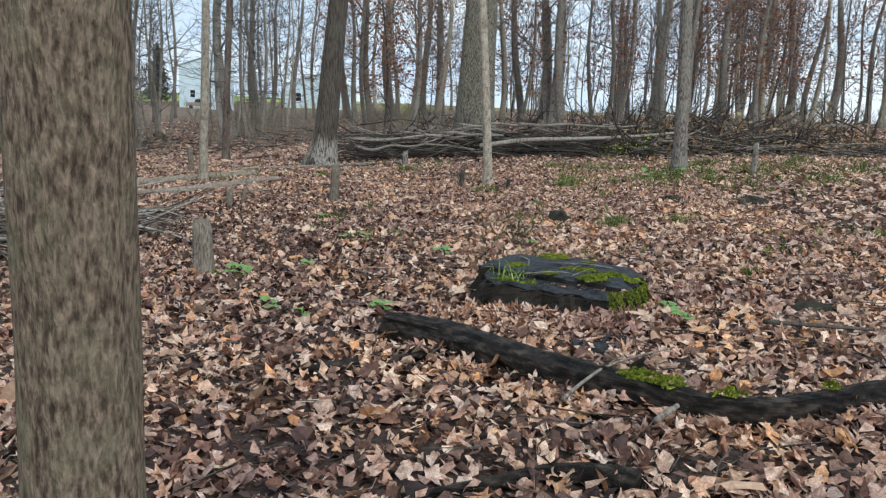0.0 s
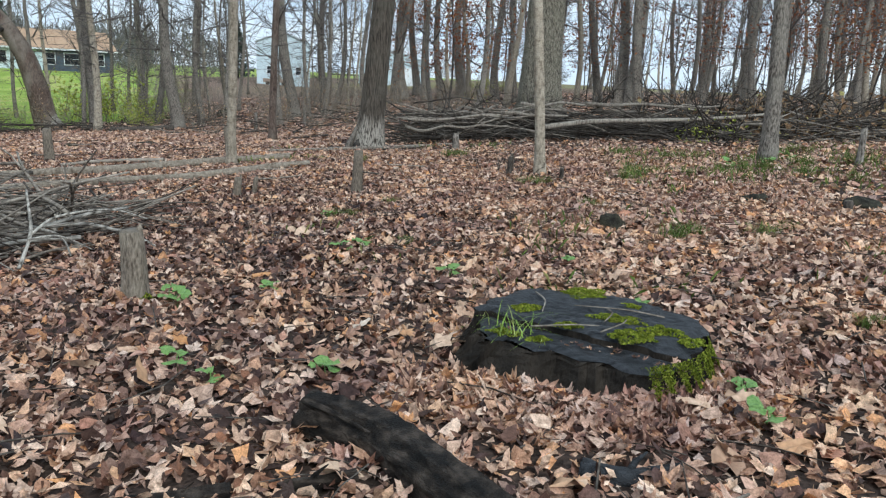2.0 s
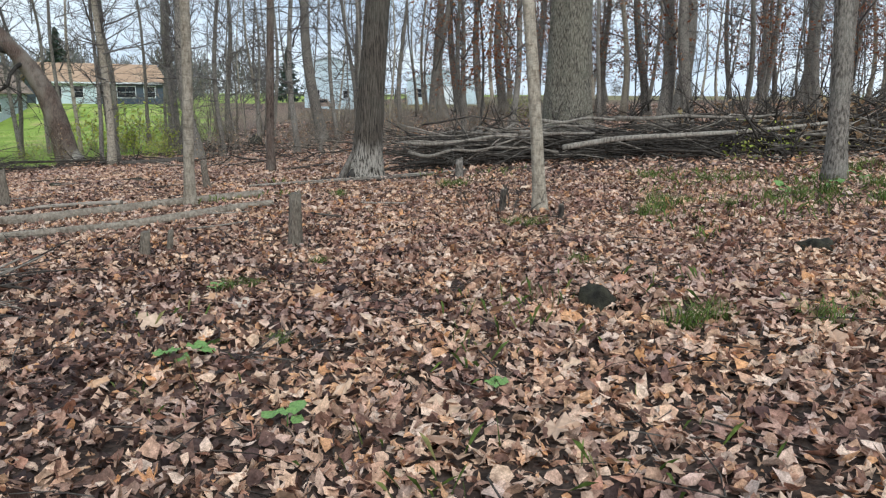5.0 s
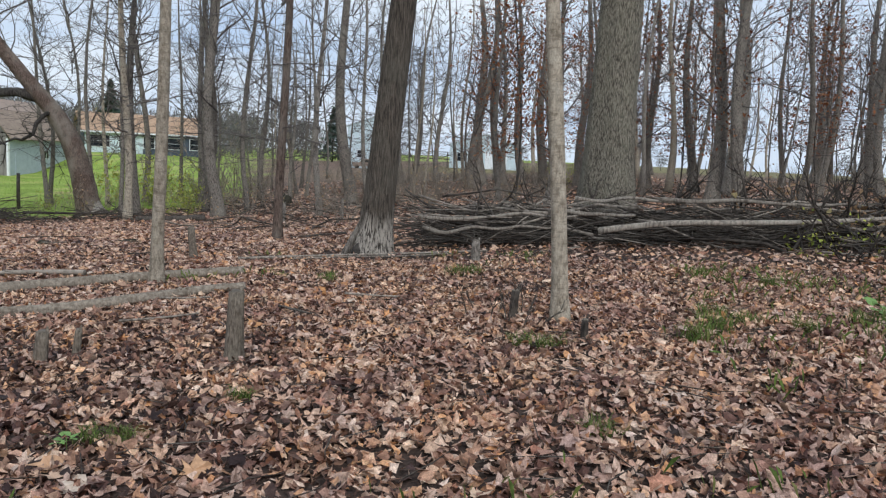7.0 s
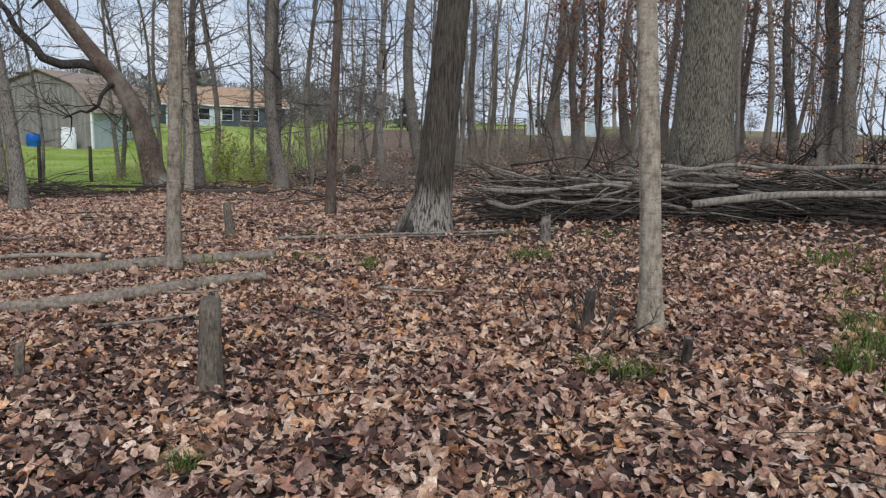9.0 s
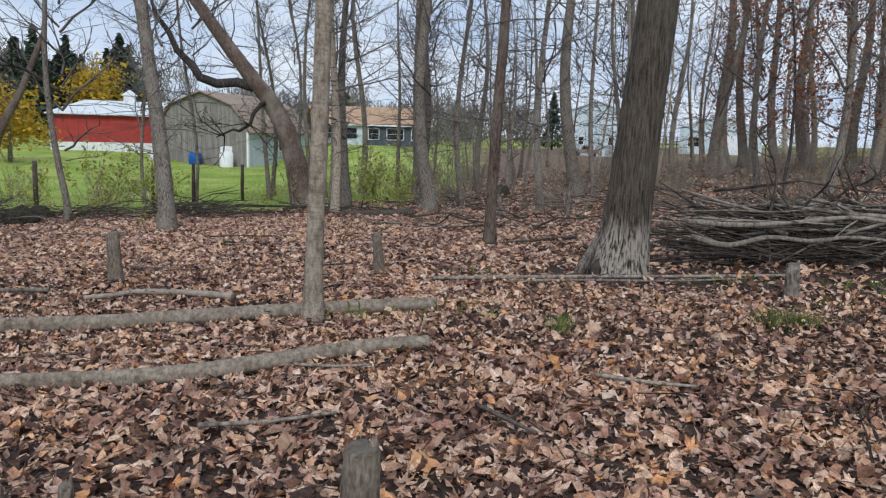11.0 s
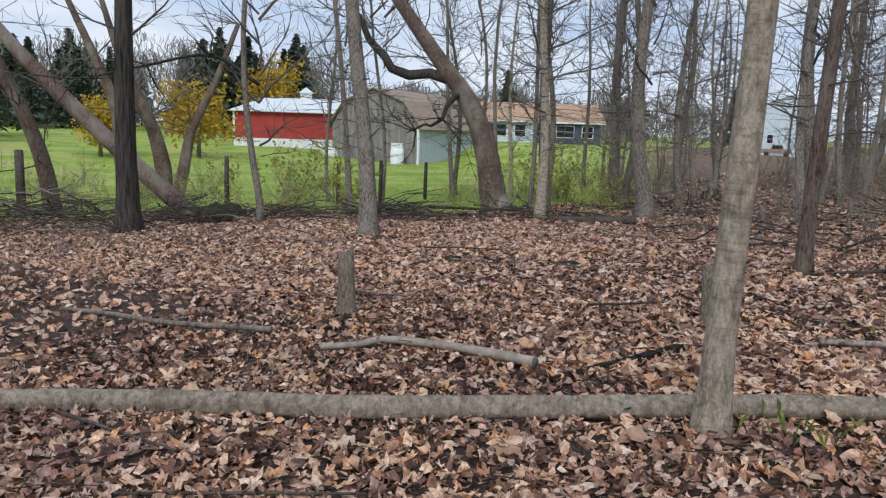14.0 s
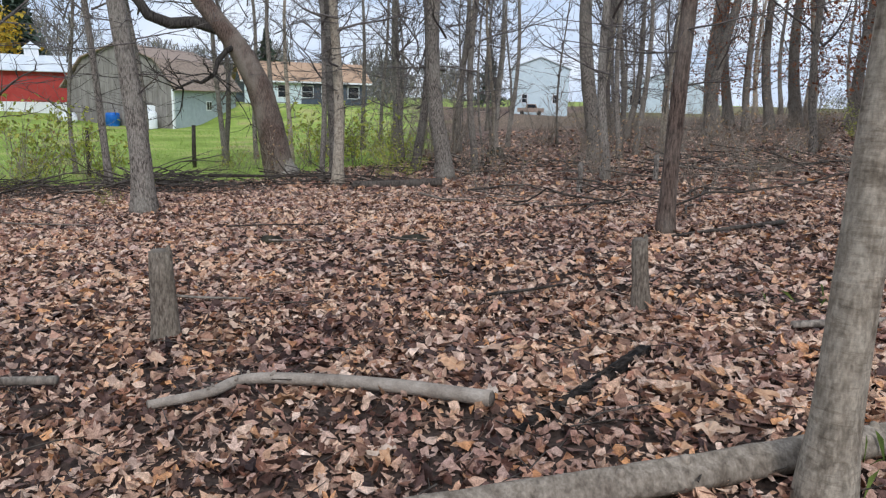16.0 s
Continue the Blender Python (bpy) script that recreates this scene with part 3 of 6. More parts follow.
# ---- trees ----
def crown_mesh(seed, low, height, spread, limbs, mat=None, fine=4):
    """Bare limbs, branches and twigs round a stem that runs straight up."""
    rng = random.Random(seed)
    s = Shape()
    tips = []
    for i in range(limbs):
        z = low + (height - low) * (i / limbs) ** 0.9 + rng.uniform(-0.3, 0.3)
        a = i * 2.4 + rng.uniform(-0.6, 0.6)
        up = 0.65 + 1.1 * (z - low) / (height - low) + rng.uniform(-0.45, 0.45)
        length = 1.25 * spread * (1.1 - 0.75 * (z - low) / (height - low)) * rng.uniform(0.45, 1.1)
        p, d = Vector((0, 0, z)), Vector((math.cos(a), math.sin(a), up)).normalized()
        pts = [p.copy()]
        for _ in range(5):
            d = (d + Vector((rng.uniform(-0.28, 0.28), rng.uniform(-0.28, 0.28), rng.uniform(-0.16, 0.26)))).normalized()
            p = p + d * length / 5
            pts.append(p.copy())
        r0 = 0.008 + 0.011 * length
        s.tube(pts, [r0 * (1 - 0.16 * k) for k in range(6)], 4, cap=False)
        for j in range(5 if z < 9 else 1):
            q = pts[1 + j].lerp(pts[j], rng.random() * 0.8)
            e = (d + Vector((rng.uniform(-1, 1), rng.uniform(-1, 1), rng.uniform(-0.3, 0.8)))).normalized()
            ln = length * rng.uniform(0.22, 0.5)
            line = [q.copy()]
            for _ in range(3):
                e = (e + Vector((rng.uniform(-0.3, 0.3), rng.uniform(-0.3, 0.3), rng.uniform(-0.15, 0.3)))).normalized()
                q = q + e * ln / 3
                line.append(q.copy())
            s.tube(line, [r0 * 0.45, r0 * 0.36, r0 * 0.26, r0 * 0.14], 3, cap=False)
            for _ in range(fine if z < 9 else 1):
                g = line[rng.randint(1, 3)]
                h = (e + Vector((rng.uniform(-1, 1), rng.uniform(-1, 1), rng.uniform(-0.4, 0.7)))).normalized()
                w = g + h * rng.uniform(0.2, 0.55)
                s.tube([g, w], [0.006, 0.003], 3, cap=False)
                tips.append(w)
    return s.mesh("crown", mat or TWIG), tips


def leaf_cloud(tips, seed, mat, each, size, chance=1.0, drop=0.25):
    rng = np.random.default_rng(seed)
    keep = [p for p in tips if rng.random() < chance]
    pts = np.repeat(np.array([tuple(p) for p in keep]), each, axis=0)
    pts = pts + rng.normal(0, drop, pts.shape)
    cnt = len(pts)
    tpl = np.array([[[-0.5, 0, 0], [0, -0.3, 0.08], [0.5, 0, 0], [0, 0.3, 0.08]], [[-0.5, 0, 0.1], [0, -0.25, 0], [0.5, 0, -0.05], [0, 0.25, 0]]])
    return scattered("leaves", tpl, [(0, 1, 2, 3)], rng.integers(0, 2, cnt), pts, turns_of(rng, cnt, 0.9), size * rng.uniform(0.6, 1.3, cnt), mat)


CROWNS = [crown_mesh(40 + i, (3.0, 2.6, 4.2, 2.3, 5.0, 2.5)[i], (15, 13, 16, 14, 17, 12)[i], (2.6, 2.2, 3.0, 2.4, 3.2, 2.0)[i], (28, 26, 28, 28, 28, 26)[i], fine=3) for i in range(6)]
CROWNS += [crown_mesh(60 + i, (2.2, 2.8, 3.2)[i], (13, 15, 14)[i], (1.9, 2.3, 2.1)[i], 15, fine=2) for i in range(3)]
TALL = [15, 13, 16, 14, 17, 12, 13, 15, 14]
LEAFY = {0: leaf_cloud(CROWNS[0][1], 5, RUST, 3, 0.14, 0.8), 3: leaf_cloud(CROWNS[3][1], 6, RUST, 3, 0.14, 0.7), 6: leaf_cloud(CROWNS[6][1], 7, RUST, 6, 0.17, 0.85), 7: leaf_cloud(CROWNS[7][1], 8, RUST, 6, 0.17, 0.75)}


def twiggy_mesh(seed, count):
    """Thin level branches with forking twigs, low on a stem that runs straight up."""
    rng = random.Random(seed)
    s, tips = Shape(), []
    for i in range(count):
        a = i * 2.4 + rng.uniform(-0.5, 0.5)
        p = Vector((0, 0, 1.9 + 7.5 * (i / count) + rng.uniform(-0.2, 0.2)))
        d = Vector((math.cos(a), math.sin(a), rng.uniform(-0.25, 0.45))).normalized()
        ln = rng.uniform(0.7, 2.2)
        line = [p.copy()]
        for _ in range(4):
            d = (d + Vector((rng.uniform(-0.3, 0.3), rng.uniform(-0.3, 0.3), rng.uniform(-0.22, 0.22)))).normalized()
            p = p + d * ln / 4
            line.append(p.copy())
        s.tube(line, [0.015, 0.012, 0.01, 0.008, 0.005], 3, cap=False)
        for j in range(5):
            g = line[1 + j % 4].lerp(line[j % 4], rng.random())
            e = (d + Vector((rng.uniform(-1.2, 1.2), rng.uniform(-1.2, 1.2), rng.uniform(-0.7, 0.6)))).normalized()
            m1 = g + e * rng.uniform(0.15, 0.4)
            tips.append(m1)
            s.tube([g, m1, m1 + (e + Vector((rng.uniform(-0.6, 0.6), rng.uniform(-0.6, 0.6), rng.uniform(-0.3, 0.3)))) * rng.uniform(0.1, 0.3)], [0.008, 0.006, 0.004], 3, cap=False)
    return s.mesh("branch_spray", TWIG), tips


TWIGGY = [twiggy_mesh(90 + i, 27) for i in range(3)]
RUSTY = [leaf_cloud(tips, 95 + i, RUST, 5, 0.13, 0.75, 0.16) for i, (me, tips) in enumerate(TWIGGY)]


def trunk_shape(r, height, lx, ly, seed, sides=10, rings=12, bend=0.1, flare=0.55, rough=0.05):
    rng = random.Random(seed)
    ph, qh = rng.uniform(0, 6), rng.uniform(0, 6)
    pts, radii = [], []
    for i in range(rings + 1):
        h = height * (i / rings) ** 1.5
        k = min(1, h / 1.5)
        pts.append((lx * h + bend * k * math.sin(h * 0.55 + ph) - bend * k * math.sin(ph), ly * h + bend * k * math.sin(h * 0.47 + qh) - bend * k * math.sin(qh), h - 0.12 if i == 0 else h))
        radii.append(r * (1 - 0.82 * h / height) + r * flare * math.exp(-h / (1.1 * r + 0.06)))
    return Shape().tube(pts, radii, sides, rough, seed)


COUNT = [0]


def tree(x, y, r, lx=0.0, ly=0.0, mat=None, crown=None, label="", bend=0.19, sides=10, rings=14, leaves=False, name="tree", group="trees of the wood", scale=1.0):
    COUNT[0] += 1
    c = COUNT[0]
    thin = group == "thin trees far back"
    if crown is None:
        crown = (6 + c % 3 if not leaves else 6 + c % 2) if thin else (c % 6 if not leaves else (0, 3)[c % 2])
    label = label or ("tall bare grey-brown tree in the leaf litter" if not leaves else "tall tree with rusty leaves still hanging")
    t = thing(name, pose(x, y, gz(x, y)), label, "tree", group)
    h = TALL[crown] * scale
    part("trunk", trunk_shape(r, h, lx, ly, c, sides, rings, bend), mat or BARK, t)
    b = part("crown", CROWNS[crown][0], None, t)
    m = Matrix.Identity(4)
    m[0][2], m[1][2] = lx, ly
    turn = m @ pose(0, 0, 0, 0, 0, c * 77) @ Matrix.Diagonal((scale, scale, scale, 1))
    b.matrix_basis = turn
    if 20 < y < 62 and 0.05 < r < 0.5:
        part("branch_spray", TWIGGY[c % 3][0], None, t).matrix_basis = m @ pose(0, 0, 0, 0, 0, c * 131)
        if leaves:
            sp = tagged(part("leaf_spray", RUSTY[c % 3], None, t, "rusty brown dry leaves"), "rusty brown dry leaves", kind="stuff")
            sp.matrix_basis = m @ pose(0, 0, 0, 0, 0, c * 131)
    if leaves and crown in LEAFY:
        part("foliage", LEAFY[crown], None, t, "rusty brown dry leaves").matrix_basis = turn
    return t


# the trees that stand close to the walk
tree(-0.612, 1.22, 0.101, 0.0, 0.0, BARK_NEAR, 4, "lichen-covered grey-brown trunk beside the walk", bend=0.01, sides=40, rings=40)
tree(-4.66, 14.46, 0.083, 0.006, 0.012, BARK_PALE, 4, "slim pale grey trunk standing between two fallen logs", bend=0.03, sides=24, rings=30)
tree(0.72, 13.0, 0.078, -0.07, -0.005, BARK_PALE, 2, "thin pale grey lichened trunk", bend=0.05, sides=20, rings=30)
tree(4.6, 15.1, 0.135, -0.015, 0.004, BARK, 4, "slim grey trunk before the brush pile", bend=0.1, sides=16, rings=24)
tree(0.8, 22.8, 0.56, 0.0, 0.0, BARK_OAK, 2, "massive furrowed oak trunk behind the brush pile", bend=0.03, sides=64, rings=40, scale=1.15)
tree(-6.1, 20.9, 0.098, 0.0, 0.0, BARK_RED, 4, "slim straight reddish-brown trunk", sides=14, rings=20, bend=0.06)
tree(-15.0, 21.45, 0.185, -0.005, -0.006, BARK, 2, sides=18, rings=20)
tree(-15.1, 28.0, 0.14, 0.0, 0.0, BARK_PALE, 0, "pale grey trunk at the back of the clearing", sides=14, rings=20)
tree(-20.3, 22.4, 0.1, 0.0, 0.0, BARK, 3, "slim tree with one low arching branch")
tree(-20.1, 18.65, 0.25, 0.01, 0.015, BARK_DARK, 2, "dark furrowed trunk beside the brush heap", sides=32, rings=24, bend=0.03)
tree(-13.45, 31.0, 0.23, -0.03, -0.015, BARK, 0, sides=16, rings=18)



def white_based_tree():
    """The large leaning tree at the end of the brush pile, its foot bleached of bark."""
    t = thing("tree", pose(-3.0, 18.3, gz(-3.0, 18.3)), "large leaning brown tree with a bleached hollow foot", "tree", "trees of the wood")
    part("trunk", trunk_shape(0.275, 16, 0.085, 0.03, 901, 64, 54, 0.01, 0.42, 0.06), BARK_FOOT, t)
    # A solid dark-bark plug stands in for the shaded gap beside the root.
    h = Shape()
    h.tube([(-0.2, -0.33, -0.05), (-0.195, -0.31, 0.08), (-0.175, -0.275, 0.16), (-0.16, -0.25, 0.2)], [0.1, 0.085, 0.045, 0.01], 14, 0.12, 3)
    part("hollow", h, BARK_DARK, t, "dark plug imitating the shaded hollow")
    part("root", Shape().tube([(-0.42, -0.33, -0.06), (-0.37, -0.28, 0.1), (-0.29, -0.2, 0.3), (-0.2, -0.12, 0.52), (-0.13, -0.06, 0.72)], [0.075, 0.065, 0.055, 0.045, 0.02], 14, 0.1, 8), BARK, t, "brown buttress root propping the trunk")
    part("crown", CROWNS[2][0], None, t).matrix_basis = Matrix(((1, 0, 0.085, 0), (0, 1, 0.03, 0), (0, 0, 1, 0), (0, 0, 0, 1)))
    return t


white_based_tree()

for x, y, r, lx, ly in [(-13.3, 32.9, 0.11, 0, 0), (-17.0, 31.0, 0.19, 0, 0), (-16.8, 29.9, 0.08, 0.01, 0), (-15.8, 34.0, 0.15, 0, 0), (-10.6, 37.3, 0.27, -0.05, -0.02),
                        (-8.5, 28.8, 0.11, -0.03, 0), (-21.5, 43.7, 0.19, 0, 0), (-18.6, 44.2, 0.18, -0.02, 0), (-17.3, 47.5, 0.12, 0, 0), (-19.5, 39.7, 0.2, 0.01, 0),
                        (-23.6, 41.0, 0.16, -0.03, -0.02), (-26.4, 37.4, 0.12, -0.057, -0.05), (-26.0, 38.9, 0.1, -0.06, -0.05), (-24.8, 35.4, 0.11, -0.046, -0.04)]:
    tree(x, y, r, lx, ly)
for x, y, r, lx, ly in [(-21.1, 26.3, 0.1, -0.054, -0.061), (-27.4, 30.6, 0.08, -0.013, -0.016), (-23.0, 29.5, 0.07, -0.01, -0.01), (-4.0, 37.0, 0.115, -0.04, 0), (-14.0, 55.5, 0.3, -0.04, -0.01),
                        (-12.5, 53.0, 0.18, 0.09, 0.02), (-11.1, 44.1, 0.12, -0.04, 0), (-10.2, 50.7, 0.17, 0.02, 0), (-8.3, 54.7, 0.4, -0.04, 0), (-8.2, 51.0, 0.3, 0.1, 0.02),
                        (-7.8, 58.6, 0.3, -0.06, 0), (-6.6, 54.0, 0.2, -0.08, 0), (-1.8, 53.0, 0.28, -0.01, 0), (-0.4, 49.0, 0.14, -0.03, 0)]:
    tree(x, y, r, lx, ly, leaves=(x > -10))
for x, y, r, lx, ly in [(-5.5, 54.2, 0.25, -0.07, 0), (-4.3, 56.0, 0.33, -0.03, 0), (2.2, 49.0, 0.19, -0.03, 0), (4.1, 34.0, 0.25, -0.01, 0), (4.9, 33.4, 0.22, -0.02, 0),
                        (4.5, 47.5, 0.25, -0.08, 0), (5.7, 43.0, 0.34, -0.015, 0), (9.7, 52.5, 0.16, -0.05, 0), (12.3, 44.0, 0.2, -0.06, 0.02), (12.5, 58.0, 0.28, 0.01, 0),
                        (13.1, 48.3, 0.3, -0.03, 0.01), (13.6, 58.7, 0.18, -0.05, 0.01), (15.4, 58.8, 0.3, -0.01, 0)]:
    tree(x, y, r, lx, ly, leaves=COUNT[0] % 2 == 0)
for x, y, r, lx, ly in [(18.2, 61.0, 0.28, 0.03, 0), (22.0, 55.7, 0.42, 0.04, -0.02), (22.7, 60.0, 0.22, -0.04, 0.01), (25.5, 51.6, 0.3, -0.02, 0.01), (26.0, 59.0, 0.36, -0.045, 0.02),
                        (27.8, 60.7, 0.24, 0.055, -0.03), (29.3, 54.0, 0.22, 0.03, -0.02), (31.0, 50.0, 0.2, 0, 0), (17.5, 50.5, 0.15, 0.02, 0), (9.0, 40.5, 0.14, 0, 0)]:
    tree(x, y, r, lx, ly, leaves=COUNT[0] % 3 == 0, mat=BARK)

for x, y, r, lx, ly in [(9.5, 30.5, 0.14, 0.01, 0), (11.8, 33.0, 0.17, -0.02, 0), (14.5, 36.5, 0.15, 0.02, 0), (7.4, 36.0, 0.12, -0.01, 0), (-1.6, 33.5, 0.13, 0.05, 0)]:
    tree(x, y, r, lx, ly, leaves=True)

# thinner trees further back in the wood
wood = random.Random(77)
for _ in range(34):
    x, y = wood.uniform(-25, -9), wood.uniform(34, 66)
    if x < -12 - (y - 34) * 0.25 - 11:
        continue
    tree(x, y, wood.uniform(0.04, 0.12), wood.uniform(-0.05, 0.04), wood.uniform(-0.03, 0.03), mat=wood.choice([BARK, BARK_PALE, BARK]), sides=7, rings=8, scale=wood.uniform(0.7, 1.1), group="thin trees far back")
for _ in range(44):
    y = wood.uniform(32, 72)
    x = wood.uniform(-0.1 * y, 0.7 * y)
    tree(x, y, wood.uniform(0.03, 0.06), wood.uniform(-0.07, 0.05), wood.uniform(-0.03, 0.03), mat=wood.choice([BARK, BARK_DARK]), sides=6, rings=8, bend=0.2, scale=wood.uniform(0.5, 0.9), leaves=wood.random() < 0.3, group="thin trees far back")
for k_ in range(76):
    y = wood.uniform(42, 98)
    x = wood.uniform(-0.12 * y, 0.72 * y)
    tree(x, y, wood.uniform(0.06, 0.2), wood.uniform(-0.07, 0.04), wood.uniform(-0.03, 0.03), mat=wood.choice([BARK, BARK_PALE, BARK]), sides=7, rings=8, crown=(0, 3, 1, 5)[k_ // 3 % 4] if k_ % 3 == 1 else None, scale=wood.uniform(0.8, 1.2), leaves=wood.random() < 0.6, group="thin trees far back")


def limb(s, pts, r0, r1, sides, seed, rough=0.06, steps=5):
    """A bent limb: the line through pts, rounded, tapering from r0 to r1."""
    fine = []
    p = [Vector(q) for q in pts]
    p = [p[0] * 2 - p[1]] + p + [p[-1] * 2 - p[-2]]
    for i in range(1, len(p) - 2):
        for k in range(steps):
            u = k / steps
            a, b2, c, d = p[i - 1], p[i], p[i + 1], p[i + 2]
            fine.append(0.5 * ((2 * b2) + (c - a) * u + (2 * a - 5 * b2 + 4 * c - d) * u * u + (3 * b2 - a - 3 * c + d) * u ** 3))
    fine.append(p[-2])
    n = len(fine)
    s.tube(fine, [r0 + (r1 - r0) * i / (n - 1) for i in range(n)], sides, rough, seed)
    return s


def sprays(s, at, d, count, length, seed):
    """Thin bare side branches that fork, from the point at towards d."""
    rng = random.Random(seed)
    for i in range(count):
        e = (Vector(d) + Vector((rng.uniform(-0.9, 0.9), rng.uniform(-0.9, 0.9), rng.uniform(-0.5, 0.7)))).normalized()
        q = Vector(at)
        line = [q.copy()]
        for _ in range(5):
            e = (e + Vector((rng.uniform(-0.35, 0.35), rng.uniform(-0.35, 0.35), rng.uniform(-0.25, 0.3)))).normalized()
            q = q + e * length * rng.uniform(0.6, 1.1) / 5
            line.append(q.copy())
        s.tube(line, [0.026, 0.021, 0.017, 0.013, 0.01, 0.005], 4, cap=False)
        for k in range(7):
            g = line[rng.randint(1, 5)]
            h = (e + Vector((rng.uniform(-1, 1), rng.uniform(-1, 1), rng.uniform(-0.6, 0.8)))).normalized()
            m1 = g + h * length * 0.13
            s.tube([g, m1, m1 + (h + Vector((rng.uniform(-0.5, 0.5), rng.uniform(-0.5, 0.5), 0.2))) * length * 0.1], [0.011, 0.008, 0.004], 3, cap=False)
    return s


# ---- trees with shapes of their own at the meadow's edge ----
def leaning_tree():
    """The thick tree that leans out of the meadow's edge, with a broken limb hanging from it."""
    x, y = -19.6, 31.4
    t = thing("leaning_tree", pose(x, y, gz(x, y), 0, 0, 42), "thick reddish leaning tree with a broken hanging limb", "tree")
    s = Shape()
    limb(s, [(0.25, 0, -0.2), (0.1, 0, 0.7), (-0.1, 0, 1.7), (-0.45, 0, 2.9), (-1.05, 0, 4.0), (-1.75, 0, 4.9), (-3.0, 0.2, 6.6), (-4.6, 0.5, 9.0), (-5.6, 0.8, 11.5)], 0.5, 0.14, 18, 31)
    part("trunk", s, BARK_RED, t)
    part("foot", Shape().tube([(0.4, 0, -0.1), (0.25, 0, 0.25), (0.14, 0, 0.6), (0.05, 0, 1.0)], [0.58, 0.46, 0.4, 0.37], 18, 0.08, 2), BARK_WHITE, t, "pale bare foot of the trunk")
    b = Shape()
    b.tube([(-1.35, 0, 4.4), (-2.2, 0, 4.62), (-2.9, 0.05, 4.55), (-3.5, 0, 4.75), (-3.75, 0.1, 5.15), (-4.3, 0.15, 5.7), (-4.55, 0.2, 6.3), (-5.0, 0.25, 6.9), (-5.2, 0.3, 7.6)], [0.2, 0.17, 0.17, 0.15, 0.14, 0.12, 0.1, 0.08, 0.05], 12, 0.12, 8)
    part("limb", b, BARK_DARK, t)
    c = Shape()
    c.tube([(-1.05, -0.1, 4.0), (-1.35, -0.4, 3.8), (-1.6, -0.55, 3.5), (-1.72, -0.7, 3.1), (-2.1, -0.78, 2.85), (-2.3, -0.8, 2.9), (-2.9, -0.9, 2.6)], [0.09, 0.085, 0.075, 0.07, 0.055, 0.05, 0.02], 8, 0.15, 9)
    sprays(c, (-1.75, -0.7, 3.1), (0.6, -0.2, -0.5), 4, 2.6, 91)
    sprays(c, (-2.6, -0.85, 2.65), (-0.6, -0.1, 0.0), 5, 2.6, 92)
    part("broken_limb", c, BARK_DARK, t, "dark broken limb with hanging twigs")
    d = Shape()
    for i, z in enumerate((5.2, 5.9, 6.8, 8.0, 9.0, 10.0)):
        sprays(d, (-1.85 - (z - 5) * 0.68, 0.1, z), (-0.4 + 0.3 * (i % 3), 0.3 - 0.5 * (i % 2), 0.5), 3, 3.4, 60 + i)
    part("crown", d, TWIG, t)


def spreading_tree():
    """Three stems and a long arm that leans away, over the meadow."""
    x, y = -31.5, 25.6
    t = thing("spreading_tree", pose(x, y, gz(x, y)), "bare many-stemmed tree with a low slanting stem", "tree")
    stems = [([(0, 0, -0.2), (-0.1, 0, 1.5), (-0.3, -0.4, 3.2), (-0.9, -1.0, 5.0), (-1.6, -1.6, 8)], 0.38), ([(-0.7, -0.9, -0.2), (-0.9, -1.2, 1.6), (-1.0, -1.3, 3.4), (-1.2, -2.0, 5.4), (-1.6, -3.0, 8)], 0.4),
             ([(0.2, 0.4, -0.2), (0.4, 0.7, 1.4), (0.5, 1.0, 2.8), (0.9, 1.8, 4.6), (1.4, 2.6, 7)], 0.27)]
    d = Shape()
    for i, (pts, r) in enumerate(stems):
        part("stem", limb(Shape(), pts, r, 0.09, 12, 70 + i), BARK_RED, t)
        for k in (2, 3, 4):
            sprays(d, pts[k], (0.5 - 0.5 * i, 0.6 - 0.5 * i, 0.1), 5, 3.2, 80 + i * 7 + k)
    part("crown", d, TWIG, t)
    x, y = -22.6, 21.9
    u = thing("slanting_tree", pose(x, y, gz(x, y)), "slanting grey tree leaning over the brush heap", "tree")
    path = [(0, 0, -0.1), (-0.9, -1.2, 1.3), (-2.1, -2.9, 3.4), (-3.0, -4.3, 5.3), (-4.1, -6.0, 7.6)]
    part("trunk", limb(Shape(), path, 0.27, 0.13, 14, 75), BARK_RED, u)
    e = Shape()
    for k in (2, 3, 4):
        sprays(e, path[k], (-0.5, -0.4, 0.3), 4, 3.0, 30 + k)
    part("crown", e, TWIG, u)
    x, y = -27.6, 19.9
    w = thing("leaning_tree", pose(x, y, gz(x, y)), "grey forked tree leaning at the meadow's edge", "tree")
    path = [(0, 0, -0.1), (-0.1, -0.2, 1.5), (-0.3, -0.7, 3.2), (-0.7, -1.6, 5.4), (-1.3, -3.2, 8.5)]
    part("trunk", limb(Shape(), path, 0.27, 0.13, 14, 76), BARK_RED, w)
    g = Shape()
    for k in (1, 2, 3, 4):
        sprays(g, path[k], (0.3, -0.6, 0.1), 4, 3.0, 50 + k)
    part("crown", g, TWIG, w)


leaning_tree()
spreading_tree()

arch = thing("low_branch", pose(-20.3, 22.4, gz(-20.3, 22.4)), "long thin bare branch arching from a slim tree", "branch")
a_ = Shape()
limb(a_, [(0, 0, 3.6), (-0.8, -0.9, 4.3), (-1.9, -2.1, 4.0), (-3.0, -3.4, 3.6), (-4.0, -4.6, 3.7)], 0.05, 0.015, 6, 3)
for k_, p_ in enumerate([(-0.8, -0.9, 4.3), (-1.9, -2.1, 4.0), (-3.0, -3.4, 3.6)]):
    sprays(a_, p_, (-0.5, -0.5, -0.2), 2, 1.9, 20 + k_)
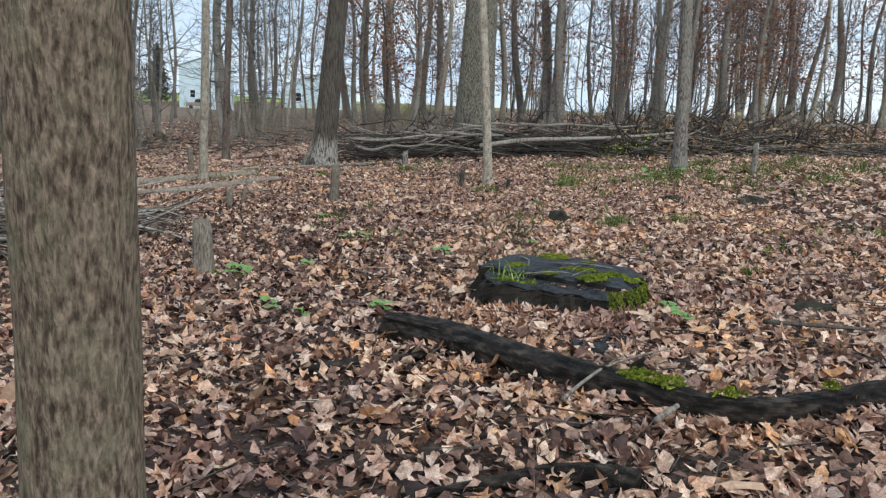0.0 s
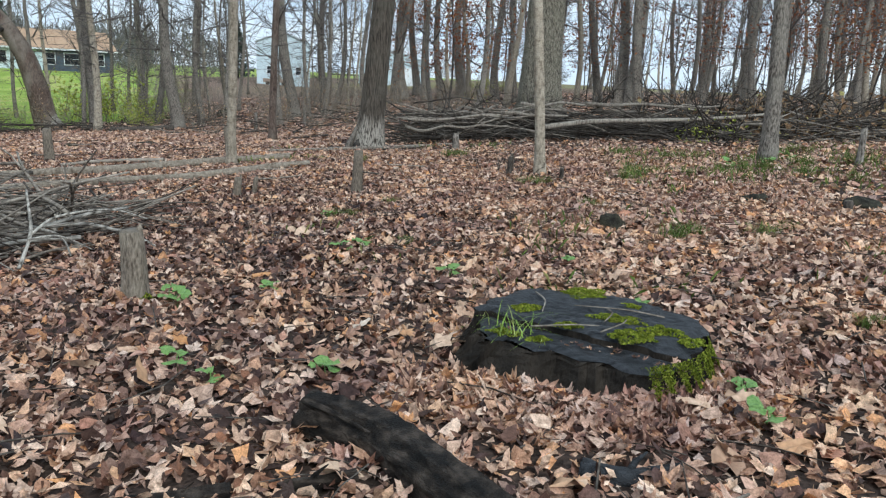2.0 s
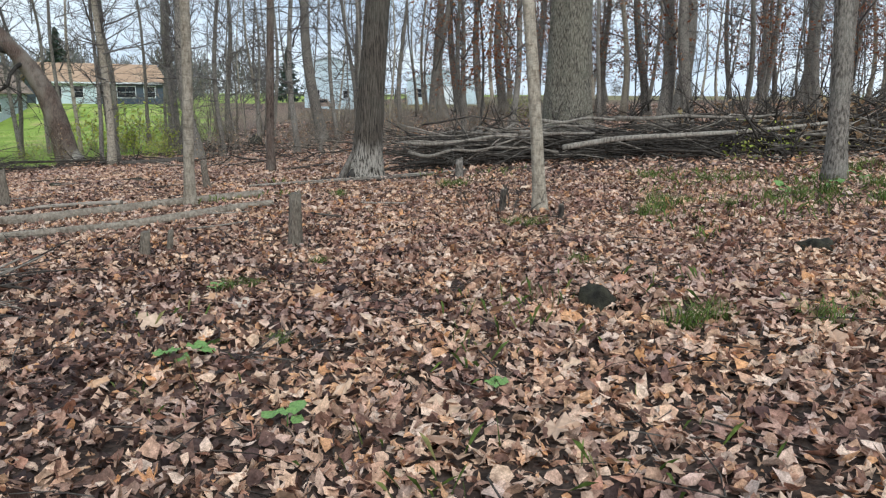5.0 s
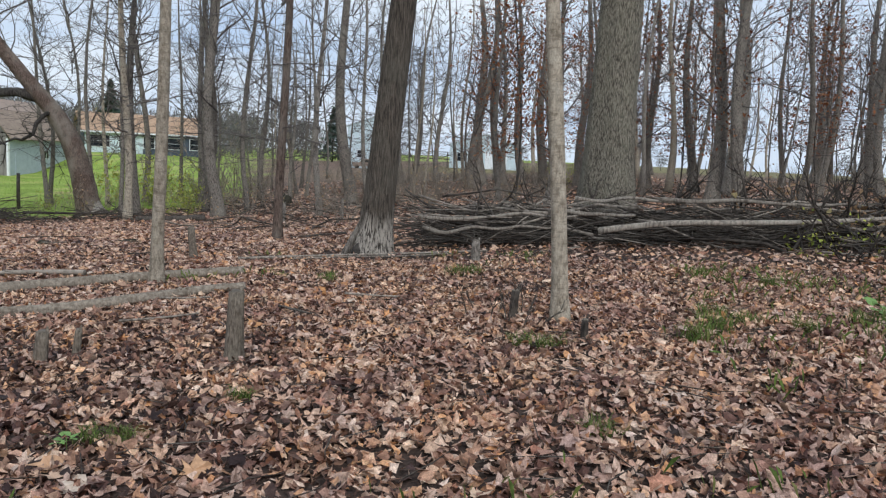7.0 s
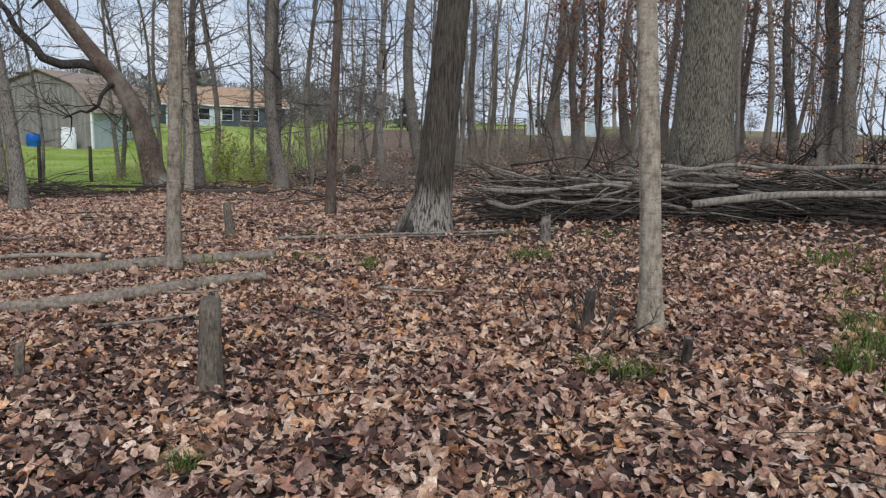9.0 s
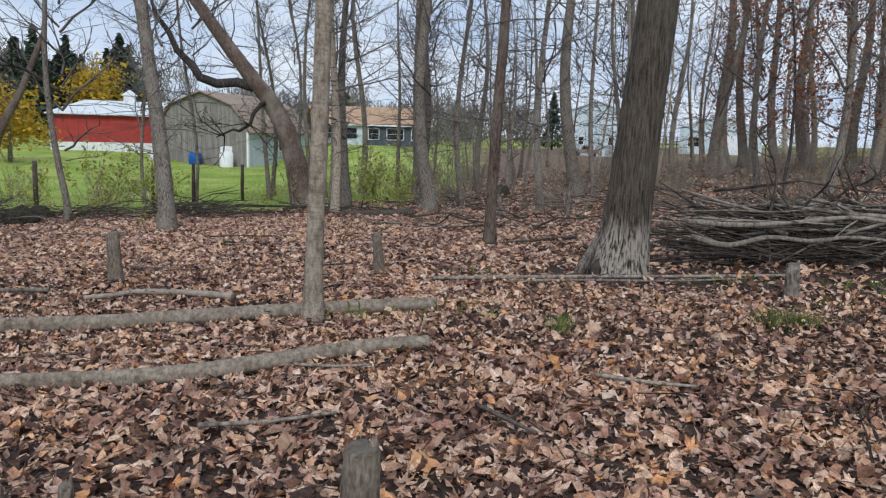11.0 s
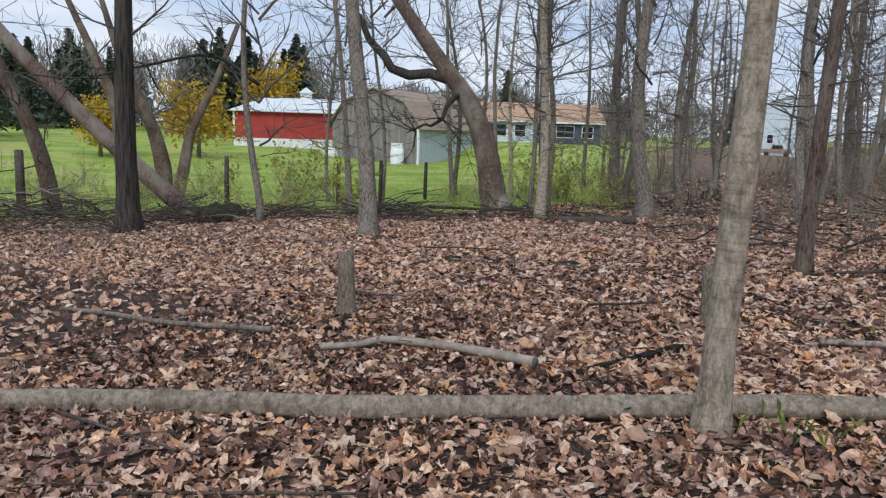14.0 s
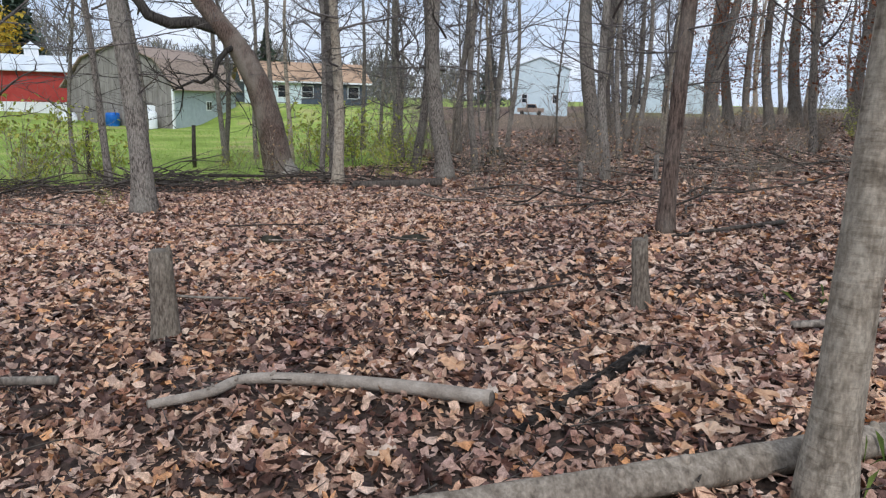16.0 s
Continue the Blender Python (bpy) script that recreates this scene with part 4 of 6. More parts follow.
part("arm", a_, BARK_DARK, arch)


# ---- the great mossy stump and the rotten log ----
def moss_pad(x, y, z, r, h, seed, parent, squash=0.7):
    """A cushion of moss: countless tiny upright shoots on a low uneven mound."""
    rng = np.random.default_rng(seed)
    cnt = int(500 + r * r * 110000)
    a, q = rng.uniform(0, 6.283, cnt), np.sqrt(rng.uniform(0, 1, cnt))
    ph = rng.uniform(0, 6)
    edge = 1 + 0.25 * np.sin(2 * a + ph) + 0.2 * np.sin(5 * a + 2 * ph) + 0.12 * np.sin(9 * a)
    px, py = r * q * edge * np.cos(a), r * squash * q * edge * np.sin(a)
    mound = h * (1 - q * q) * (0.6 + 0.5 * np.sin(px * 60 + ph) * np.sin(py * 70))
    tpl = np.array([[[-0.5, 0, -0.2], [0.5, 0, -0.2], [0.2, 0.25, 0.8], [-0.2, 0.15, 0.8]], [[-0.45, 0, -0.2], [0.5, 0, -0.2], [0.1, -0.4, 0.6], [-0.3, -0.3, 0.6]]])
    me = scattered("moss_patch", tpl, [(0, 1, 2, 3)], rng.integers(0, 2, cnt), np.stack([x + px, y + py, z + mound], -1), turns_of(rng, cnt, 0.6), rng.uniform(0.004, 0.011, cnt), MOSS)
    return part("moss_patch", me, None, parent, "bright yellow-green moss")


def tuft_shape(blades, height, spread, seed, width=0.007, droop=0.5):
    rng = random.Random(seed)
    s = Shape()
    for _ in range(blades):
        a, l_ = rng.uniform(0, 6.28), height * rng.uniform(0.5, 1.1)
        o = Vector((rng.gauss(0, spread * 0.35), rng.gauss(0, spread * 0.35), 0))
        d = Vector((math.cos(a), math.sin(a), 0))
        w = Vector((-d.y, d.x, 0)) * width
        lean = rng.uniform(0.2, 1.0) * spread
        p1, p2, p3 = o + d * lean * 0.3 + Vector((0, 0, l_ * 0.55)), o + d * lean * 0.75 + Vector((0, 0, l_ * 0.85)), o + d * lean * 1.3 + Vector((0, 0, l_ * (1 - droop * rng.random())))
        b = len(s.v)
        s.v += [o - w, o + w, p1 - w * 0.8, p1 + w * 0.8, p2 - w * 0.5, p2 + w * 0.5, p3]
        s.f += [(b, b + 1, b + 3, b + 2), (b + 2, b + 3, b + 5, b + 4), (b + 4, b + 5, b + 6)]
    return s


def great_stump():
    x, y = 0.84, 5.27
    g = gz(x, y)
    t = thing("tree_stump", pose(x, y, g), "wide old black tree stump with bright moss", "stump")
    top = 0.38 - g
    n = 110
    rng = random.Random(9)
    outline = [1 + 0.05 * math.sin(3 * k / n * 6.283 + 1) + 0.04 * math.sin(7 * k / n * 6.283) + 0.03 * math.sin(17 * k / n * 6.283 + 2) + rng.uniform(-0.012, 0.012) for k in range(n)]

    def block(points, levels, dip, mat_side, mat_top, label, rough, seed):
        """A ragged block of wood: its side through the levels (z, swell), then its top."""
        br = random.Random(seed)
        cnt = len(points)
        side, rings = Shape(), 14
        ridge = [br.uniform(-2.2, 1.2) * rough for _ in points]
        mx, my = sum(p[0] for p in points) / cnt, sum(p[1] for p in points) / cnt

        def sunk(px, py):
            return dip * max(0, -py) + 0.007 * math.sin(px * 17 + py * 6) * math.sin(py * 27) + 0.003 * math.sin(py * 90 + 3 * math.sin(px * 7))
        for z, q in levels:
            for (px, py), rd in zip(points, ridge):
                a = math.atan2(py, px)
                root = 0.16 * max(0, 1 - z / 0.2) * (1.7 * math.exp(-((a + 2.6) / 0.35) ** 2) + 0.8 * math.exp(-((a + 0.5) / 0.3) ** 2) + 0.7 * math.exp(-((a + 1.5) / 0.25) ** 2))
                f = (q + root) * (1 + (br.uniform(-rough, rough) + rd if z < levels[-2][0] else 0))
                side.v.append(Vector((px * f, py * f, z - (sunk(px, py) if z > 0.1 else 0) - (0.02 if z == levels[-1][0] else 0))))
        for i in range(len(levels) - 1):
            for k in range(cnt):
                j = (k + 1) % cnt
                side.f.append((i * cnt + k, i * cnt + j, (i + 1) * cnt + j, (i + 1) * cnt + k))
        part("side", side, mat_side, t, "", False)
        c = Shape()
        for i in range(rings):
            for px, py in points:
                u = 1 - i / (rings - 0.9)
                wide = levels[-1][1] + 0.012
                vx, vy = mx + (px * wide - mx) * u, my + (py * wide - my) * u
                c.v.append(Vector((vx, vy, levels[-1][0] + 0.004 - sunk(vx, vy) + (br.uniform(-0.004, 0.004) if i else -0.02))))
        for i in range(rings - 1):
            for k in range(cnt):
                j = (k + 1) % cnt
                c.f.append((i * cnt + k, i * cnt + j, (i + 1) * cnt + j, (i + 1) * cnt + k))
        c.f.append(tuple((rings - 1) * cnt + k for k in range(cnt)))
        part("top", c, mat_top, t, label)

    rim = [(0.56 * outline[k] * math.cos(2 * math.pi * k / n), 0.56 * outline[k] * math.sin(2 * math.pi * k / n)) for k in range(n)]

    rim = [(px, max(py, -0.37 - 0.4 * px + 0.02 * math.sin(px * 31) + rng.uniform(-0.008, 0.008))) for px, py in rim]

    def split(px):
        return -0.19 - 0.42 * px
    # start the kept run just after the split, then close it along the ragged break
    first = next(i for i, p in enumerate(rim) if p[1] > split(p[0]) and rim[i - 1][1] <= split(rim[i - 1][0]))
    kept = [rim[(first + i) % n] for i in range(n) if rim[(first + i) % n][1] > split(rim[(first + i) % n][0])]
    (ax, ay), (ex, ey) = kept[-1], kept[0]
    for i in range(1, 40):
        u = i / 40
        kept.append((ax + (ex - ax) * u + rng.uniform(-0.004, 0.004), ay + (ey - ay) * u + 0.012 * math.sin(u * 19) + rng.uniform(-0.007, 0.007)))
    block(rim, [(-0.06, 1.2), (0.0, 1.14), (0.03, 1.1), (0.06, 1.06), (0.08, 1.04), (0.1, 1.02), (top - 0.085, 1.01), (top - 0.068, 1.0), (top - 0.052, 0.99)], 0.05, STUMP_SIDE, STUMP_TOP, "wet black sunken ledge", 0.02, 5)
    block(kept, [(-0.06, 1.22), (0.0, 1.15), (0.03, 1.11), (0.06, 1.07), (0.09, 1.045), (0.115, 1.03), (top - 0.06, 1.02), (top - 0.035, 1.012), (top - 0.018, 1.004), (top - 0.004, 0.992)], 0.05, STUMP_SIDE, STUMP_TOP, "wet black weathered top", 0.012, 6)
    for i, (a, b2, r, h) in enumerate([(0.02, 0.49, 0.13, 0.02), (0.2, -0.2, 0.12, 0.022), (0.36, -0.1, 0.09, 0.03), (0.16, 0.05, 0.11, 0.015), (-0.3, 0.12, 0.08, 0.015), (-0.1, -0.12, 0.06, 0.02), (0.26, 0.3, 0.05, 0.01),
                                       (0.47, -0.22, 0.07, 0.02)]):
        moss_pad(a, b2, top - 0.018 * max(0, -b2) * 1.2, r, h, 100 + i, t)
    moss_pad(-0.4, -0.15, top - 0.052, 0.07, 0.02, 120, t)
    moss_pad(-0.24, -0.2, top - 0.055, 0.05, 0.015, 121, t)
    nr = np.random.default_rng(6)
    for i in range(13):
        a = -1.15 + 0.1 * i + rng.uniform(-0.04, 0.04)
        l_, cnt = rng.uniform(0.08, 0.3), 420
        q = nr.uniform(0, 1, cnt)
        aa = a + nr.normal(0, 0.03, cnt) * (1.2 - q)
        pts = np.stack([0.59 * (0.99 + 0.14 * q) * np.cos(aa), 0.59 * (0.99 + 0.14 * q) * np.sin(aa), np.maximum(0.0, top - 0.02 - l_ * q)], -1)
        tpl = np.array([[[-0.5, 0, 0], [0, -0.4, 0.3], [0.5, 0, -0.3], [0, 0.4, 0.2]]])
        me = scattered("moss_strand", tpl, [(0, 1, 2, 3)], np.zeros(cnt, int), pts, turns_of(nr, cnt, 0.9), nr.uniform(0.005, 0.014, cnt), MOSS)
        part("moss_strand", me, None, t, "moss hanging down the side")
    solo("grass_tuft", tuft_shape(34, 0.11, 0.22, 3, 0.0025), MEADOW, pose(x - 0.37, y - 0.2, g + top - 0.03), "small tuft of grass growing in the stump's crack", "grass tuft")
    for i, (p, q) in enumerate([((0.4, 0.12), (-0.05, 0.2)), ((-0.25, 0.42), (-0.22, 0.05)), ((-0.28, -0.2), (0.05, -0.12)), ((0.12, 0.2), (0.08, -0.05)), ((0.05, -0.2), (0.2, 0.02))]):
        k = Shape()
        limb(k, [(p[0], p[1], 0), ((p[0] + q[0]) / 2 + 0.03, (p[1] + q[1]) / 2 - 0.02, 0.018), (q[0], q[1], 0.004)], 0.005, 0.003, 5, i)
        solo("twig", k, STICK, pose(x, y, g + top + 0.008), "thin dry twig lying on the stump", "twig", "twigs on the stump")



def leaf_drift(name, spots, seed, label, size=0.1):
    """Leaves blown up against a thing: spots are (x, y, height over the ground)."""
    rng = np.random.default_rng(seed)
    tpl, faces = maple_templates(40, seed + 1)
    p = np.array(spots)
    cnt = len(p)
    z = land(p[:, 0], p[:, 1]) + p[:, 2] * rng.uniform(0.55, 1.0, cnt) + 0.01
    me = scattered(name, tpl, faces, rng.integers(0, 40, cnt), np.stack([p[:, 0], p[:, 1], z], -1), turns_of(rng, cnt, 0.3), size * rng.uniform(0.5, 1.4, cnt), LITTER)
    tagged(new(name, me), label, "leaf litter", kind="stuff")


def stump_drift():
    rng = random.Random(41)
    spots = []
    for _ in range(1300):
        a, q = rng.uniform(-2.9, 0.1), rng.uniform(0.98, 1.7)
        height = 0.09 * (1 - (q - 0.98) / 0.72) * (0.75 + 0.25 * math.sin(a * 5))
        spots.append((0.84 + 0.6 * q * math.cos(a), 5.27 + 0.6 * q * math.sin(a), height * math.exp(-((a + 1.75) / 0.75) ** 2)))
    leaf_drift("leaf_drift", spots, 51, "dead leaves drifted against the stump")
    crack = []
    for _ in range(70):
        u = rng.uniform(-0.42, 0.4)
        crack.append((0.84 + u, 5.27 - 0.24 - 0.42 * u + rng.uniform(-0.05, 0.02), 0.38 - gz(0.84 + u, 5.0) - 0.045))
    leaf_drift("leaf_drift", crack, 52, "crumbled dead leaves caught in the stump's crack", 0.045)


great_stump()
stump_drift()


def lying(name, pts, r0, r1, mat, label, category="log", sides=14, rough=0.05, group="", lift=0.75, ends=True, seed=1, steps=5):
    """A stem that lies on the ground along pts (x, y)."""
    x0, y0 = pts[0]
    g0 = gz(x0, y0)
    line = [(x - x0, y - y0, gz(x, y) - g0 + (0.02 if lift > 0.6 else 0) + lift * (r0 + (r1 - r0) * i / (len(pts) - 1))) for i, (x, y) in enumerate(pts)]
    t = thing(name, pose(x0, y0, g0), label, category, group)
    s = limb(Shape(), line, r0, r1, sides, seed, rough, steps)
    rng = random.Random(seed)
    part("stem", s, mat, t, "", mat is not ROT)
    if not ends:
        p = Vector(line[len(line) // 2])
        part("snag", Shape().tube([p, p + Vector((0.03, 0.01, r0 + 0.015)), p + Vector((0.07, 0.02, r0 + 0.05))], [r0 * 0.35, r0 * 0.25, r0 * 0.06], 7, 0.15, seed), mat, t, "broken snag")
    if ends:
        for a, b2, r in ((line[0], line[1], r0), (line[-1], line[-2], r1)):
            d = (Vector(a) - Vector(b2)).normalized()
            part("cut_end", Shape().tube([Vector(a) - d * 0.01, Vector(a) + d * 0.006], [r * 0.93, r * 0.9], sides, 0.02, seed), CUT, t, "weathered sawn end")
        for _ in range(int(len(pts) * 1.2)):
            i = rng.randint(0, len(line) - 2)
            p = Vector(line[i]).lerp(Vector(line[i + 1]), rng.random())
            r = r0 + (r1 - r0) * i / (len(pts) - 1)
            u = Vector((rng.uniform(-0.5, 0.5), rng.uniform(-0.5, 0.5), 1)).normalized()
            part("knot", Shape().tube([p + u * r * 0.6, p + u * (r + 0.012), p + u * (r + 0.02)], [r * 0.32, r * 0.27, r * 0.14], 8, 0.1, seed), mat, t)
    return t


ROTTEN = [(-0.31, 4.37), (-0.1, 4.25), (0.07, 4.12), (0.26, 3.87), (0.5, 3.6), (0.7, 3.44), (0.88, 3.3), (1.06, 3.14), (1.25, 3.03), (1.45, 3.02), (1.7, 3.1), (2.0, 3.22), (2.4, 3.3)]


def log_drift():
    rng = random.Random(43)
    line = ROTTEN
    spots = []
    for _ in range(420):
        i = rng.randint(0, len(line) - 2)
        u = rng.random()
        x, y = line[i][0] + (line[i + 1][0] - line[i][0]) * u, line[i][1] + (line[i + 1][1] - line[i][1]) * u
        side = rng.choice([-1, 1]) * rng.uniform(0.07, 0.24)
        buried = 0.5 + 0.5 * math.sin(x * 7.3 + 0.8)
        if buried > 0.86 and rng.random() < 0.35:
            side *= 0.3
        spots.append((x + side * 0.5, y + side, (0.01 + 0.06 * buried) * (1 - abs(side) * 2.5)))
    leaf_drift("leaf_drift", spots, 57, "dead leaves drifted over the rotten log")


log_drift()
rot = lying("rotten_log", ROTTEN, 0.105, 0.07, ROT, "wet black rotting log half sunk in leaves", sides=22, rough=0.13, lift=0.5, ends=False, seed=5, steps=6)
g_ = gz(*ROTTEN[0])
for i, (a, b2, r) in enumerate([(0.93, 3.26, 0.1), (1.03, 3.18, 0.08), (1.24, 3.04, 0.06), (1.7, 3.1, 0.04)]):
    moss_pad(a - ROTTEN[0][0], b2 - ROTTEN[0][1], gz(a, b2) - g_ + 0.128, r, 0.035, 140 + i, rot)
for a, b2, c, h in (((-0.02, -0.04, 0.14), (0.3, -0.3, 0.16), 0.016, 5), ((0.4, -0.42, 0.14), (0.85, -0.86, 0.16), 0.022, 6), ((0.6, -0.78, 0.1), (1.0, -1.06, 0.12), 0.016, 7)):
    part("splinter", limb(Shape(), [a, ((a[0] + b2[0]) / 2 + 0.01, (a[1] + b2[1]) / 2, (a[2] + b2[2]) / 2 + 0.008), b2], c, c * 0.4, 8, h, 0.2), ROT, rot, "", False)
lying("rotten_stick", [(-0.86, 3.7), (-0.72, 3.73), (-0.6, 3.74), (-0.42, 3.8)], 0.02, 0.04, ROT, "dark rotten stick in the leaves", "stick", 10, 0.15, lift=0.6, ends=False, seed=6)
lying("rotten_stick", [(-0.3, 3.84), (-0.18, 3.86), (-0.02, 3.93)], 0.034, 0.036, ROT, "dark rotten stick in the leaves", "stick", 10, 0.15, lift=0.6, ends=False, seed=9)
lying("rotten_stick", [(-0.1, 2.38), (0.15, 2.44), (0.4, 2.53), (0.56, 2.52), (0.72, 2.44)], 0.025, 0.05, ROT, "dark rotten stick in the leaves", "stick", 10, 0.18, lift=0.6, ends=False, seed=7)
lying("fallen_twig", [(0.52, 2.95), (0.66, 3.2), (0.8, 3.42), (0.98, 3.62), (1.25, 3.85)], 0.009, 0.005, STICK, "thin pale twig lying over the rotten log", "twig", 6, 0.1, lift=14.0, ends=False, seed=10)
lying("bark_slab", [(0.75, 4.08), (0.9, 4.05), (1.12, 4.14)], 0.05, 0.03, STUMP_TOP, "grey slab of old bark in the leaves", "bark", 9, 0.2, lift=0.3, ends=False, seed=8)
lying("fallen_log", [(-8.0, 9.75), (-6.9, 10.6), (-5.54, 11.63), (-4.95, 12.06), (-4.48, 12.4), (-4.08, 12.68), (-3.87, 12.96), (-3.69, 13.3), (-3.45, 13.62), (-3.1, 13.93)], 0.066, 0.054, LOG, "long smooth grey fallen log on the leaves", sides=20, rough=0.1, seed=11, steps=9)
lying("fallen_log", [(-11.6, 9.6), (-9.6, 11.1), (-7.86, 12.45), (-7.06, 13.02), (-6.42, 13.48), (-5.87, 13.89), (-5.15, 14.4), (-4.4, 15.02), (-3.86, 15.32)], 0.077, 0.066, LOG, "long grey fallen log with dark knots", sides=20, rough=0.12, seed=12, steps=10)
lying("stick", [(-7.79, 12.3), (-7.21, 12.36), (-6.65, 12.44)], 0.012, 0.008, STICK_DARK, "thin dead stick on the leaves", "stick", 6, 0.08, "loose sticks", lift=3.0, ends=False, seed=61)
lying("stick", [(-6.38, 12.0), (-5.94, 12.37), (-5.51, 12.73)], 0.009, 0.007, STICK_DARK, "thin dead stick on the leaves", "stick", 6, 0.08, "loose sticks", lift=3.0, ends=False, seed=62)
lying("cut_branch", [(-7.78, 14.3), (-7.6, 14.55), (-7.54, 14.8), (-7.1, 14.9), (-6.62, 14.93), (-6.13, 14.92)], 0.026, 0.041, PEELED, "bent pale cut branch on the leaves", "branch", 14, 0.05, lift=1.5, seed=13)
lying("charred_log", [(-5.92, 14.7), (-5.8, 15.12), (-5.69, 15.55), (-5.56, 16.05)], 0.028, 0.044, ROT, "short black rotten log", sides=14, rough=0.2, lift=0.6, ends=False, seed=14, steps=12)
lying("fallen_pole", [(-11.3, 13.7), (-10.3, 13.8), (-9.55, 13.95), (-8.5, 14.35)], 0.022, 0.028, STICK, "thin pale fallen pole", "branch", 8, 0.05, lift=2.2, ends=False, seed=15)
lying("fallen_pole", [(-4.75, 16.75), (-3.9, 17.2), (-3.35, 17.5), (-2.2, 17.95), (-1.0, 18.42)], 0.026, 0.018, STICK, "thin grey fallen pole before the leaning tree", "branch", 9, 0.06, lift=1.8, ends=False, seed=16)
lying("fallen_pole", [(-3.9, 16.95), (-3.2, 17.32), (-2.2, 17.72), (-1.5, 18.0)], 0.018, 0.012, STICK, "thin grey fallen pole before the leaning tree", "branch", 9, 0.06, lift=1.8, ends=False, seed=17)
lying("fallen_branch", [(-6.0, 20.5), (-5.5, 21.0), (-4.8, 21.65)], 0.014, 0.03, STICK_DARK, "dead brown branch on the leaves", "branch", 9, 0.08, lift=1.3, ends=False, seed=18)
lying("fallen_log", [(-14.2, 27.2), (-13.4, 27.6), (-12.3, 28.2)], 0.09, 0.11, STICK_DARK, "dark log at the foot of a tree", sides=12, rough=0.1, ends=False, seed=20)
for i, (a, b2, l_, h_) in enumerate([(-10.6, 19.1, 0.5, 0.3), (-9.1, 19.5, 0.6, -0.2), (-3.3, 11.9, 0.7, 0.7), (-2.1, 12.8, 0.5, -0.5), (-1.7, 13.6, 0.6, 0.2), (-6.9, 16.9, 0.8, 0.9), (0.9, 2.9, 0.5, 1.0), (1.9, 4.3, 0.6, -0.3), (-9.7, 16.3, 0.9, 0.1), (-12.0, 20.0, 1.4, 0.3),
                                    (-16.0, 19.5, 1.8, 0.1), (-17.5, 21.0, 2.0, -0.3), (-3.6, 13.0, 0.5, 0.5)]):
    c_, s_ = math.cos(h_), math.sin(h_)
    lying("stick", [(a, b2), (a + l_ * 0.5 * c_ + 0.03, b2 + l_ * 0.5 * s_), (a + l_ * c_, b2 + l_ * s_ + 0.05)], 0.014, 0.009, STICK_DARK if i % 2 else STICK, "thin dead stick on the leaves", "stick", 6, 0.08, "loose sticks", lift=4.0, ends=False, seed=30 + i)


# ---- cut stubs, stones ----
def stub(x, y, r, h, lean=(0.0, 0.0), mat=None, label="short cut grey sapling stub standing in leaves", moss=False):
    t = thing("cut_stub", pose(x, y, gz(x, y)), label, "stump", "cut stubs")
    sd = int(abs(x * 31 + y * 17))
    pts = [(lean[0] * k, lean[1] * k, -0.08 + (h + 0.08) * k) for k in (0, 0.12, 0.25, 0.5, 0.75, 0.97)]
    part("stem", Shape().tube(pts, [r * 1.75, r * 1.38, r * 1.14, r * 1.03, r * 0.97, r * 0.9], 20, 0.11, sd), mat or BARK_STUB, t)
    e = Vector(pts[-1])
    part("cut_top", Shape().tube([e - Vector((0, 0, 0.01)), e + Vector((0, 0, 0.012))], [r * 0.86, r * 0.7], 20, 0.12, sd), CUT, t, "weathered sawn top")
    part("splinter", Shape().tube([e + Vector((r * 0.6, r * 0.2, -0.06)), e + Vector((r * 0.62, r * 0.2, 0.02)), e + Vector((r * 0.66, r * 0.24, 0.045))], [r * 0.3, r * 0.26, r * 0.08], 8, 0.2, sd), mat or BARK_STUB, t)
    if moss:
        moss_pad(r * 0.9, -r * 0.7, 0.03, 0.07, 0.05, sd, t)
    return t


stub(-1.65, 11.08, 0.062, 0.56, (0.02, 0.01))
stub(-1.95, 6.06, 0.078, 0.47, (-0.02, 0), BARK_STUB, "mossy brown cut stub beside the brush heap", True)
stub(-8.68, 15.38, 0.085, 0.66, (-0.03, 0.0))
stub(-5.75, 17.1, 0.06, 0.55, (-0.05, -0.03))
stub(-3.1, 10.68, 0.05, 0.27, (0.03, 0.02))
stub(-2.96, 10.9, 0.03, 0.24, (0.05, 0))
stub(-0.95, 17.15, 0.065, 0.36, mat=BARK)
stub(0.26, 13.02, 0.04, 0.3, (0.02, 0), mat=STICK_DARK)
stub(1.0, 12.1, 0.03, 0.2, mat=STICK_DARK)
stub(3.9, 9.9, 0.05, 0.12, mat=STICK_DARK)
for x_, y_ in ((-8.4, 26.0), (-7.2, 27.5), (5.9, 14.6)):
    stub(x_, y_, 0.05, 0.6, mat=BARK)


def stone(x, y, a, b2, h, seed, label="dark mossy stone among the leaves"):
    bm = bmesh.new()
    bmesh.ops.create_icosphere(bm, subdivisions=3, radius=1)
    for v in bm.verts:
        k = 1 + 0.35 * noise.noise(v.co * 1.6 + Vector((seed, 0, 0))) + 0.12 * noise.noise(v.co * 5)
        v.co = Vector((v.co.x * a * k, v.co.y * b2 * k, max(-0.05, v.co.z * h * k)))
    me = bpy.data.meshes.new("stone")
    bm.to_mesh(me)
    bm.free()
    me.polygons.foreach_set("use_smooth", [True] * len(me.polygons))
    me.materials.append(STONE)
    return solo("stone", me, None, pose(x, y, gz(x, y), 0, 0, seed * 40), label, "stone")


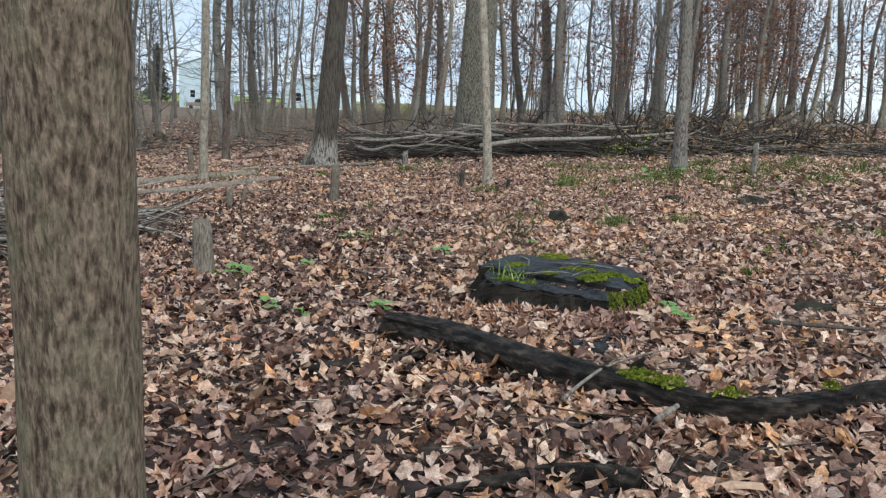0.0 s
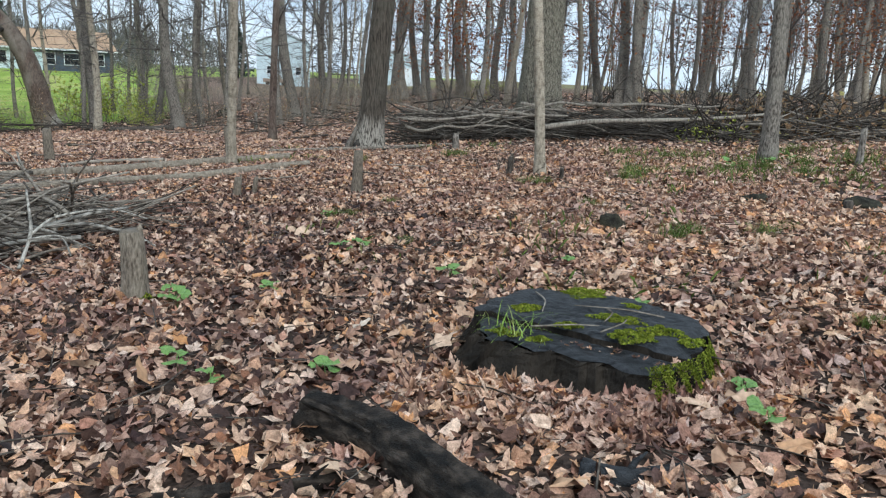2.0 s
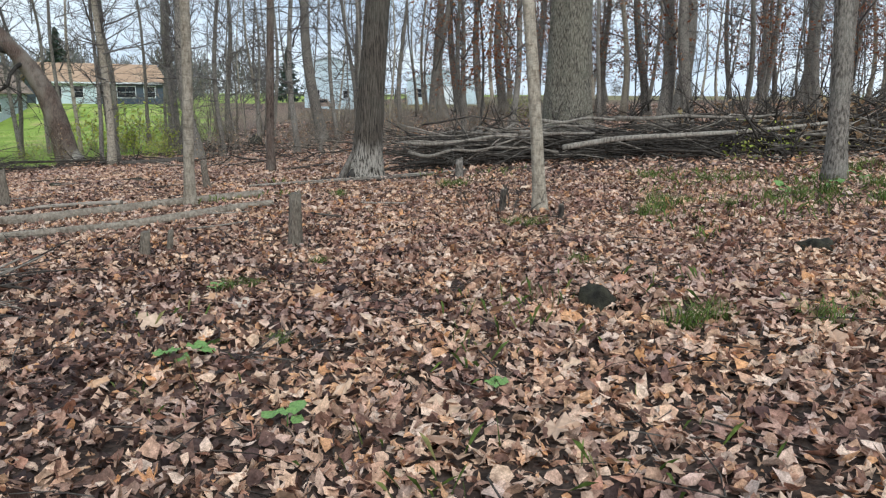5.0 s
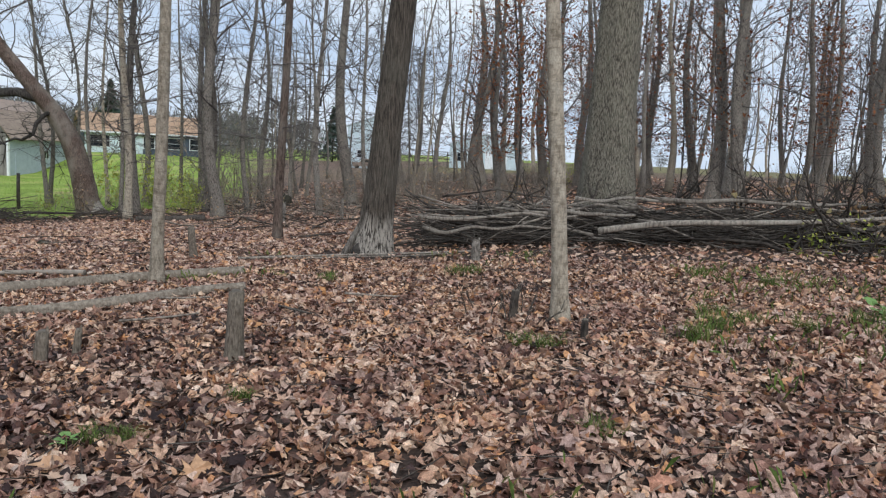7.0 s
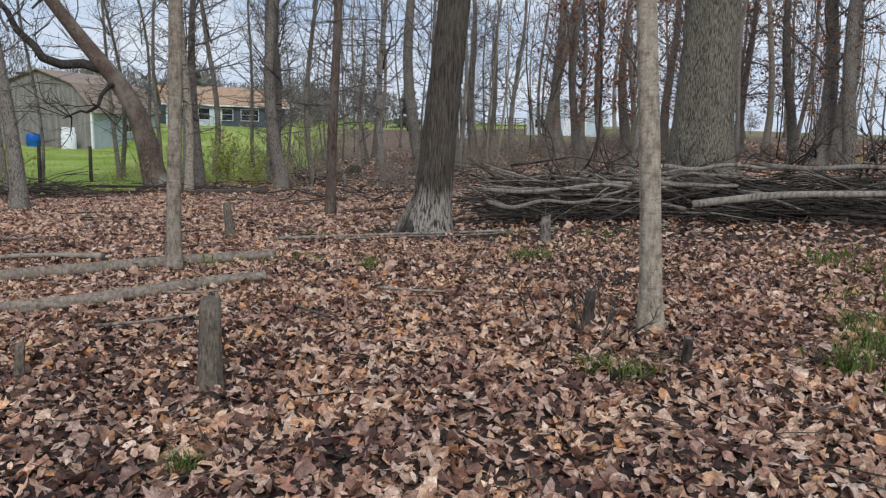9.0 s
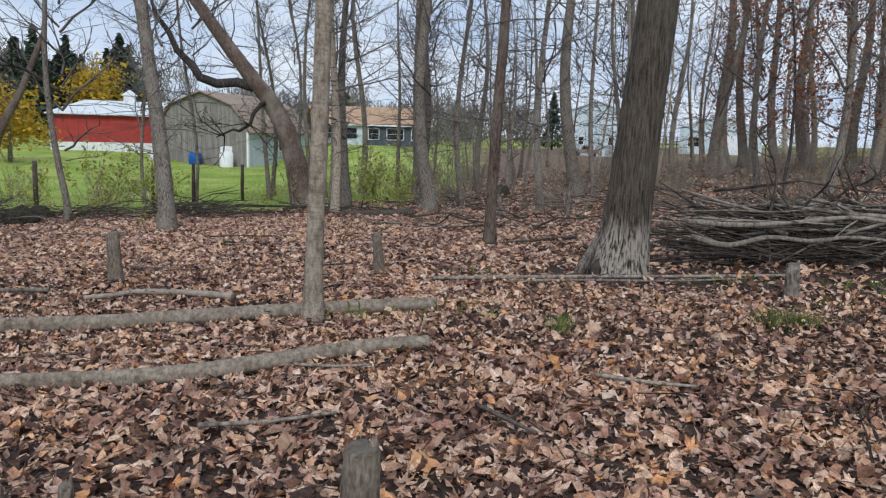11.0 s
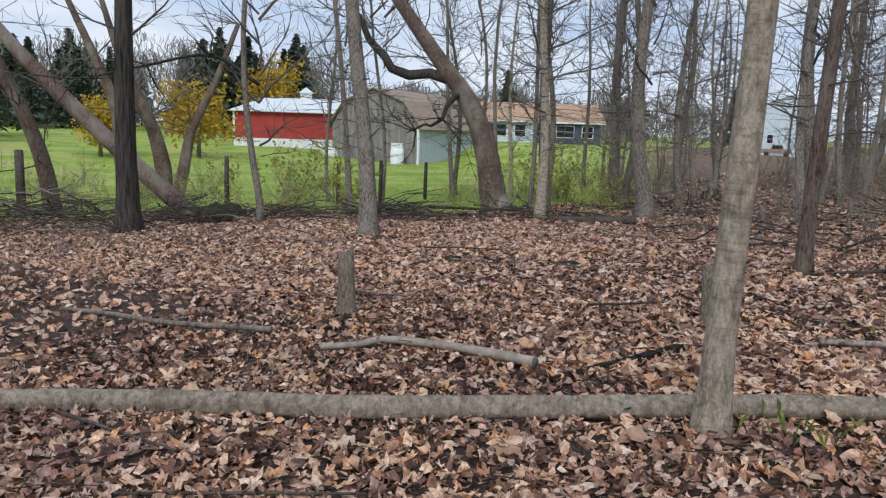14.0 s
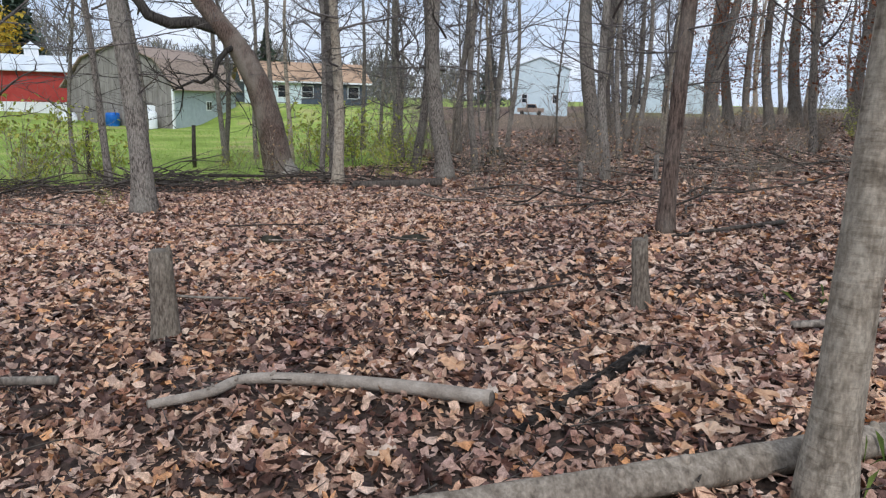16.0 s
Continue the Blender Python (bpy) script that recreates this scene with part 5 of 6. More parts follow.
stone(1.33, 8.72, 0.17, 0.12, 0.13, 12)
stone(3.1, 10.4, 0.2, 0.15, 0.12, 2)
stone(4.15, 10.15, 0.26, 0.16, 0.12, 3)
stone(2.42, 4.75, 0.16, 0.1, 0.07, 4, "dark clod of earth among the leaves")
stone(-10.7, 19.3, 0.18, 0.12, 0.1, 5, "dark clod of earth among the leaves")
stone(-8.9, 19.7, 0.22, 0.13, 0.09, 6, "dark clod of earth among the leaves")
stone(-21.3, 21.6, 0.7, 0.45, 0.45, 8, "black rotten root mass at the wood's edge")
stone(-22.6, 23.0, 0.6, 0.4, 0.35, 9, "black rotten root mass at the wood's edge")
stone(-15.6, 41.0, 0.5, 0.4, 0.45, 7)


# ---- brush piles ----
def stick_mesh(seed, forked):
    rng = random.Random(seed)
    s = Shape()
    y = z = 0.0
    pts = []
    for i in range(6):
        pts.append((i / 5 - 0.5, y, z))
        y, z = y + rng.uniform(-0.055, 0.055), z + rng.uniform(-0.035, 0.035)
    s.tube(pts, [0.5 * (1 - 0.11 * i) * 0.02 for i in range(6)], 5, 0.06, seed)
    if forked:
        p = pts[3]
        s.tube([p, (p[0] + 0.16, p[1] + 0.05, p[2] + 0.04), (p[0] + 0.33, p[1] + 0.13, p[2] + 0.06)], [0.006, 0.0045, 0.003], 4, cap=False)
    return s


STICKS = {}
for k_, mat_ in (("grey", STICK), ("dark", STICK_DARK)):
    STICKS[k_] = [stick_mesh(200 + i, i % 2 == 0).mesh("stick", mat_) for i in range(9)]


def stick_at(parent, rng, p, length, radius, heading, pitch, dark):
    ob = new("stick", rng.choice(STICKS["dark" if rng.random() < dark else "grey"]))
    ob.parent = parent
    thick = radius / 0.01
    ob.matrix_basis = Matrix.LocRotScale(p, Euler((rng.uniform(0, 6.28), -pitch, heading)), Vector((length, thick, thick)))
    return ob


def great_brush_pile():
    t = thing("brush_pile", pose(-2.5, 19.2, 0), "long low pile of cut branches and poles", "brush pile")
    rng = random.Random(21)
    front = lambda u: 0.9 * smooth(0, 4, u) + 0.3 * math.sin(u * 0.8)
    for i in range(290):
        u = rng.uniform(0.2, 9.4)
        q = rng.random()
        high = 0.6 + 0.25 * math.sin(u * 0.7 + 0.5) * 0.5 + 0.1 * rng.random()
        depth = rng.uniform(0, 2.2)
        lim = high * (1 - ((depth - 1.1) / 1.5) ** 2)
        z = q * max(0.12, lim)
        length = rng.uniform(1.0, 3.8) * (1 if q < 0.85 else 0.9)
        x = u
        y = float(front(u)) - 0.4 + depth
        base = gz(-2.5 + x, 19.2 + y)
        # Lower sticks mostly take the dark wood, painting in the pile's inner shade.
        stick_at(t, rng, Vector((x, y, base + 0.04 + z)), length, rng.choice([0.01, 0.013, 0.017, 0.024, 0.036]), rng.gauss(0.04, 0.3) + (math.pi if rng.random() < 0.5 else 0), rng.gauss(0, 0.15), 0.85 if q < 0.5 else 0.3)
    for k in range(40):
        u = rng.uniform(0.1, 12.5)
        y = float(front(u)) + rng.uniform(-0.7, 1.6)
        stick_at(t, rng, Vector((u, y, gz(-2.5 + u, 19.2 + y) + rng.uniform(0.15, 0.7))), rng.uniform(0.8, 1.8), 0.012, rng.uniform(0, 6.28), rng.uniform(-0.5, 0.6), 0.7)
    for a, b2, r in (((3.3, -0.15, 0.5), (8.6, 0.5, 0.98), 0.055), ((0.1, -0.1, 0.6), (3.2, 0.4, 0.88), 0.032), ((2.4, 0.1, 0.78), (3.9, 0.2, 0.8), 0.042), ((4.3, 0.7, 1.0), (7.6, 1.1, 1.08), 0.04), ((2.8, 0.8, 1.0), (5.2, 0.8, 1.12), 0.035),
                     ((0.2, -0.3, 0.42), (2.4, 0.1, 0.62), 0.035), ((1.9, -0.7, 0.06), (3.0, -0.2, 0.3), 0.035)):
        s = Shape()
        p, q = Vector(a), Vector(b2)
        mid = (p + q) / 2 + Vector((0, -0.06, 0.05))
        off = gz(-2.5 + mid.x, 19.2 + mid.y) * 0.6 - 0.14
        up = Vector((0, 0, off))
        bow = random.Random(int(p.x * 10))
        knees = [p.lerp(q, k / 5) + Vector((0, bow.uniform(-0.07, 0.07), bow.uniform(-0.05, 0.07))) + up for k in range(6)]
        limb(s, knees, r, r * 0.55, 12, 7, 0.14)
        part("pole", s, STICK, t, "long grey pole")
    s = Shape()
    for k in range(34):
        u = rng.uniform(0.8, 12.5)
        y = float(front(u)) + rng.uniform(0.2, 2.4)
        sprays(s, (u, y, gz(-2.5 + u, 19.2 + y) + rng.uniform(0.5, 0.95)), (rng.uniform(-1, 1), 0.2, 0.35), 2, rng.uniform(0.7, 1.5), 300 + k)
    # Thin sticks in dark wood fill the gaps, imitating the shade inside.
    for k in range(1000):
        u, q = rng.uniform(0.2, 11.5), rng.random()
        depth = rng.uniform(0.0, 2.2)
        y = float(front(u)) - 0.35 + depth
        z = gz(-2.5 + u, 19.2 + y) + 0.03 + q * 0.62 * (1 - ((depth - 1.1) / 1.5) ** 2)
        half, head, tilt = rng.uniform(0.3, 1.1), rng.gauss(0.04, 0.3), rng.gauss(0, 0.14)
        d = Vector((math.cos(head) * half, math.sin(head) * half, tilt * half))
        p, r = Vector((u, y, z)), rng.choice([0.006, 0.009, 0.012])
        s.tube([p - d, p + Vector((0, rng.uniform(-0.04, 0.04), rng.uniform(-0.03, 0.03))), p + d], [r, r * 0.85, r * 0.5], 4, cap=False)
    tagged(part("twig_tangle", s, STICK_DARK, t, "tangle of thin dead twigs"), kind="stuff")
    return t


great_brush_pile()


def leafy_heap(x, y, rx, ry, h, count, seed, mat, label, size=0.15):
    """Cut branches still in dry leaf, heaped up."""
    t = thing("leafy_branch_heap", pose(x, y, gz(x, y)), label, "brush pile")
    rng = random.Random(seed)
    s = Shape()
    tips = []
    for k in range(6 + int(25 * rx * ry)):
        a, q = rng.uniform(0, 6.28), math.sqrt(rng.random())
        p = Vector((rx * q * math.cos(a), ry * q * math.sin(a), 0.02 + h * (1 - q * q) * rng.random()))
        sprays(s, p, (rng.uniform(-1, 1), rng.uniform(-0.6, 0.6), 0.45), 1, rng.uniform(0.8, 1.6), seed * 50 + k)
    for _ in range(count):
        a, q = rng.uniform(0, 6.28), math.sqrt(rng.random())
        tips.append(Vector((rx * q * math.cos(a), ry * q * math.sin(a), 0.05 + h * (1 - q * q * 0.8) * rng.uniform(0.35, 1.05) * (0.75 + 0.35 * math.sin(3 * a + seed)))))
    tagged(part("twig_tangle", s, STICK_DARK, t), kind="stuff")
    tagged(part("foliage", leaf_cloud(tips, seed, mat, 5, size, 1.0, 0.14), None, t), kind="stuff")
    return t


leafy_heap(6.6, 20.6, 2.2, 1.0, 1.05, 250, 3, TAWNY, "heap of cut branches with dry tawny leaves")
leafy_heap(9.6, 20.2, 2.2, 1.0, 0.95, 150, 4, TAWNY, "heap of cut branches with dry tawny leaves")
leafy_heap(3.9, 21.2, 1.3, 0.8, 1.0, 45, 5, TAWNY, "heap of cut branches with dry tawny leaves")
leafy_heap(4.6, 18.9, 0.8, 0.5, 0.6, 26, 6, LIME, "sprawling briar with yellow-green leaves", 0.09)


def stick_heap(x, y, rx, ry, h, count, seed, dark, label, heading=0.0, spreadh=0.5, length=(0.8, 2.4)):
    t = thing("brush_heap", pose(x, y, 0), label, "brush pile")
    rng = random.Random(seed)
    for _ in range(count):
        a, q = rng.uniform(0, 6.28), math.sqrt(rng.random())
        px, py = rx * q * math.cos(a), ry * q * math.sin(a)
        z = gz(x + px, y + py) + 0.03 + h * (1 - q * q) * rng.random()
        stick_at(t, rng, Vector((px, py, z)), rng.uniform(*length), rng.choice([0.008, 0.011, 0.014, 0.022]), heading + rng.gauss(0, spreadh), rng.gauss(0, 0.16), dark)
    s = Shape()
    for k in range(max(4, count // 7)):
        a, q = rng.uniform(0, 6.28), math.sqrt(rng.random())
        px, py = rx * q * math.cos(a), ry * q * math.sin(a)
        sprays(s, (px, py, gz(x + px, y + py) + rng.uniform(0.05, 0.1 + h * 0.7 * (1 - q * q))), (rng.uniform(-1, 1), rng.uniform(-0.6, 0.6), -0.3), 1, rng.uniform(0.5, 1.1), seed * 40 + k)
    tagged(part("twig_tangle", s, STICK if dark < 0.5 else STICK_DARK, t), kind="stuff")
    return t


stick_heap(-4.75, 8.0, 1.5, 1.45, 0.6, 230, 31, 0.3, "tangled heap of bleached grey branches", 0.4, 0.75)
stick_heap(-7.5, 9.2, 1.4, 1.2, 0.5, 120, 32, 0.4, "tangled heap of bleached grey branches", 0.5, 0.5)
white = Shape()
limb(white, [(0, 0, -0.02), (0.03, 0.15, 0.3), (-0.03, 0.3, 0.55), (-0.12, 0.5, 0.8)], 0.018, 0.01, 6, 2)
limb(white, [(0.03, 0.15, 0.3), (0.2, 0.3, 0.5), (0.6, 0.5, 0.62), (0.9, 0.7, 0.58)], 0.014, 0.006, 6, 3)
limb(white, [(0.03, 0.1, 0.25), (0.25, 0.2, 0.3), (0.5, 0.3, 0.2)], 0.01, 0.005, 6, 4)
for x_, y_, rx_, rz_, sc_ in ((-3.0, 6.4, -25, 20, 0.85), (-3.5, 6.75, -58, 75, 1.2), (-3.9, 7.3, -50, -40, 1.3), (-3.3, 7.6, -66, 130, 1.25), (-4.4, 6.9, -55, 20, 1.2)):
    solo("bleached_branch", white.mesh("bleached_branch", BARK_WHITE), None, pose(x_, y_, gz(x_, y_) + 0.12, rx_, 0, rz_) @ Matrix.Diagonal((sc_, sc_, sc_, 1)), "bleached forked branch lying on the brush heap", "branch", "bleached branches")
stick_heap(8.8, 19.6, 4.6, 1.2, 0.6, 150, 41, 0.7, "low tail of cut branches past the leafy heaps", 0.05, 0.3, (1.0, 3.6))
stick_heap(-23.4, 18.0, 3.4, 2.2, 1.0, 170, 33, 0.85, "dark heap of dead branches at the wood's edge", 0.7, 0.7, (1.0, 3.2))
stick_heap(-21.9, 21.2, 1.6, 1.0, 0.75, 80, 34, 0.95, "dark heap of dead branches at the wood's edge", 0.7, 0.7, (0.8, 2.0))
stick_heap(-18.6, 26.0, 2.6, 1.6, 0.5, 90, 35, 0.95, "scattered dead branches at the wood's edge", 0.85, 0.6, (1.2, 3.0))
stick_heap(-20.8, 23.8, 2.0, 1.2, 0.4, 60, 39, 0.95, "scattered dead branches at the wood's edge", 0.85, 0.6, (1.0, 2.6))
stick_heap(-15.6, 28.6, 2.4, 1.3, 0.35, 60, 40, 0.95, "scattered dead branches at the wood's edge", 0.85, 0.6, (1.0, 2.6))
stick_heap(-12.5, 33.5, 4.5, 2.5, 0.45, 70, 36, 0.8, "scattered dead branches under the trees", 0.3, 0.7, (1.2, 3.4))
stick_heap(-4.5, 30.0, 4.5, 3.0, 0.45, 70, 37, 0.75, "scattered dead branches under the trees", 0.1, 0.6, (1.2, 3.4))
stick_heap(-7.5, 24.5, 2.5, 2.0, 0.2, 30, 38, 0.75, "scattered dead branches under the trees", 0.3, 0.6, (1.0, 2.4))
lying("fallen_branch", [(-18.4, 27.0), (-17.6, 27.8), (-16.6, 29.0), (-15.9, 29.9)], 0.05, 0.02, STICK_DARK, "long dead branch propped at the wood's edge", "branch", 8, 0.05, lift=6.0, ends=False, seed=44)


# ---- undergrowth ----
def sapling_mesh(seed, stems, height, spread):
    rng = random.Random(seed)
    s = Shape()
    tips = []
    for _ in range(stems):
        a = rng.uniform(0, 6.28)
        p, d = Vector((rng.gauss(0, 0.12), rng.gauss(0, 0.12), -0.03)), Vector((math.cos(a) * spread, math.sin(a) * spread, 1)).normalized()
        h = height * rng.uniform(0.6, 1.1)
        pts = [p.copy()]
        for _ in range(5):
            d = (d + Vector((rng.uniform(-0.2, 0.2), rng.uniform(-0.2, 0.2), rng.uniform(-0.08, 0.1)))).normalized()
            p = p + d * h / 5
            pts.append(p.copy())
        s.tube(pts, [0.011, 0.009, 0.008, 0.006, 0.005, 0.003], 3, cap=False)
        for _ in range(7):
            g = pts[rng.randint(1, 5)]
            e = (d + Vector((rng.uniform(-1, 1), rng.uniform(-1, 1), rng.uniform(-0.3, 0.5)))).normalized()
            m1 = g + e * h * 0.16
            m2 = m1 + (e + Vector((rng.uniform(-0.5, 0.5), rng.uniform(-0.5, 0.5), 0.1))) * h * 0.12
            s.tube([g, m1, m2], [0.005, 0.004, 0.002], 3, cap=False)
            tips += [m1, m2, g.lerp(m1, 0.5)]
    return s, tips


SHRUBS = []
for i_ in range(4):
    s_, tips_ = sapling_mesh(400 + i_, 9, 1.5, 0.55)
    SHRUBS.append((s_.mesh("stem", UNDER), leaf_cloud(tips_, 410 + i_, LIME, 2, 0.11, 0.7, 0.08), leaf_cloud(tips_, 420 + i_, TAWNY, 1, 0.08, 0.4, 0.07)))


def shrub(x, y, k, scale, leaves, label):
    t = thing("shrub", pose(x, y, gz(x, y), 0, 0, 57 * k + 31 * x), label, "shrub", "shrubs of the undergrowth")
    t.scale = (scale, scale, scale)
    part("stem", SHRUBS[k % 4][0], None, t)
    if leaves:
        part("foliage", SHRUBS[k % 4][leaves], None, t)


rs = random.Random(55)
for i in range(38):
    y = rs.uniform(19.5, 46)
    edge = float(np.interp(y, [-40, 10, 15, 22, 27, 32, 40, 55], [-29, -28, -26.5, -24.5, -22, -18.5, -18.5, -25]))
    shrub(edge + rs.uniform(-4.5, 2.0), y, i, rs.uniform(0.45, 1.05), rs.choice([1, 1, 0, 2]), "leggy shrub with sparse yellow-green or brown leaves at the meadow's edge")
for x, y, sc in ((-24.5, 26.5, 1.5), (-25.5, 27.5, 1.4), (-23.4, 28.0, 1.3), (-26.5, 25.0, 1.2), (-20.5, 35.0, 1.4), (-19.5, 36.5, 1.5), (-21.0, 38.0, 1.4), (-22.9, 23.3, 0.55), (-21.3, 23.5, 0.45), (-15.0, 30.3, 0.5), (-14.5, 30.8, 0.5), (-17.5, 34.9, 0.7), (-16.4, 21.9, 0.25), (-24.5, 14.0, 1.3), (-26.0, 16.0, 1.3)):
    shrub(x, y, int(x * -7), sc, 1, "low shrub with bright yellow-green leaves")
for i in range(14):
    y = rs.uniform(34, 50)
    shrub(rs.uniform(-23, -9), y, i, rs.uniform(1.5, 2.4), 0, "tall bare whippy saplings crowding under the trees")
for i in range(110):
    y = rs.uniform(24.5, 44)
    x = rs.uniform(-11, 0.75 * y - 4)
    shrub(x, y, i, rs.uniform(0.5, 1.0), 2 if rs.random() < 0.35 else 0, "bare twiggy undergrowth behind the brush pile")
for i in range(60):
    y = rs.uniform(44, 62)
    x = rs.uniform(-8, 0.75 * y)
    shrub(x, y, i, rs.uniform(0.5, 0.95), rs.choice([0, 2, 1]), "scrubby undergrowth at the far edge of the wood")
for i in range(60):
    y = rs.uniform(33, 60)
    shrub(rs.uniform(-9 - 0.16 * y, -1), y, i, rs.uniform(0.6, 1.3), 2 if rs.random() < 0.2 else 0, "bare grey-brown undergrowth deep in the wood")
for i in range(26):
    shrub(rs.uniform(-36, -25), rs.uniform(15, 34), i, rs.uniform(0.4, 1.0), rs.choice([0, 0, 2]), "bare brown scrub in the rough meadow")

TUFTS = [tuft_shape(85, 0.16, 0.2, 500 + i, 0.004).mesh("blades", BLADE, False) for i in range(3)]
for i, (x, y, sc) in enumerate([(1.84, 8.28, 1.0), (2.02, 8.45, 0.8), (2.6, 8.3, 0.9), (2.1, 12.8, 1.1), (2.4, 13.1, 0.9), (3.76, 13.4, 1.1), (4.1, 13.6, 1.2), (3.4, 13.2, 1.0), (2.1, 13.35, 1.0), (1.9, 12.3, 1.1), (0.7, 11.85, 0.9), (0.5, 11.95, 0.7),
                               (2.85, 12.8, 0.8), (-1.46, 9.25, 0.7), (-1.3, 9.3, 0.6), (-1.02, 10.05, 0.6), (1.22, 9.85, 0.7), (-2.4, 14.85, 0.8), (-0.92, 15.8, 1.0), (-0.7, 15.9, 0.9), (-3.2, 15.1, 0.6), (-2.5, 15.1, 0.8), (4.8, 14.0, 1.3), (4.5, 13.0, 1.0)]):
    solo("grass_tuft", TUFTS[i % 3], None, pose(x, y, gz(x, y) + 0.005, 0, 0, i * 50) @ Matrix.Diagonal((sc, sc, sc, 1)), "tuft of green grass among the dead leaves", "grass tuft", "grass tufts")
for i, (x, y, sc) in enumerate([(7.06, 15.8, 1.2), (5.2, 16.2, 1.0), (6.0, 15.0, 1.2), (3.0, 15.5, 0.9), (4.9, 12.2, 0.9), (6.6, 13.0, 1.1), (5.6, 16.9, 1.2), (7.9, 17.1, 1.3), (2.2, 16.1, 0.9), (8.4, 15.4, 1.2), (2.9, 8.7, 0.6), (2.42, 5.8, 0.5), (-0.5, 7.9, 0.5)]):
    solo("grass_tuft", TUFTS[i % 3], None, pose(x, y, gz(x, y) + 0.005, 0, 0, i * 70) @ Matrix.Diagonal((sc, sc, sc, 1)), "tuft of green grass among the dead leaves", "grass tuft", "grass tufts")


def weed_leaf(seed):
    tpl, faces = leaf_templates(1, 5, seed, 0.35)
    me = bpy.data.meshes.new("leaf")
    me.from_pydata((tpl[0] + [0.5, 0, 0]).tolist(), [], faces)
    me.materials.append(WEED)
    return me


WEED = plain("weed_leaf", [(0.3, (0.09, 0.17, 0.045)), (0.7, (0.22, 0.34, 0.11))], 8, 4, 0.5)
WEED_LEAVES = [weed_leaf(600 + i) for i in range(3)]
rw = random.Random(71)
for i, (x, y, sc) in enumerate([(0.0, 6.8, 1.0), (-1.13, 6.25, 0.9), (0.85, 7.25, 0.7), (-1.5, 9.1, 0.9), (-1.13, 4.9, 1.0), (-0.9, 4.75, 0.8), (-0.96, 7.5, 1.1), (-0.8, 7.6, 1.0), (-1.6, 5.9, 0.9), (-1.7, 6.0, 1.0), (1.5, 4.5, 0.9), (1.25, 6.1, 0.7), (-0.4, 4.9, 0.9), (1.5, 4.85, 0.7), (4.2, 13.7, 1.6), (3.6, 13.5, 1.5), (4.7, 14.4, 1.6)]):
    w_ = thing("seedling", pose(x, y, gz(x, y), 0, 0, i * 63), "small green broad-leaved weed among dead leaves", "weed", "green weeds")
    part("stalk", Shape().tube([(0, 0, -0.01), (0.005, 0, 0.05 * sc), (0, 0.006, 0.1 * sc)], [0.004, 0.003, 0.002], 5), WEED, w_)
    for k in range(5):
        ob = new("leaf", WEED_LEAVES[k % 3])
        ob.parent = w_
        size = 0.085 * sc * rw.uniform(0.7, 1.3)
        ob.matrix_basis = Matrix.LocRotScale((0, 0, sc * (0.055 + 0.01 * k)), Euler((rw.gauss(0, 0.2), rw.uniform(-0.5, 0.1), k * 1.3 + rw.uniform(-0.3, 0.3))), Vector((size, size, size)))
for i, (x, y) in enumerate([(0.15, 12.9), (0.3, 13.2), (0.4, 12.7), (-0.1, 13.1)]):
    s_, _t = sapling_mesh(700 + i, 3, 0.34, 0.3)
    solo("dry_weed", s_, STICK_DARK, pose(x, y, gz(x, y)), "dry brown weed stalks beside a thin trunk", "weed", "dry weeds", "stuff")


def meadow_grass():
    rng = np.random.default_rng(3)
    cnt = 70000
    y = rng.uniform(8, 60, cnt)
    x = -18 - rng.uniform(0, 1, cnt) ** 1.6 * 32
    ok = field_mask(x, y) > rng.uniform(0.2, 0.9, cnt)
    x, y = x[ok], y[ok]
    tpl = np.array([[[-0.035, 0, 0], [0.035, 0, 0], [0.02, 0.25, 1.0]], [[-0.03, 0, 0], [0.03, 0, 0], [-0.1, -0.3, 0.9]]])
    me = scattered("meadow_grass", tpl, [(0, 1, 2)], rng.integers(0, 2, len(x)), np.stack([x, y, land(x, y)], -1), turns_of(rng, len(x), 0.2), rng.uniform(0.08, 0.24, len(x)), MEADOW)
    tagged(new("meadow_grass", me), "bright green meadow grass", "grass", kind="stuff")


meadow_grass()


def woodland_grass():
    """Thin green blades coming up through the leaves, in loose drifts."""
    rng = np.random.default_rng(29)
    homes = np.concatenate([np.stack([rng.uniform(2.0, 9.5, 110), rng.uniform(11.0, 17.8, 110)], -1), np.stack([rng.uniform(-1.5, 4.5, 12), rng.uniform(6.0, 10.5, 12)], -1), np.stack([rng.uniform(-5, 0, 7), rng.uniform(14.0, 18, 7)], -1)])
    p = homes[rng.integers(0, len(homes), 2400)] + rng.normal(0, 0.2, (2400, 2))
    tpl = np.array([[[-0.03, 0, 0], [0.03, 0, 0], [0.02, 0.2, 0.75], [0.0, 0.5, 1.0]], [[-0.03, 0, 0], [0.03, 0, 0], [-0.1, -0.3, 0.7], [-0.15, -0.6, 0.85]]])
    me = scattered("woodland_grass", tpl, [(0, 1, 2, 3)], rng.integers(0, 2, len(p)), np.stack([p[:, 0], p[:, 1], land(p[:, 0], p[:, 1]) + 0.02], -1), turns_of(rng, len(p), 0.25), rng.uniform(0.05, 0.14, len(p)), BLADE)
    tagged(new("woodland_grass", me), "thin green grass coming up through dead leaves", "grass", kind="stuff")


woodland_grass()


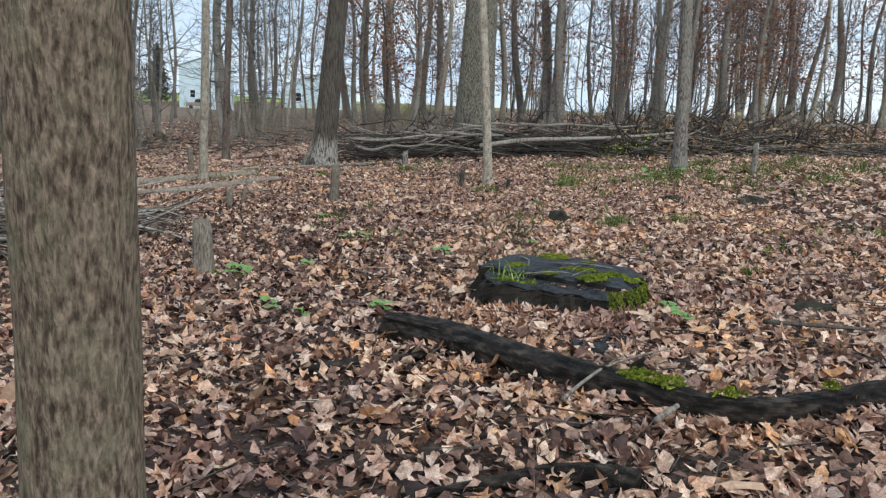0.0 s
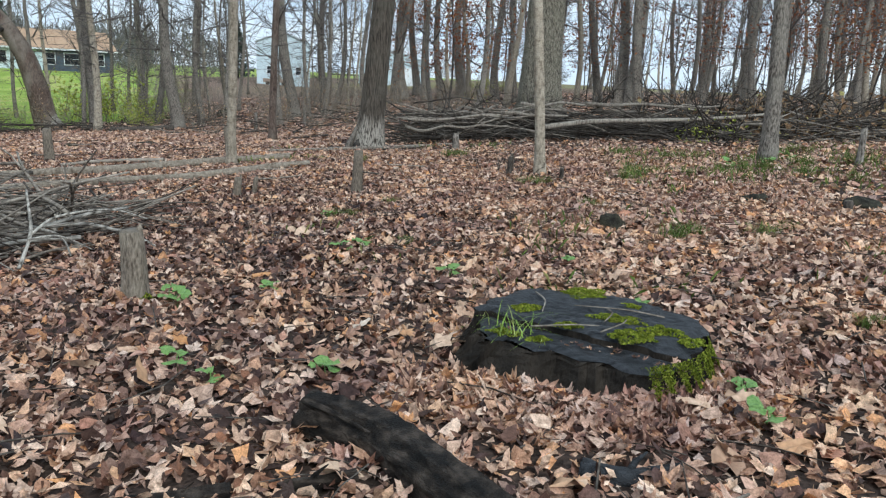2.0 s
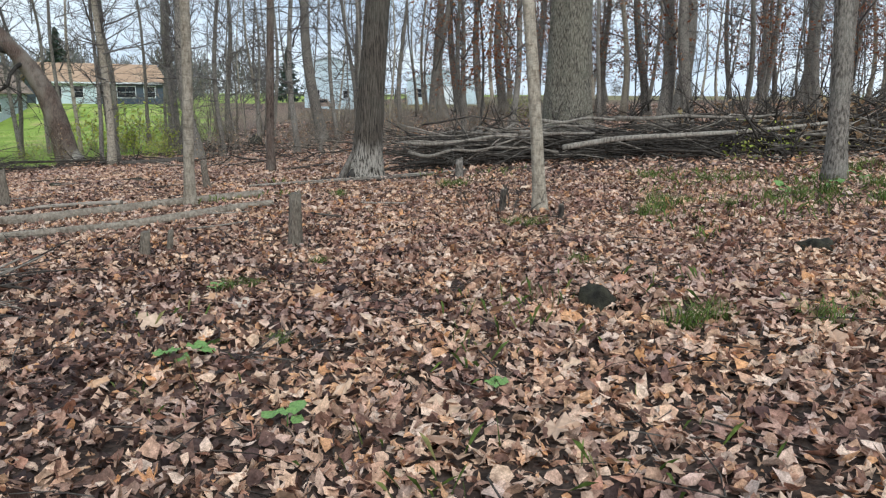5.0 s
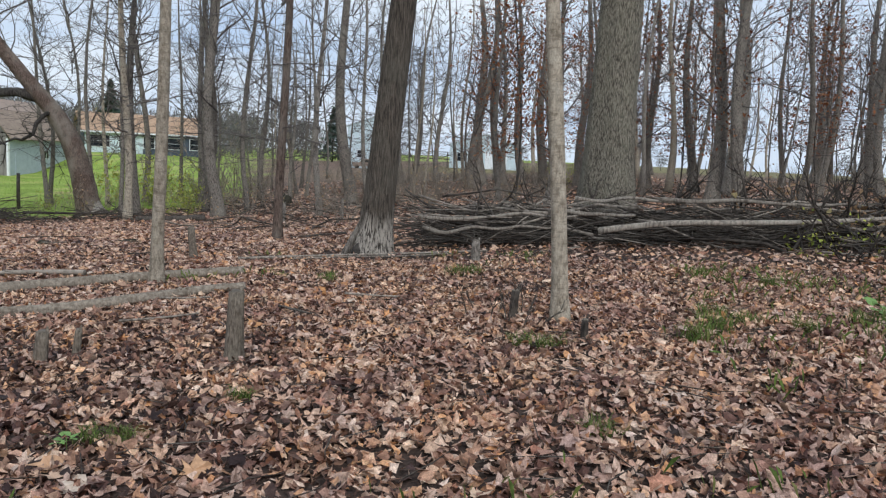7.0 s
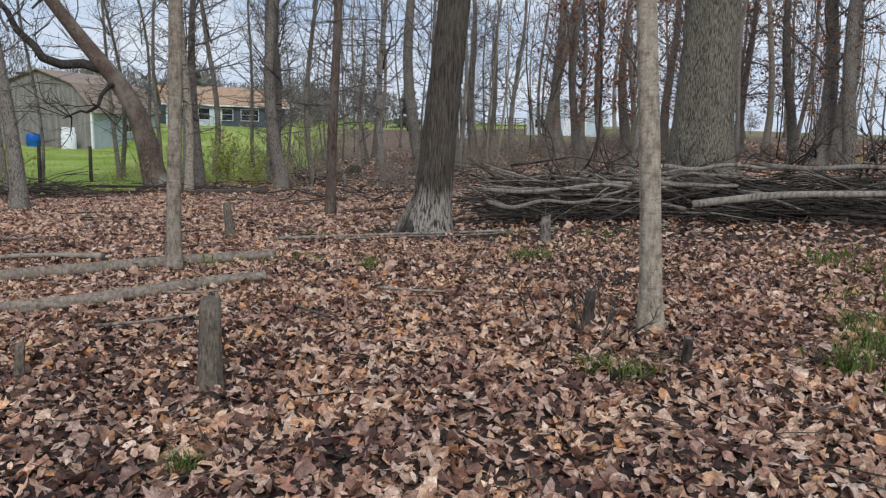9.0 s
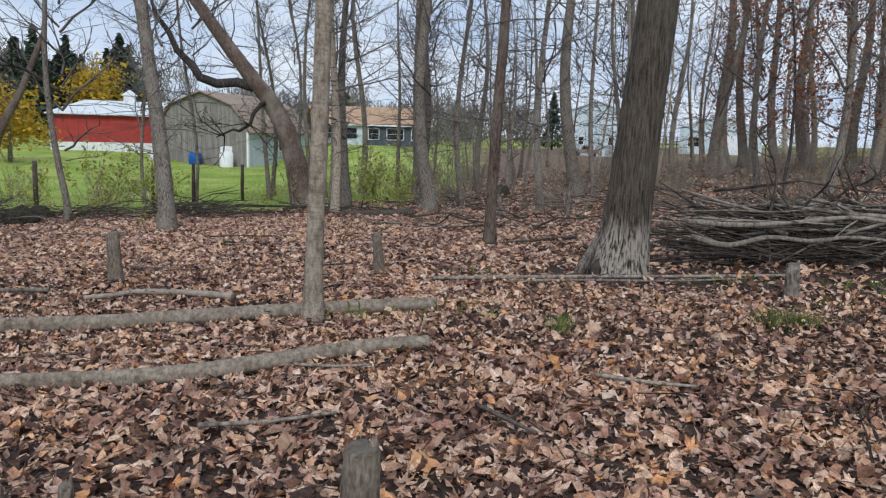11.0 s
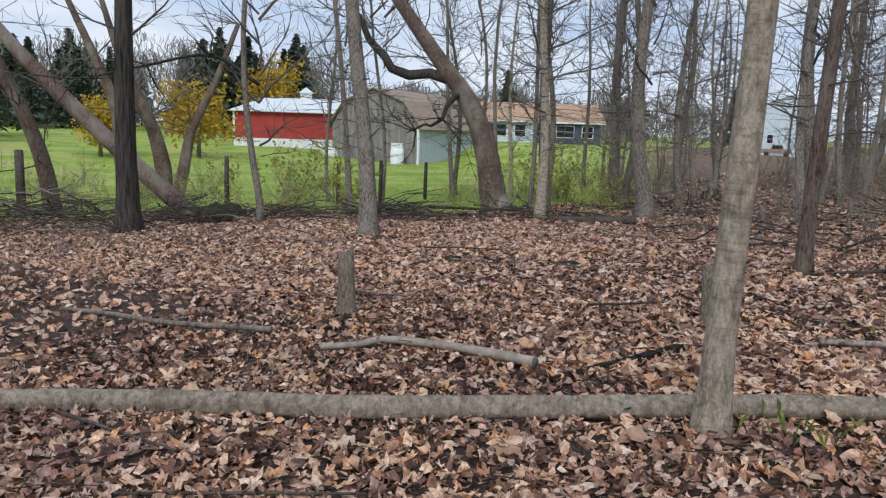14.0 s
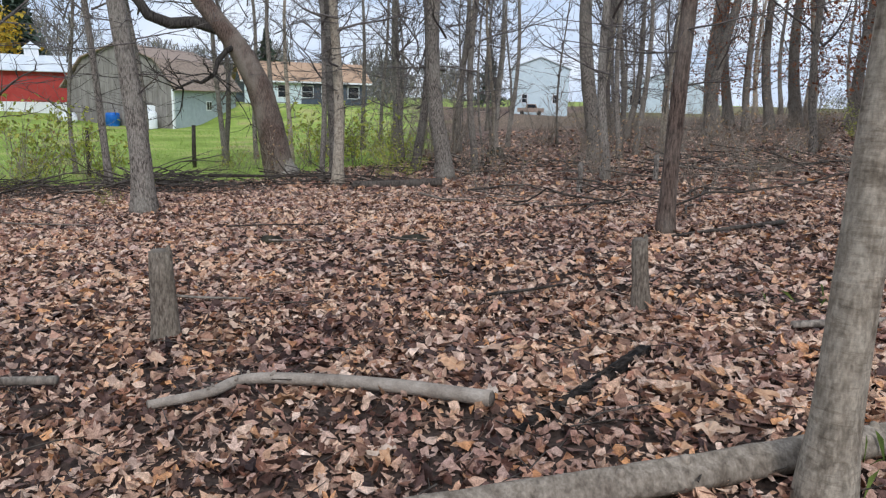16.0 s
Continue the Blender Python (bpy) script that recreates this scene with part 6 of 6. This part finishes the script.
# ---- fence at the meadow's edge ----
for x, y, h, r in ((-25.4, 24.6, 1.75, 0.085), (-25.3, 34.2, 1.6, 0.08), (-26.8, 18.7, 1.9, 0.13), (-22.6, 29.0, 1.7, 0.07), (-25.6, 29.6, 1.6, 0.07)):
    p_ = thing("fence_post", pose(x, y, gz(x, y)), "old grey wooden fence post at the meadow's edge", "fence post", "fence posts")
    part("post", Shape().tube([(0, 0, -0.1), (0, 0, h * 0.5), (0.02, 0, h)], [r, r * 0.97, r * 0.9], 10, 0.06, int(-x)), STICK_DARK, p_)


# ---- buildings across the meadow ----
RED = plain("red_siding", [(0.3, (0.33, 0.045, 0.04)), (0.7, (0.42, 0.07, 0.06))], 1.5, 4, 0.7)
WHITE = plain("white_paint", [(0.3, (0.7, 0.72, 0.74)), (0.7, (0.82, 0.83, 0.84))], 2, 4, 0.6)
METAL = plain("pale_metal_roof", [(0.3, (0.56, 0.6, 0.62)), (0.7, (0.7, 0.73, 0.75))], 1.2, 4, 0.55)
WEATHERED = plain("weathered_boards", [(0.3, (0.17, 0.155, 0.142)), (0.7, (0.31, 0.29, 0.268))], 3, 5, 0.9, stretch=(1, 1, 0.15))
SHINGLE = plain("brown_shingles", [(0.3, (0.25, 0.19, 0.15)), (0.7, (0.36, 0.28, 0.225))], 3, 5, 0.9)
TAN = plain("tan_shingles", [(0.3, (0.36, 0.235, 0.15)), (0.7, (0.48, 0.335, 0.225))], 2, 5, 0.9)
BLUEGREY = plain("blue_grey_siding", [(0.3, (0.36, 0.41, 0.44)), (0.7, (0.45, 0.5, 0.53))], 2, 4, 0.75)
PALE = plain("pale_blue_siding", [(0.3, (0.52, 0.61, 0.65)), (0.7, (0.62, 0.7, 0.73))], 1.5, 4, 0.7)
SLATE = plain("dark_slate_siding", [(0.3, (0.06, 0.075, 0.1)), (0.7, (0.1, 0.12, 0.15))], 2, 4, 0.7)
GLASS = plain("window_glass", [(0.3, (0.012, 0.014, 0.018)), (0.7, (0.03, 0.034, 0.04))], 3, 2, 0.08)
BLUE = plain("blue_plastic", [(0.3, (0.02, 0.1, 0.4)), (0.7, (0.03, 0.16, 0.52))], 3, 3, 0.4)


def place_on(a, b2, z=None):
    """Pose with x along the wall from a to b2 and y away from the viewer."""
    d = Vector((b2[0] - a[0], b2[1] - a[1], 0))
    return pose(a[0], a[1], gz((a[0] + b2[0]) / 2, (a[1] + b2[1]) / 2) if z is None else z, 0, 0, math.degrees(math.atan2(d.y, d.x))), d.length


def window_part(parent, x, z, w, h, y=0.0, trim=None):
    f = part("window", Shape().box(x - w / 2 - 0.08, x + w / 2 + 0.08, y - 0.05, y + 0.02, z - 0.08, z + h + 0.08), trim or WHITE, parent, shade=False)
    for k in range(2):
        part("pane", Shape().box(x - w / 2, x + w / 2, y - 0.065, y - 0.052, z + k * (h / 2 + 0.02), z + (k + 1) * h / 2 - 0.02 * (1 - k)), GLASS, f, shade=False)
    return f


def red_barn():
    m, w = place_on((-70.4, 53.9), (-63.6, 63.0))
    t = thing("red_barn", m, "long red barn with white base and pale metal roof", "barn")
    d, h = 8.0, 3.5
    part("base", Shape().box(-0.04, w + 0.04, -0.04, d, -0.9, 0.85), WHITE, t, "white lower band", False)
    part("wall", Shape().box(0, w, 0, d - 0.05, 0.85, h), RED, t, shade=False)
    for x in (0.0, w):
        part("corner_board", Shape().box(x - 0.1, x + 0.1, -0.07, 0.1, 0.85, h), WHITE, t, shade=False)
    r, e, hip = 5.0, 0.5, 3.0
    ridge = [(hip, d / 2, r), (w + 0.5, d / 2, r)]
    part("roof", Shape().slab([(-e, -e, h), (w + e, -e, h), ridge[1], ridge[0]], 0.08).slab([(w + e, d + e, h), (-e, d + e, h), ridge[0], ridge[1]], 0.08).slab([(-e, d + e, h), (-e, -e, h), ridge[0]], 0.08), METAL, t, shade=False)
    c = part("cupola", Shape().box(w - 4.7, w - 3.5, d / 2 - 0.5, d / 2 + 0.5, r - 0.2, r + 0.65), WHITE, t, shade=False)
    part("cupola_roof", Shape().poly([(w - 4.9, d / 2 - 0.65, r + 0.65), (w - 3.3, d / 2 - 0.65, r + 0.65), (w - 4.1, d / 2, r + 1.3)]).poly([(w - 3.3, d / 2 - 0.65, r + 0.65), (w - 3.3, d / 2 + 0.65, r + 0.65), (w - 4.1, d / 2, r + 1.3)])
         .poly([(w - 3.3, d / 2 + 0.65, r + 0.65), (w - 4.9, d / 2 + 0.65, r + 0.65), (w - 4.1, d / 2, r + 1.3)]).poly([(w - 4.9, d / 2 + 0.65, r + 0.65), (w - 4.9, d / 2 - 0.65, r + 0.65), (w - 4.1, d / 2, r + 1.3)]), METAL, c, shade=False)
    for k in range(14):
        part("batten", Shape().box(w * k / 14 + 0.25, w * k / 14 + 0.29, -0.015, 0, 0.86, h - 0.02), RED, t, shade=False)


def grey_barn():
    corner = Vector((-51.8, 61.4, 0))
    view = Vector((corner.x + 4, corner.y - 11, 0)).normalized()
    side = Vector((view.y, -view.x, 0))
    left = corner - side * 8.4 + view * 4.4
    m, w = place_on((left.x, left.y), (corner.x, corner.y), -1.85)
    t = thing("grey_barn", m, "weathered grey gambrel barn with a blue-grey side", "barn")
    d, h, b1, r = 13.0, 3.4, 5.7, 6.9
    prof = [(0, 0, -0.5), (w, 0, -0.5), (w, 0, h), (w * 0.84, 0, b1), (w / 2, 0, r), (w * 0.16, 0, b1), (0, 0, h)]
    part("gable_wall", Shape().slab([(x, 0.2, z) for x, _, z in prof], 0.2), WEATHERED, t, "weathered grey boards", False)
    part("gable_wall", Shape().slab([(x, d, z) for x, _, z in prof], 0.2), WEATHERED, t, shade=False)
    part("side_wall", Shape().box(w - 0.2, w, 0.2, d - 0.2, -0.5, h - 0.1), BLUEGREY, t, "blue-grey painted side", False)
    part("side_wall", Shape().box(0, 0.2, 0.2, d - 0.2, -0.5, h - 0.1), WEATHERED, t, shade=False)
    part("corner_board", Shape().box(w - 0.1, w + 0.07, -0.07, 0.18, -0.5, h - 0.15), WHITE, t, "white corner board", False)
    o = 0.4
    part("roof", Shape().slab([(w + 0.5, -o, h - 0.25), (w + 0.5, d + o, h - 0.25), (w * 0.84, d + o, b1), (w * 0.84, -o, b1)], 0.1).slab([(w * 0.84, -o, b1), (w * 0.84, d + o, b1), (w / 2, d + o, r), (w / 2, -o, r)], 0.1)
         .slab([(w / 2, -o, r), (w / 2, d + o, r), (w * 0.16, d + o, b1), (w * 0.16, -o, b1)], 0.1).slab([(w * 0.16, -o, b1), (w * 0.16, d + o, b1), (-0.5, d + o, h - 0.25), (-0.5, -o, h - 0.25)], 0.1), SHINGLE, t, "brown shingle roof", False)
    for k in range(22):
        x = w * (k + 0.5) / 22
        top = (h if x < w * 0.02 else 0) or min(np.interp(x, [0, w * 0.16, w / 2, w * 0.84, w], [h, b1, r, b1, h]) - 0.05, 9)
        part("board", Shape().box(x - 0.15, x + 0.13, -0.02 - 0.01 * (k % 3), 0.0, -0.4, float(top)), WEATHERED, t, shade=False)
    part("hatch", Shape().box(w * 0.7, w * 0.83, -0.06, -0.03, 0.9, 1.9), WHITE, t, "pale hatch", False)
    f = part("window", Shape().box(w, w + 0.06, 6.2, 7.3, 1.4, 2.3), WHITE, t, shade=False)
    part("pane", Shape().box(w + 0.06, w + 0.07, 6.3, 6.7, 1.5, 2.2), GLASS, f, shade=False)
    part("pane", Shape().box(w + 0.06, w + 0.07, 6.8, 7.2, 1.5, 2.2), GLASS, f, shade=False)
    part("side_door", Shape().box(w, w + 0.05, 1.2, 3.6, -0.3, 2.2), BLUEGREY, t, shade=False)

    def before(u, v):
        return m @ Vector((u, v, 0))

    p = before(w * 0.48, -1.0)
    solo("blue_barrel", Shape().tube([(0, 0, -0.1), (0, 0, 0.1), (0, 0, 0.35), (0, 0, 0.37), (0, 0, 0.9), (0, 0, 1.1), (0, 0, 1.15)], [0.52, 0.56, 0.57, 0.6, 0.57, 0.55, 0.45], 20), BLUE, pose(p.x, p.y, gz(p.x, p.y)), "blue plastic barrel by the barn", "barrel")
    p = before(w * 0.85, -1.4)
    tank = thing("white_tank", pose(p.x, p.y, gz(p.x, p.y)), "white plastic tank by the barn", "tank")
    part("body", Shape().tube([(0, 0, -0.1), (0, 0, 0.1), (0, 0, 1.3), (0, 0, 1.5)], [0.6, 0.62, 0.62, 0.45], 20), WHITE, tank)
    part("cap", Shape().tube([(0, 0, 1.5), (0, 0, 1.6)], [0.22, 0.2], 12), METAL, tank)
    p = before(w * 0.12, -2.0)
    solo("tarpaulin", Shape().tube([(-1.0, 0, 0.1), (-0.7, 0, 0.3), (0.5, 0, 0.35), (1.0, 0, 0.1)], [0.1, 0.45, 0.5, 0.1], 12, 0.1, 4), WHITE, pose(p.x, p.y, gz(p.x, p.y)), "small pile under a white sheet", "sheet")


def ranch_house():
    m, w = place_on((-58.7, 79.5), (-49.0, 89.2), 0.2)
    t = thing("ranch_house", m, "long low house with a tan shingle roof", "house")
    d, h, r, e = 8.5, 2.5, 4.6, 0.5
    part("wall", Shape().box(0, w, 0, d, -1.5, h), SLATE, t, "dark slate-blue siding", False)
    part("band", Shape().box(0.0, w * 0.45, -0.06, 0, -1.0, h - 0.05), PALE, t, shade=False)
    part("roof", Shape().slab([(-e, -e, h - 0.1), (w + e, -e, h - 0.1), (w + e, d / 2, r), (-e, d / 2, r)], 0.12).slab([(w + e, d + e, h - 0.1), (-e, d + e, h - 0.1), (-e, d / 2, r), (w + e, d / 2, r)], 0.12), TAN, t, "tan shingles", False)
    for x in (0, w):
        part("gable", Shape().slab([(x - 0.1, 0, h - 0.1), (x - 0.1, d, h - 0.1), (x - 0.1, d / 2, r - 0.1)], 0.2), SLATE, t, shade=False)
    part("gutter", Shape().box(-e, w + e, -e - 0.12, -e, h - 0.2, h - 0.02), WHITE, t, shade=False)
    for k in range(5):
        window_part(t, w * (k + 0.6) / 5.2, 0.75, 1.2 if k % 3 else 2.0, 1.25, -0.07)


def gable_house(a, b2, z, h, r, d, mat, name, label, windows):
    m, w = place_on(a, b2, z)
    t = thing(name, m, label, "house")
    part("gable_wall", Shape().slab([(0, 0.2, -1.2), (w, 0.2, -1.2), (w, 0.2, h), (w / 2, 0.2, r), (0, 0.2, h)], 0.2), mat, t, shade=False)
    part("gable_wall", Shape().slab([(0, d, -1.2), (w, d, -1.2), (w, d, h), (w / 2, d, r), (0, d, h)], 0.2), mat, t, shade=False)
    for x in (0, w - 0.2):
        part("side_wall", Shape().box(x, x + 0.2, 0.2, d - 0.2, -1.2, h - 0.05), mat, t, shade=False)
    o = 0.25
    k = (r - h) / (w / 2)
    part("roof", Shape().slab([(w + 0.3, -o, h - 0.3 * k + 0.02), (w + 0.3, d + o, h - 0.3 * k + 0.02), (w / 2, d + o, r + 0.02), (w / 2, -o, r + 0.02)], 0.1)
         .slab([(w / 2, -o, r + 0.02), (w / 2, d + o, r + 0.02), (-0.3, d + o, h - 0.3 * k + 0.02), (-0.3, -o, h - 0.3 * k + 0.02)], 0.1), METAL, t, shade=False)
    for i in range(int(h / 0.45)):
        part("siding_board", Shape().box(0.01, w - 0.01, -0.02, 0.0, 0.45 * i, 0.45 * i + 0.42), mat, t, shade=False)
    for x, zz, ww, hh in windows:
        window_part(t, x * w, zz, ww, hh, -0.03)
    return t, m, w


def truck(x, y, heading):
    z = gz(x, y)
    t = thing("old_vehicle", pose(x, y, z, 0, 0, heading), "old brown vehicle parked before the pale house", "vehicle")
    t.scale = (0.72, 0.8, 0.8)
    part("body", Shape().box(-2.2, 2.2, -0.85, 0.85, 0.45, 1.05), SHINGLE, t, shade=False)
    part("cab", Shape().slab([(-0.9, -0.8, 1.05), (1.1, -0.8, 1.05), (0.8, -0.8, 1.65), (-0.6, -0.8, 1.65)], -1.6), SHINGLE, t, shade=False)
    part("window", Shape().slab([(-0.7, -0.82, 1.1), (0.9, -0.82, 1.1), (0.7, -0.82, 1.55), (-0.5, -0.82, 1.55)], 0.01), GLASS, t, shade=False)
    for wx in (-1.4, 1.4):
        for wy in (-0.85, 0.7):
            part("wheel", Shape().tube([(wx, wy, 0.36), (wx, wy + 0.18, 0.36)], [0.36, 0.36], 16), BARK_DARK, t)


red_barn()
grey_barn()
ranch_house()
house, hm, hw = gable_house((-35.6, 101.2), (-29.0, 103.3), -0.6, 5.7, 7.0, 12, PALE, "pale_house", "pale blue-grey gabled outbuilding", [(0.24, 1.6, 0.6, 0.95), (0.78, 1.6, 0.6, 0.95)])
part("end_panel", Shape().box(-0.03, 0.0, 0.1, 11.8, -0.5, 5.6), WHITE, house, "white side wall", False)
truck(-32.6, 99.9, 18)
house2, hm2, hw2 = gable_house((-24.8, 114.7), (-14.5, 116.2), 0.1, 3.4, 5.0, 12, PALE, "pale_house", "low pale gabled house with a deck", [(0.18, 1.0, 1.4, 1.2)])
part("door", Shape().box(hw2 * 0.5, hw2 * 0.5 + 3.2, -0.06, -0.02, -0.2, 2.6), WHITE, house2, "pale wide garage door", False)
deck = thing("deck", hm2 @ pose(-4.5, -1.0, 0), "raised dark wooden deck beside the house", "deck")
part("floor", Shape().box(0, 4.4, 0, 3, 1.1, 1.25), STICK_DARK, deck, shade=False)
for x_ in (0.1, 1.5, 2.9, 4.3):
    part("post", Shape().box(x_ - 0.07, x_ + 0.07, 0, 0.14, -0.8, 2.2), STICK_DARK, deck, shade=False)
for z_ in (1.55, 1.85, 2.15):
    part("rail", Shape().box(0, 4.4, 0.03, 0.1, z_, z_ + 0.08), STICK_DARK, deck, shade=False)


# ---- distant trees ----
def conifer_mesh(seed, h, w):
    rng = np.random.default_rng(seed)
    cnt = 1000
    q = rng.uniform(0, 1, cnt) ** 0.75
    z = h * (1 - q) * 0.95 + 0.05 * h
    tier = 0.75 + 0.25 * np.sin(z * 4.0 / max(1, h / 12))
    r = w * q * tier * rng.uniform(0.35, 1.0, cnt)
    a = rng.uniform(0, 6.283, cnt)
    tpl = np.array([[[-0.5, 0, 0], [0, -0.28, 0.1], [0.6, 0, -0.2], [0, 0.28, 0.1]]])
    return scattered("needles", tpl, [(0, 1, 2, 3)], np.zeros(cnt, int), np.stack([r * np.cos(a), r * np.sin(a), z], -1), turns_of(rng, cnt, 0.45), rng.uniform(0.5, 1.2, cnt) * h / 12, NEEDLES)


CONIFERS = [conifer_mesh(800 + i, 12, 4.2 + 0.5 * i) for i in range(3)]
CONE_TRUNK = Shape().tube([(0, 0, -0.3), (0, 0, 6), (0, 0, 11)], [0.22, 0.14, 0.03], 7).mesh("trunk", BARK_DARK)


def conifer(x, y, k, sc):
    t = thing("spruce", pose(x, y, gz(x, y), 0, 0, k * 50), "dark green spruce beyond the buildings", "tree", "distant spruces")
    t.scale = (sc, sc, sc)
    part("trunk", CONE_TRUNK, None, t)
    part("needles", CONIFERS[k % 3], None, t)


def round_crown(seed, mat, h, w, cnt=1500, size=0.5, low=0.25):
    rng = np.random.default_rng(seed)
    c = rng.uniform(-1, 1, (14, 3)) * np.array([w * 0.6, w * 0.6, h * 0.28]) + np.array([0, 0, h * (0.5 + low / 2)])
    pts = c[rng.integers(0, 14, cnt)] + rng.normal(0, 1, (cnt, 3)) * np.array([w * 0.24, w * 0.24, h * 0.1])
    tpl = np.array([[[-0.5, 0, 0], [0, -0.35, 0.1], [0.5, 0, 0], [0, 0.35, 0.1]]])
    return scattered("crown", tpl, [(0, 1, 2, 3)], np.zeros(cnt, int), pts, turns_of(rng, cnt, 0.8), rng.uniform(0.5, 1.3, cnt) * size, mat)


GOLDS = [round_crown(820 + i, GOLD, 7, 3.4, 2800, 0.4, 0.2) for i in range(2)]
HAZY = [round_crown(830 + i, FARWOOD, 14, 6, 900, 0.7, 0.1) for i in range(4)]
BROAD_TRUNK = Shape().tube([(0, 0, -0.3), (0.1, 0, 2.5), (0, 0.1, 5.5)], [0.25, 0.17, 0.06], 8).mesh("trunk", BARK)


def broadleaf(x, y, mesh, sc, label, group):
    t = thing("broadleaf_tree", pose(x, y, gz(x, y), 0, 0, x * 13), label, "tree", group)
    t.scale = (sc, sc, sc)
    part("trunk", BROAD_TRUNK, None, t)
    part("crown", mesh, None, t)


broadleaf(-55.8, 41.4, GOLDS[0], 0.8, "bright golden-yellow tree in the meadow", "golden trees")
broadleaf(-57.1, 34.5, GOLDS[1], 0.62, "bright golden-yellow tree in the meadow", "golden trees")
broadleaf(-97.0, 79.0, GOLDS[1], 1.6, "golden-yellow tree behind the barn", "golden trees")
far = random.Random(91)
for i in range(62):
    a = radians(141 + 28 * far.random())
    q = far.uniform(118, 170)
    conifer(-4 + q * math.cos(a), 12 + q * math.sin(a), i, far.uniform(0.8, 1.35))


def far_woods():
    """The bare woods on the far side of the meadow: a haze of upright boughs and twigs."""
    rng = np.random.default_rng(14)
    spots, tall = [], []
    for _ in range(190):
        u = rng.random()
        a, q = np.radians(112 + 62 * u), rng.uniform(125, 190)
        h = (11 + 5 * rng.random()) if u > 0.42 else (6 + 4 * rng.random())
        n = 250
        w = rng.uniform(2.0, 4.0)
        z = h * rng.uniform(0.05, 1.0, n) ** 0.8
        r = w * np.sqrt(np.clip(1 - ((z / h - 0.55) / 0.6) ** 2, 0.05, 1))
        t2 = rng.uniform(0, 6.283, n)
        k = r * np.sqrt(rng.uniform(0, 1, n))
        x, y = -4 + q * np.cos(a) + k * np.cos(t2), 12 + q * np.sin(a) + k * np.sin(t2)
        spots.append(np.stack([x, y, land(x, y) + z], -1))
    pts = np.concatenate(spots)
    cnt = len(pts)
    tpl = np.array([[[-0.05, 0, -0.6], [0.05, 0, -0.6], [0.1, 0.1, 0.6], [0.04, 0.1, 0.6]], [[-0.26, 0, -0.5], [-0.16, -0.1, -0.5], [0.3, 0, 0.5], [0.22, 0.1, 0.5]]])
    me = scattered("far_woods", tpl, [(0, 1, 2, 3)], rng.integers(0, 2, cnt), pts, turns_of(rng, cnt, 0.35), rng.uniform(0.45, 1.5, cnt), FARWOOD)
    tagged(new("far_woods", me), "hazy grey-brown bare woods beyond the meadow", "woods", kind="stuff")


far_woods()
conifer(-71.0, 100.0, 1, 0.85)
conifer(-47.0, 124.0, 2, 0.75)
for x, y, sc in ((-70, 22, 0.8), (-66, 17, 0.9), (-72, 30, 0.75), (-60, 12, 0.85), (-80, 34, 0.9), (-58, 5, 0.9)):
    conifer(x, y, int(-x), sc)
for i in range(16):
    x = far.uniform(-60, 140)
    broadleaf(x, far.uniform(240, 330), HAZY[i % 4], far.uniform(0.5, 0.8), "hazy bare tree on the horizon", "distant bare trees")
hedge = random.Random(8)
for i in range(10):
    shrub(-37 + hedge.uniform(-5, 3), 28 + hedge.uniform(-4, 6), i, hedge.uniform(0.6, 1.1), 0, "bare brown scrub in the meadow")


# ---- single leaves lying on top of the litter along the walk ----
def single_leaves():
    litter = thing("fallen_leaves", pose(0, 0, 0), "large dry maple leaves lying on the litter", "leaf", kind="stuff")
    rng = random.Random(19)
    tpl, faces = leaf_templates(12, 8, 77, 0.6)
    meshes = []
    for v in tpl:
        me = bpy.data.meshes.new("leaf")
        me.from_pydata(v.tolist(), [], faces)
        me.materials.append(SINGLE)
        meshes.append(me)
    for _ in range(280):
        x, y = rng.uniform(-3.0, 3.2), rng.uniform(2.0, 9.0)
        if rng.random() < 0.5:
            x, y = rng.uniform(-8.5, -1.0), rng.uniform(10.5, 16.0)
        if ((x - 0.82) / 0.62) ** 2 + ((y - 5.24) / 0.6) ** 2 < 1:
            continue
        ob = new("leaf", rng.choice(meshes))
        ob.parent = litter
        sc = rng.uniform(0.11, 0.18)
        ob.matrix_basis = Matrix.LocRotScale((x, y, gz(x, y) + 0.055), Euler((rng.gauss(0, 0.3), rng.gauss(0, 0.3), rng.uniform(0, 6.28))), Vector((sc, sc, sc)))


def own_colour(name, stops):
    m, n, l, b = material(name)
    info = n.new("ShaderNodeObjectInfo")
    c = ramp_node(n, stops)
    l.new(info.outputs["Random"], c.inputs[0])
    t = noise_node(n, l, 5, 4)
    k = ramp_node(n, [(0.3, (0.7, 0.68, 0.66)), (0.7, (1.15, 1.15, 1.15))])
    l.new(t.outputs["Fac"], k.inputs[0])
    l.new(mixed(n, l, 1.0, c.outputs[0], k.outputs[0], "MULTIPLY"), b.inputs["Base Color"])
    b.inputs["Roughness"].default_value = 0.65
    return m


SINGLE = own_colour("single_leaf", [(0.0, (0.3, 0.18, 0.12)), (0.3, (0.5, 0.34, 0.24)), (0.6, (0.6, 0.44, 0.32)), (0.85, (0.48, 0.24, 0.1)), (1.0, (0.55, 0.46, 0.38))])
single_leaves()
